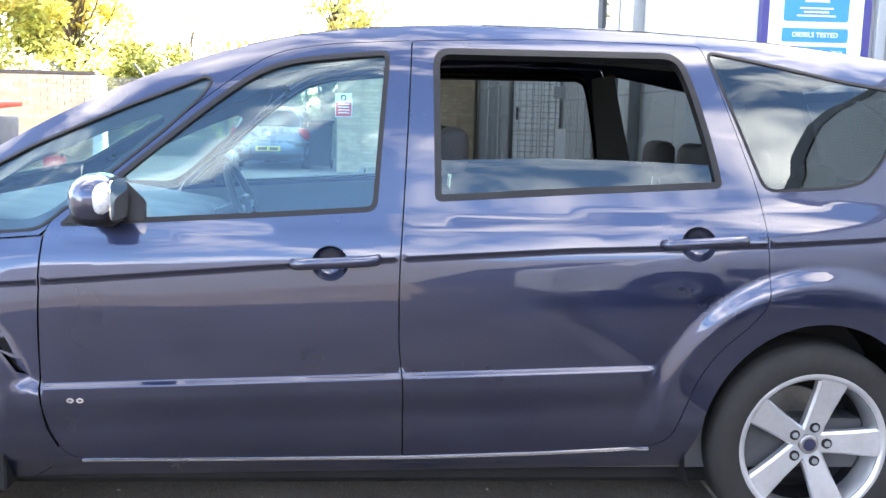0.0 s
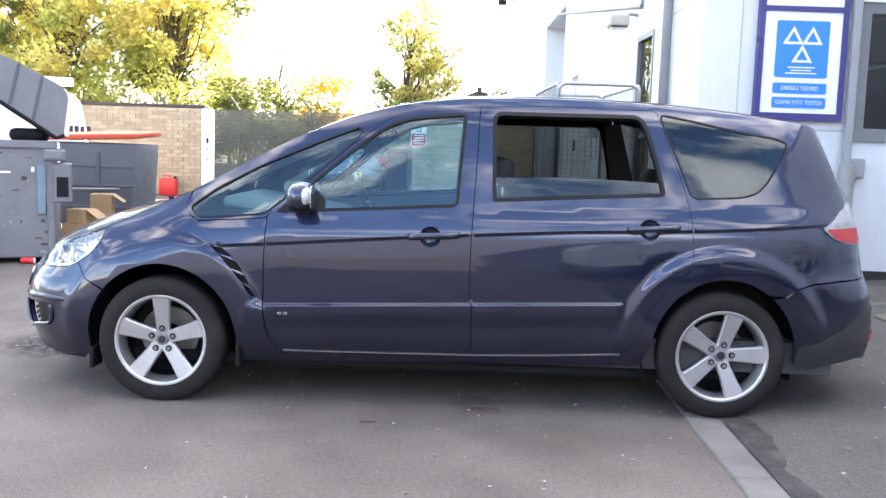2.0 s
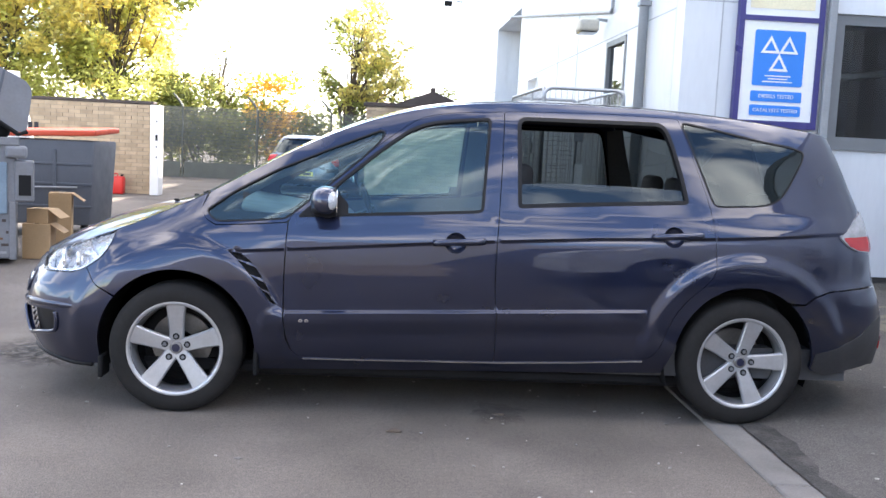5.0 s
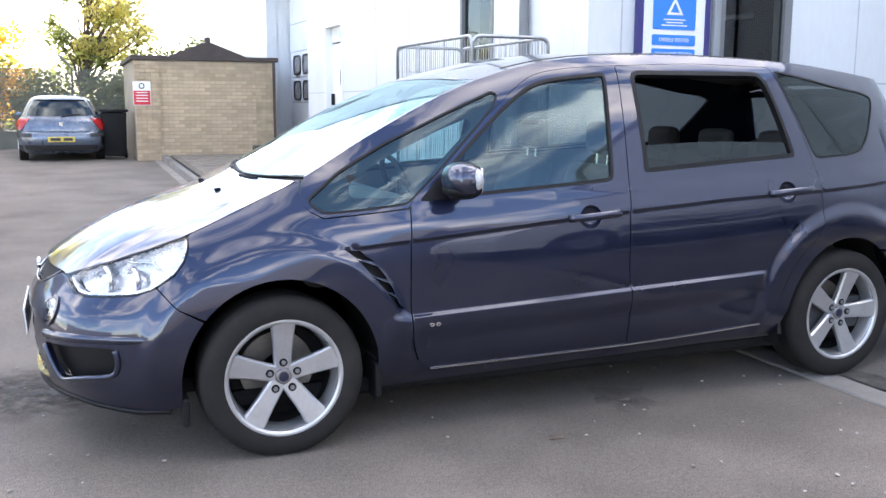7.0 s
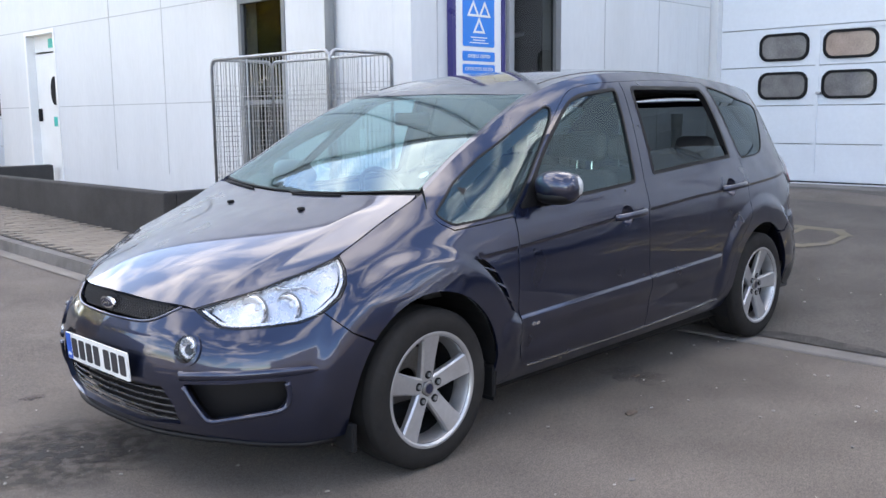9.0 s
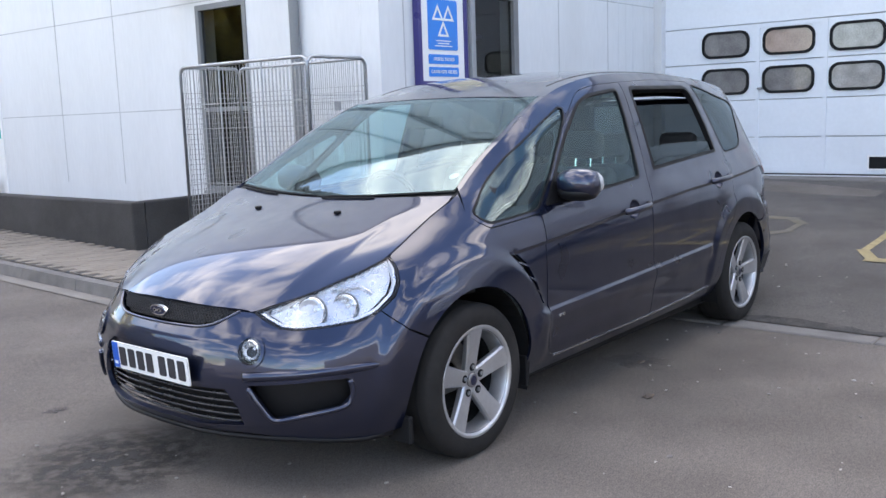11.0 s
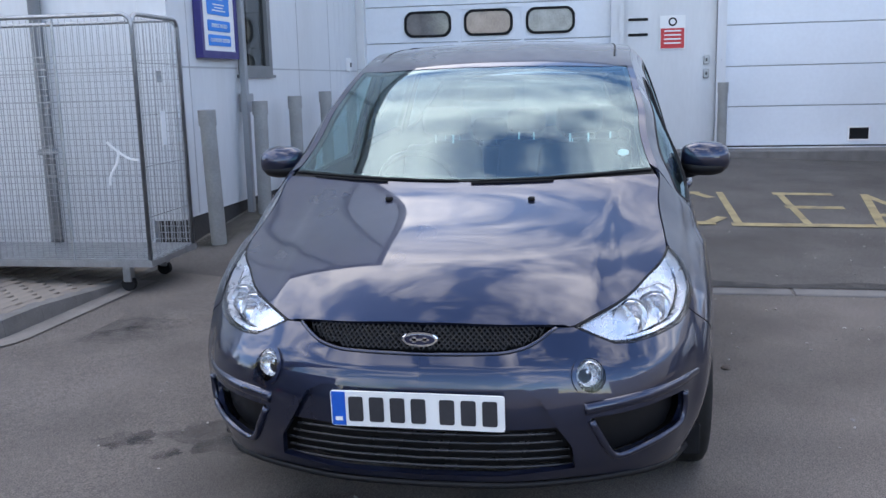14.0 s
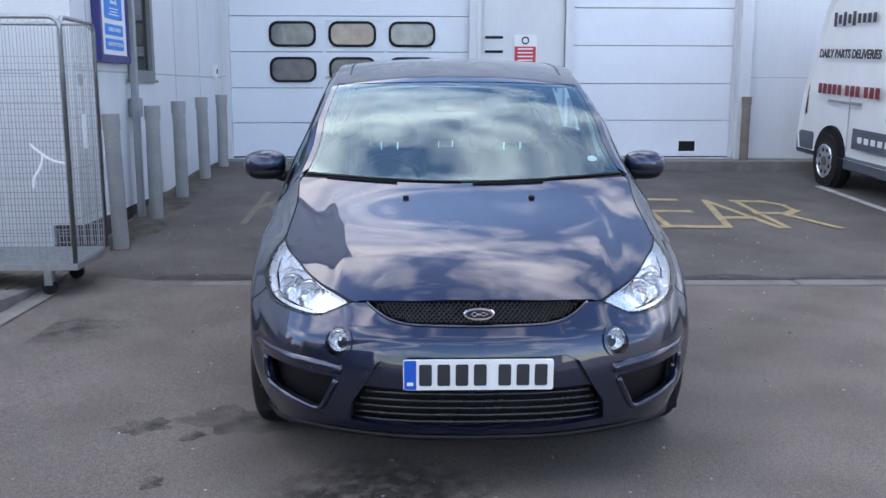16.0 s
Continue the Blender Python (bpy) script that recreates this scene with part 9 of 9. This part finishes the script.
# ---- bricks and paving blocks ----
def brick_face(parent, x0, x1, z0, z1, y, depth, single, rng, skip=()):
    """Stretcher-bond bricks on a face that looks along -y; the nearest ones single, the rest joined."""
    bl, bh, jt = 0.215, 0.065, 0.010
    me = bpy.data.meshes.new("brick")
    b = box(0, bl, 0, depth, 0, bh, bevel=0.004)
    b.to_mesh(me)
    b.free()
    me.materials.append(M_BRICK)
    verts, faces = [], []
    row, count = 0, 0
    z = z0 + jt
    cells = []
    while z + bh <= z1 + 0.001:
        x = x0 - (bl + jt) / 2 * (row % 2)
        while x < x1 - 0.03:
            a, c = max(x, x0), min(x + bl, x1)
            if c - a > 0.04:
                cells.append((z, a, c, c - a > bl - 0.002))
            x += bl + jt
        z += bh + jt
        row += 1
    for z, a, c, whole in cells:
        dy = rng.uniform(-0.003, 0.003)
        if whole and count < single:
            ob = new("brick", me)
            ob.parent = parent
            ob.location = (a, y + dy, z)
            count += 1
        else:
            k = len(verts)
            verts += [(xx, yy, zz) for zz in (z, z + bh) for yy in (y + dy, y + depth) for xx in (a, c)]
            faces += [tuple(k + i for i in f) for f in ((0, 1, 5, 4), (1, 3, 7, 5), (2, 0, 4, 6), (4, 5, 7, 6), (0, 2, 3, 1))]
    if verts:
        me2 = bpy.data.meshes.new("brickwork")
        me2.from_pydata(verts, [], faces)
        me2.materials.append(M_BRICK)
        ob = new("brickwork", me2)
        ob.parent = parent
        tagged(ob, kind="stuff")


rng = random.Random(5)
brick_face(shed, -1.5, 1.5, 0.0, 2.05, 0.0, 0.03, 280, rng)
brick_face(shed, -1.5, -1.0, 0.0, 2.05, -0.045, 0.05, 0, rng)
brick_face(shed, 1.05, 1.5, 0.0, 2.05, -0.03, 0.035, 0, rng)
brick_face(bw, -4.5, 0.0, 0.0, 1.73, 0.0, 0.03, 280, rng)
brick_face(bw, -0.72, 0.0, 0.0, 1.73, -0.03, 0.035, 0, rng)

# paving blocks of the footway
me = bpy.data.meshes.new("paving_block")
b = box(-0.098, 0.098, -0.048, 0.048, -0.05, 0.0, bevel=0.005)
b.to_mesh(me)
b.free()
me.materials.append(M_BLOCK)
verts, faces, count = [], [], 0
row = 0
y = 2.86 + 0.13 + 0.055
while y < 15.3:
    x = -0.42 + 0.13 + 0.10 - (0.1 if row % 2 else 0.0)
    while x < 2.3:
        near_corner = x < -0.2 and y < 3.14
        under_wall = x > 0.70 and 5.0 < y < 11.3
        if x > -0.26 and not near_corner and not under_wall and not (x > 2.12):
            z = foot_z(x, y) + rng.uniform(-0.003, 0.003)
            if count < 300 and y < 7.5:
                ob = new("paving_block", me)
                ob.parent = footway
                ob.location = (x - 0.8, y - 6, z)
                ob.rotation_euler = (rng.uniform(-0.01, 0.01), rng.uniform(-0.01, 0.01), rng.uniform(-0.006, 0.006))
                count += 1
            else:
                k = len(verts)
                verts += [(x - 0.8 + a * 0.097, y - 6 + c * 0.047, z + e) for e in (-0.03, 0.0) for c in (-1, 1) for a in (-1, 1)]
                faces += [tuple(k + i for i in f) for f in ((4, 5, 7, 6), (0, 1, 5, 4), (1, 3, 7, 5), (3, 2, 6, 7), (2, 0, 4, 6))]
        x += 0.2
    y += 0.1
    row += 1
me2 = bpy.data.meshes.new("paving")
me2.from_pydata(verts, [], faces)
me2.materials.append(M_BLOCK)
ob = new("paving", me2)
ob.parent = footway
tagged(ob, kind="stuff")
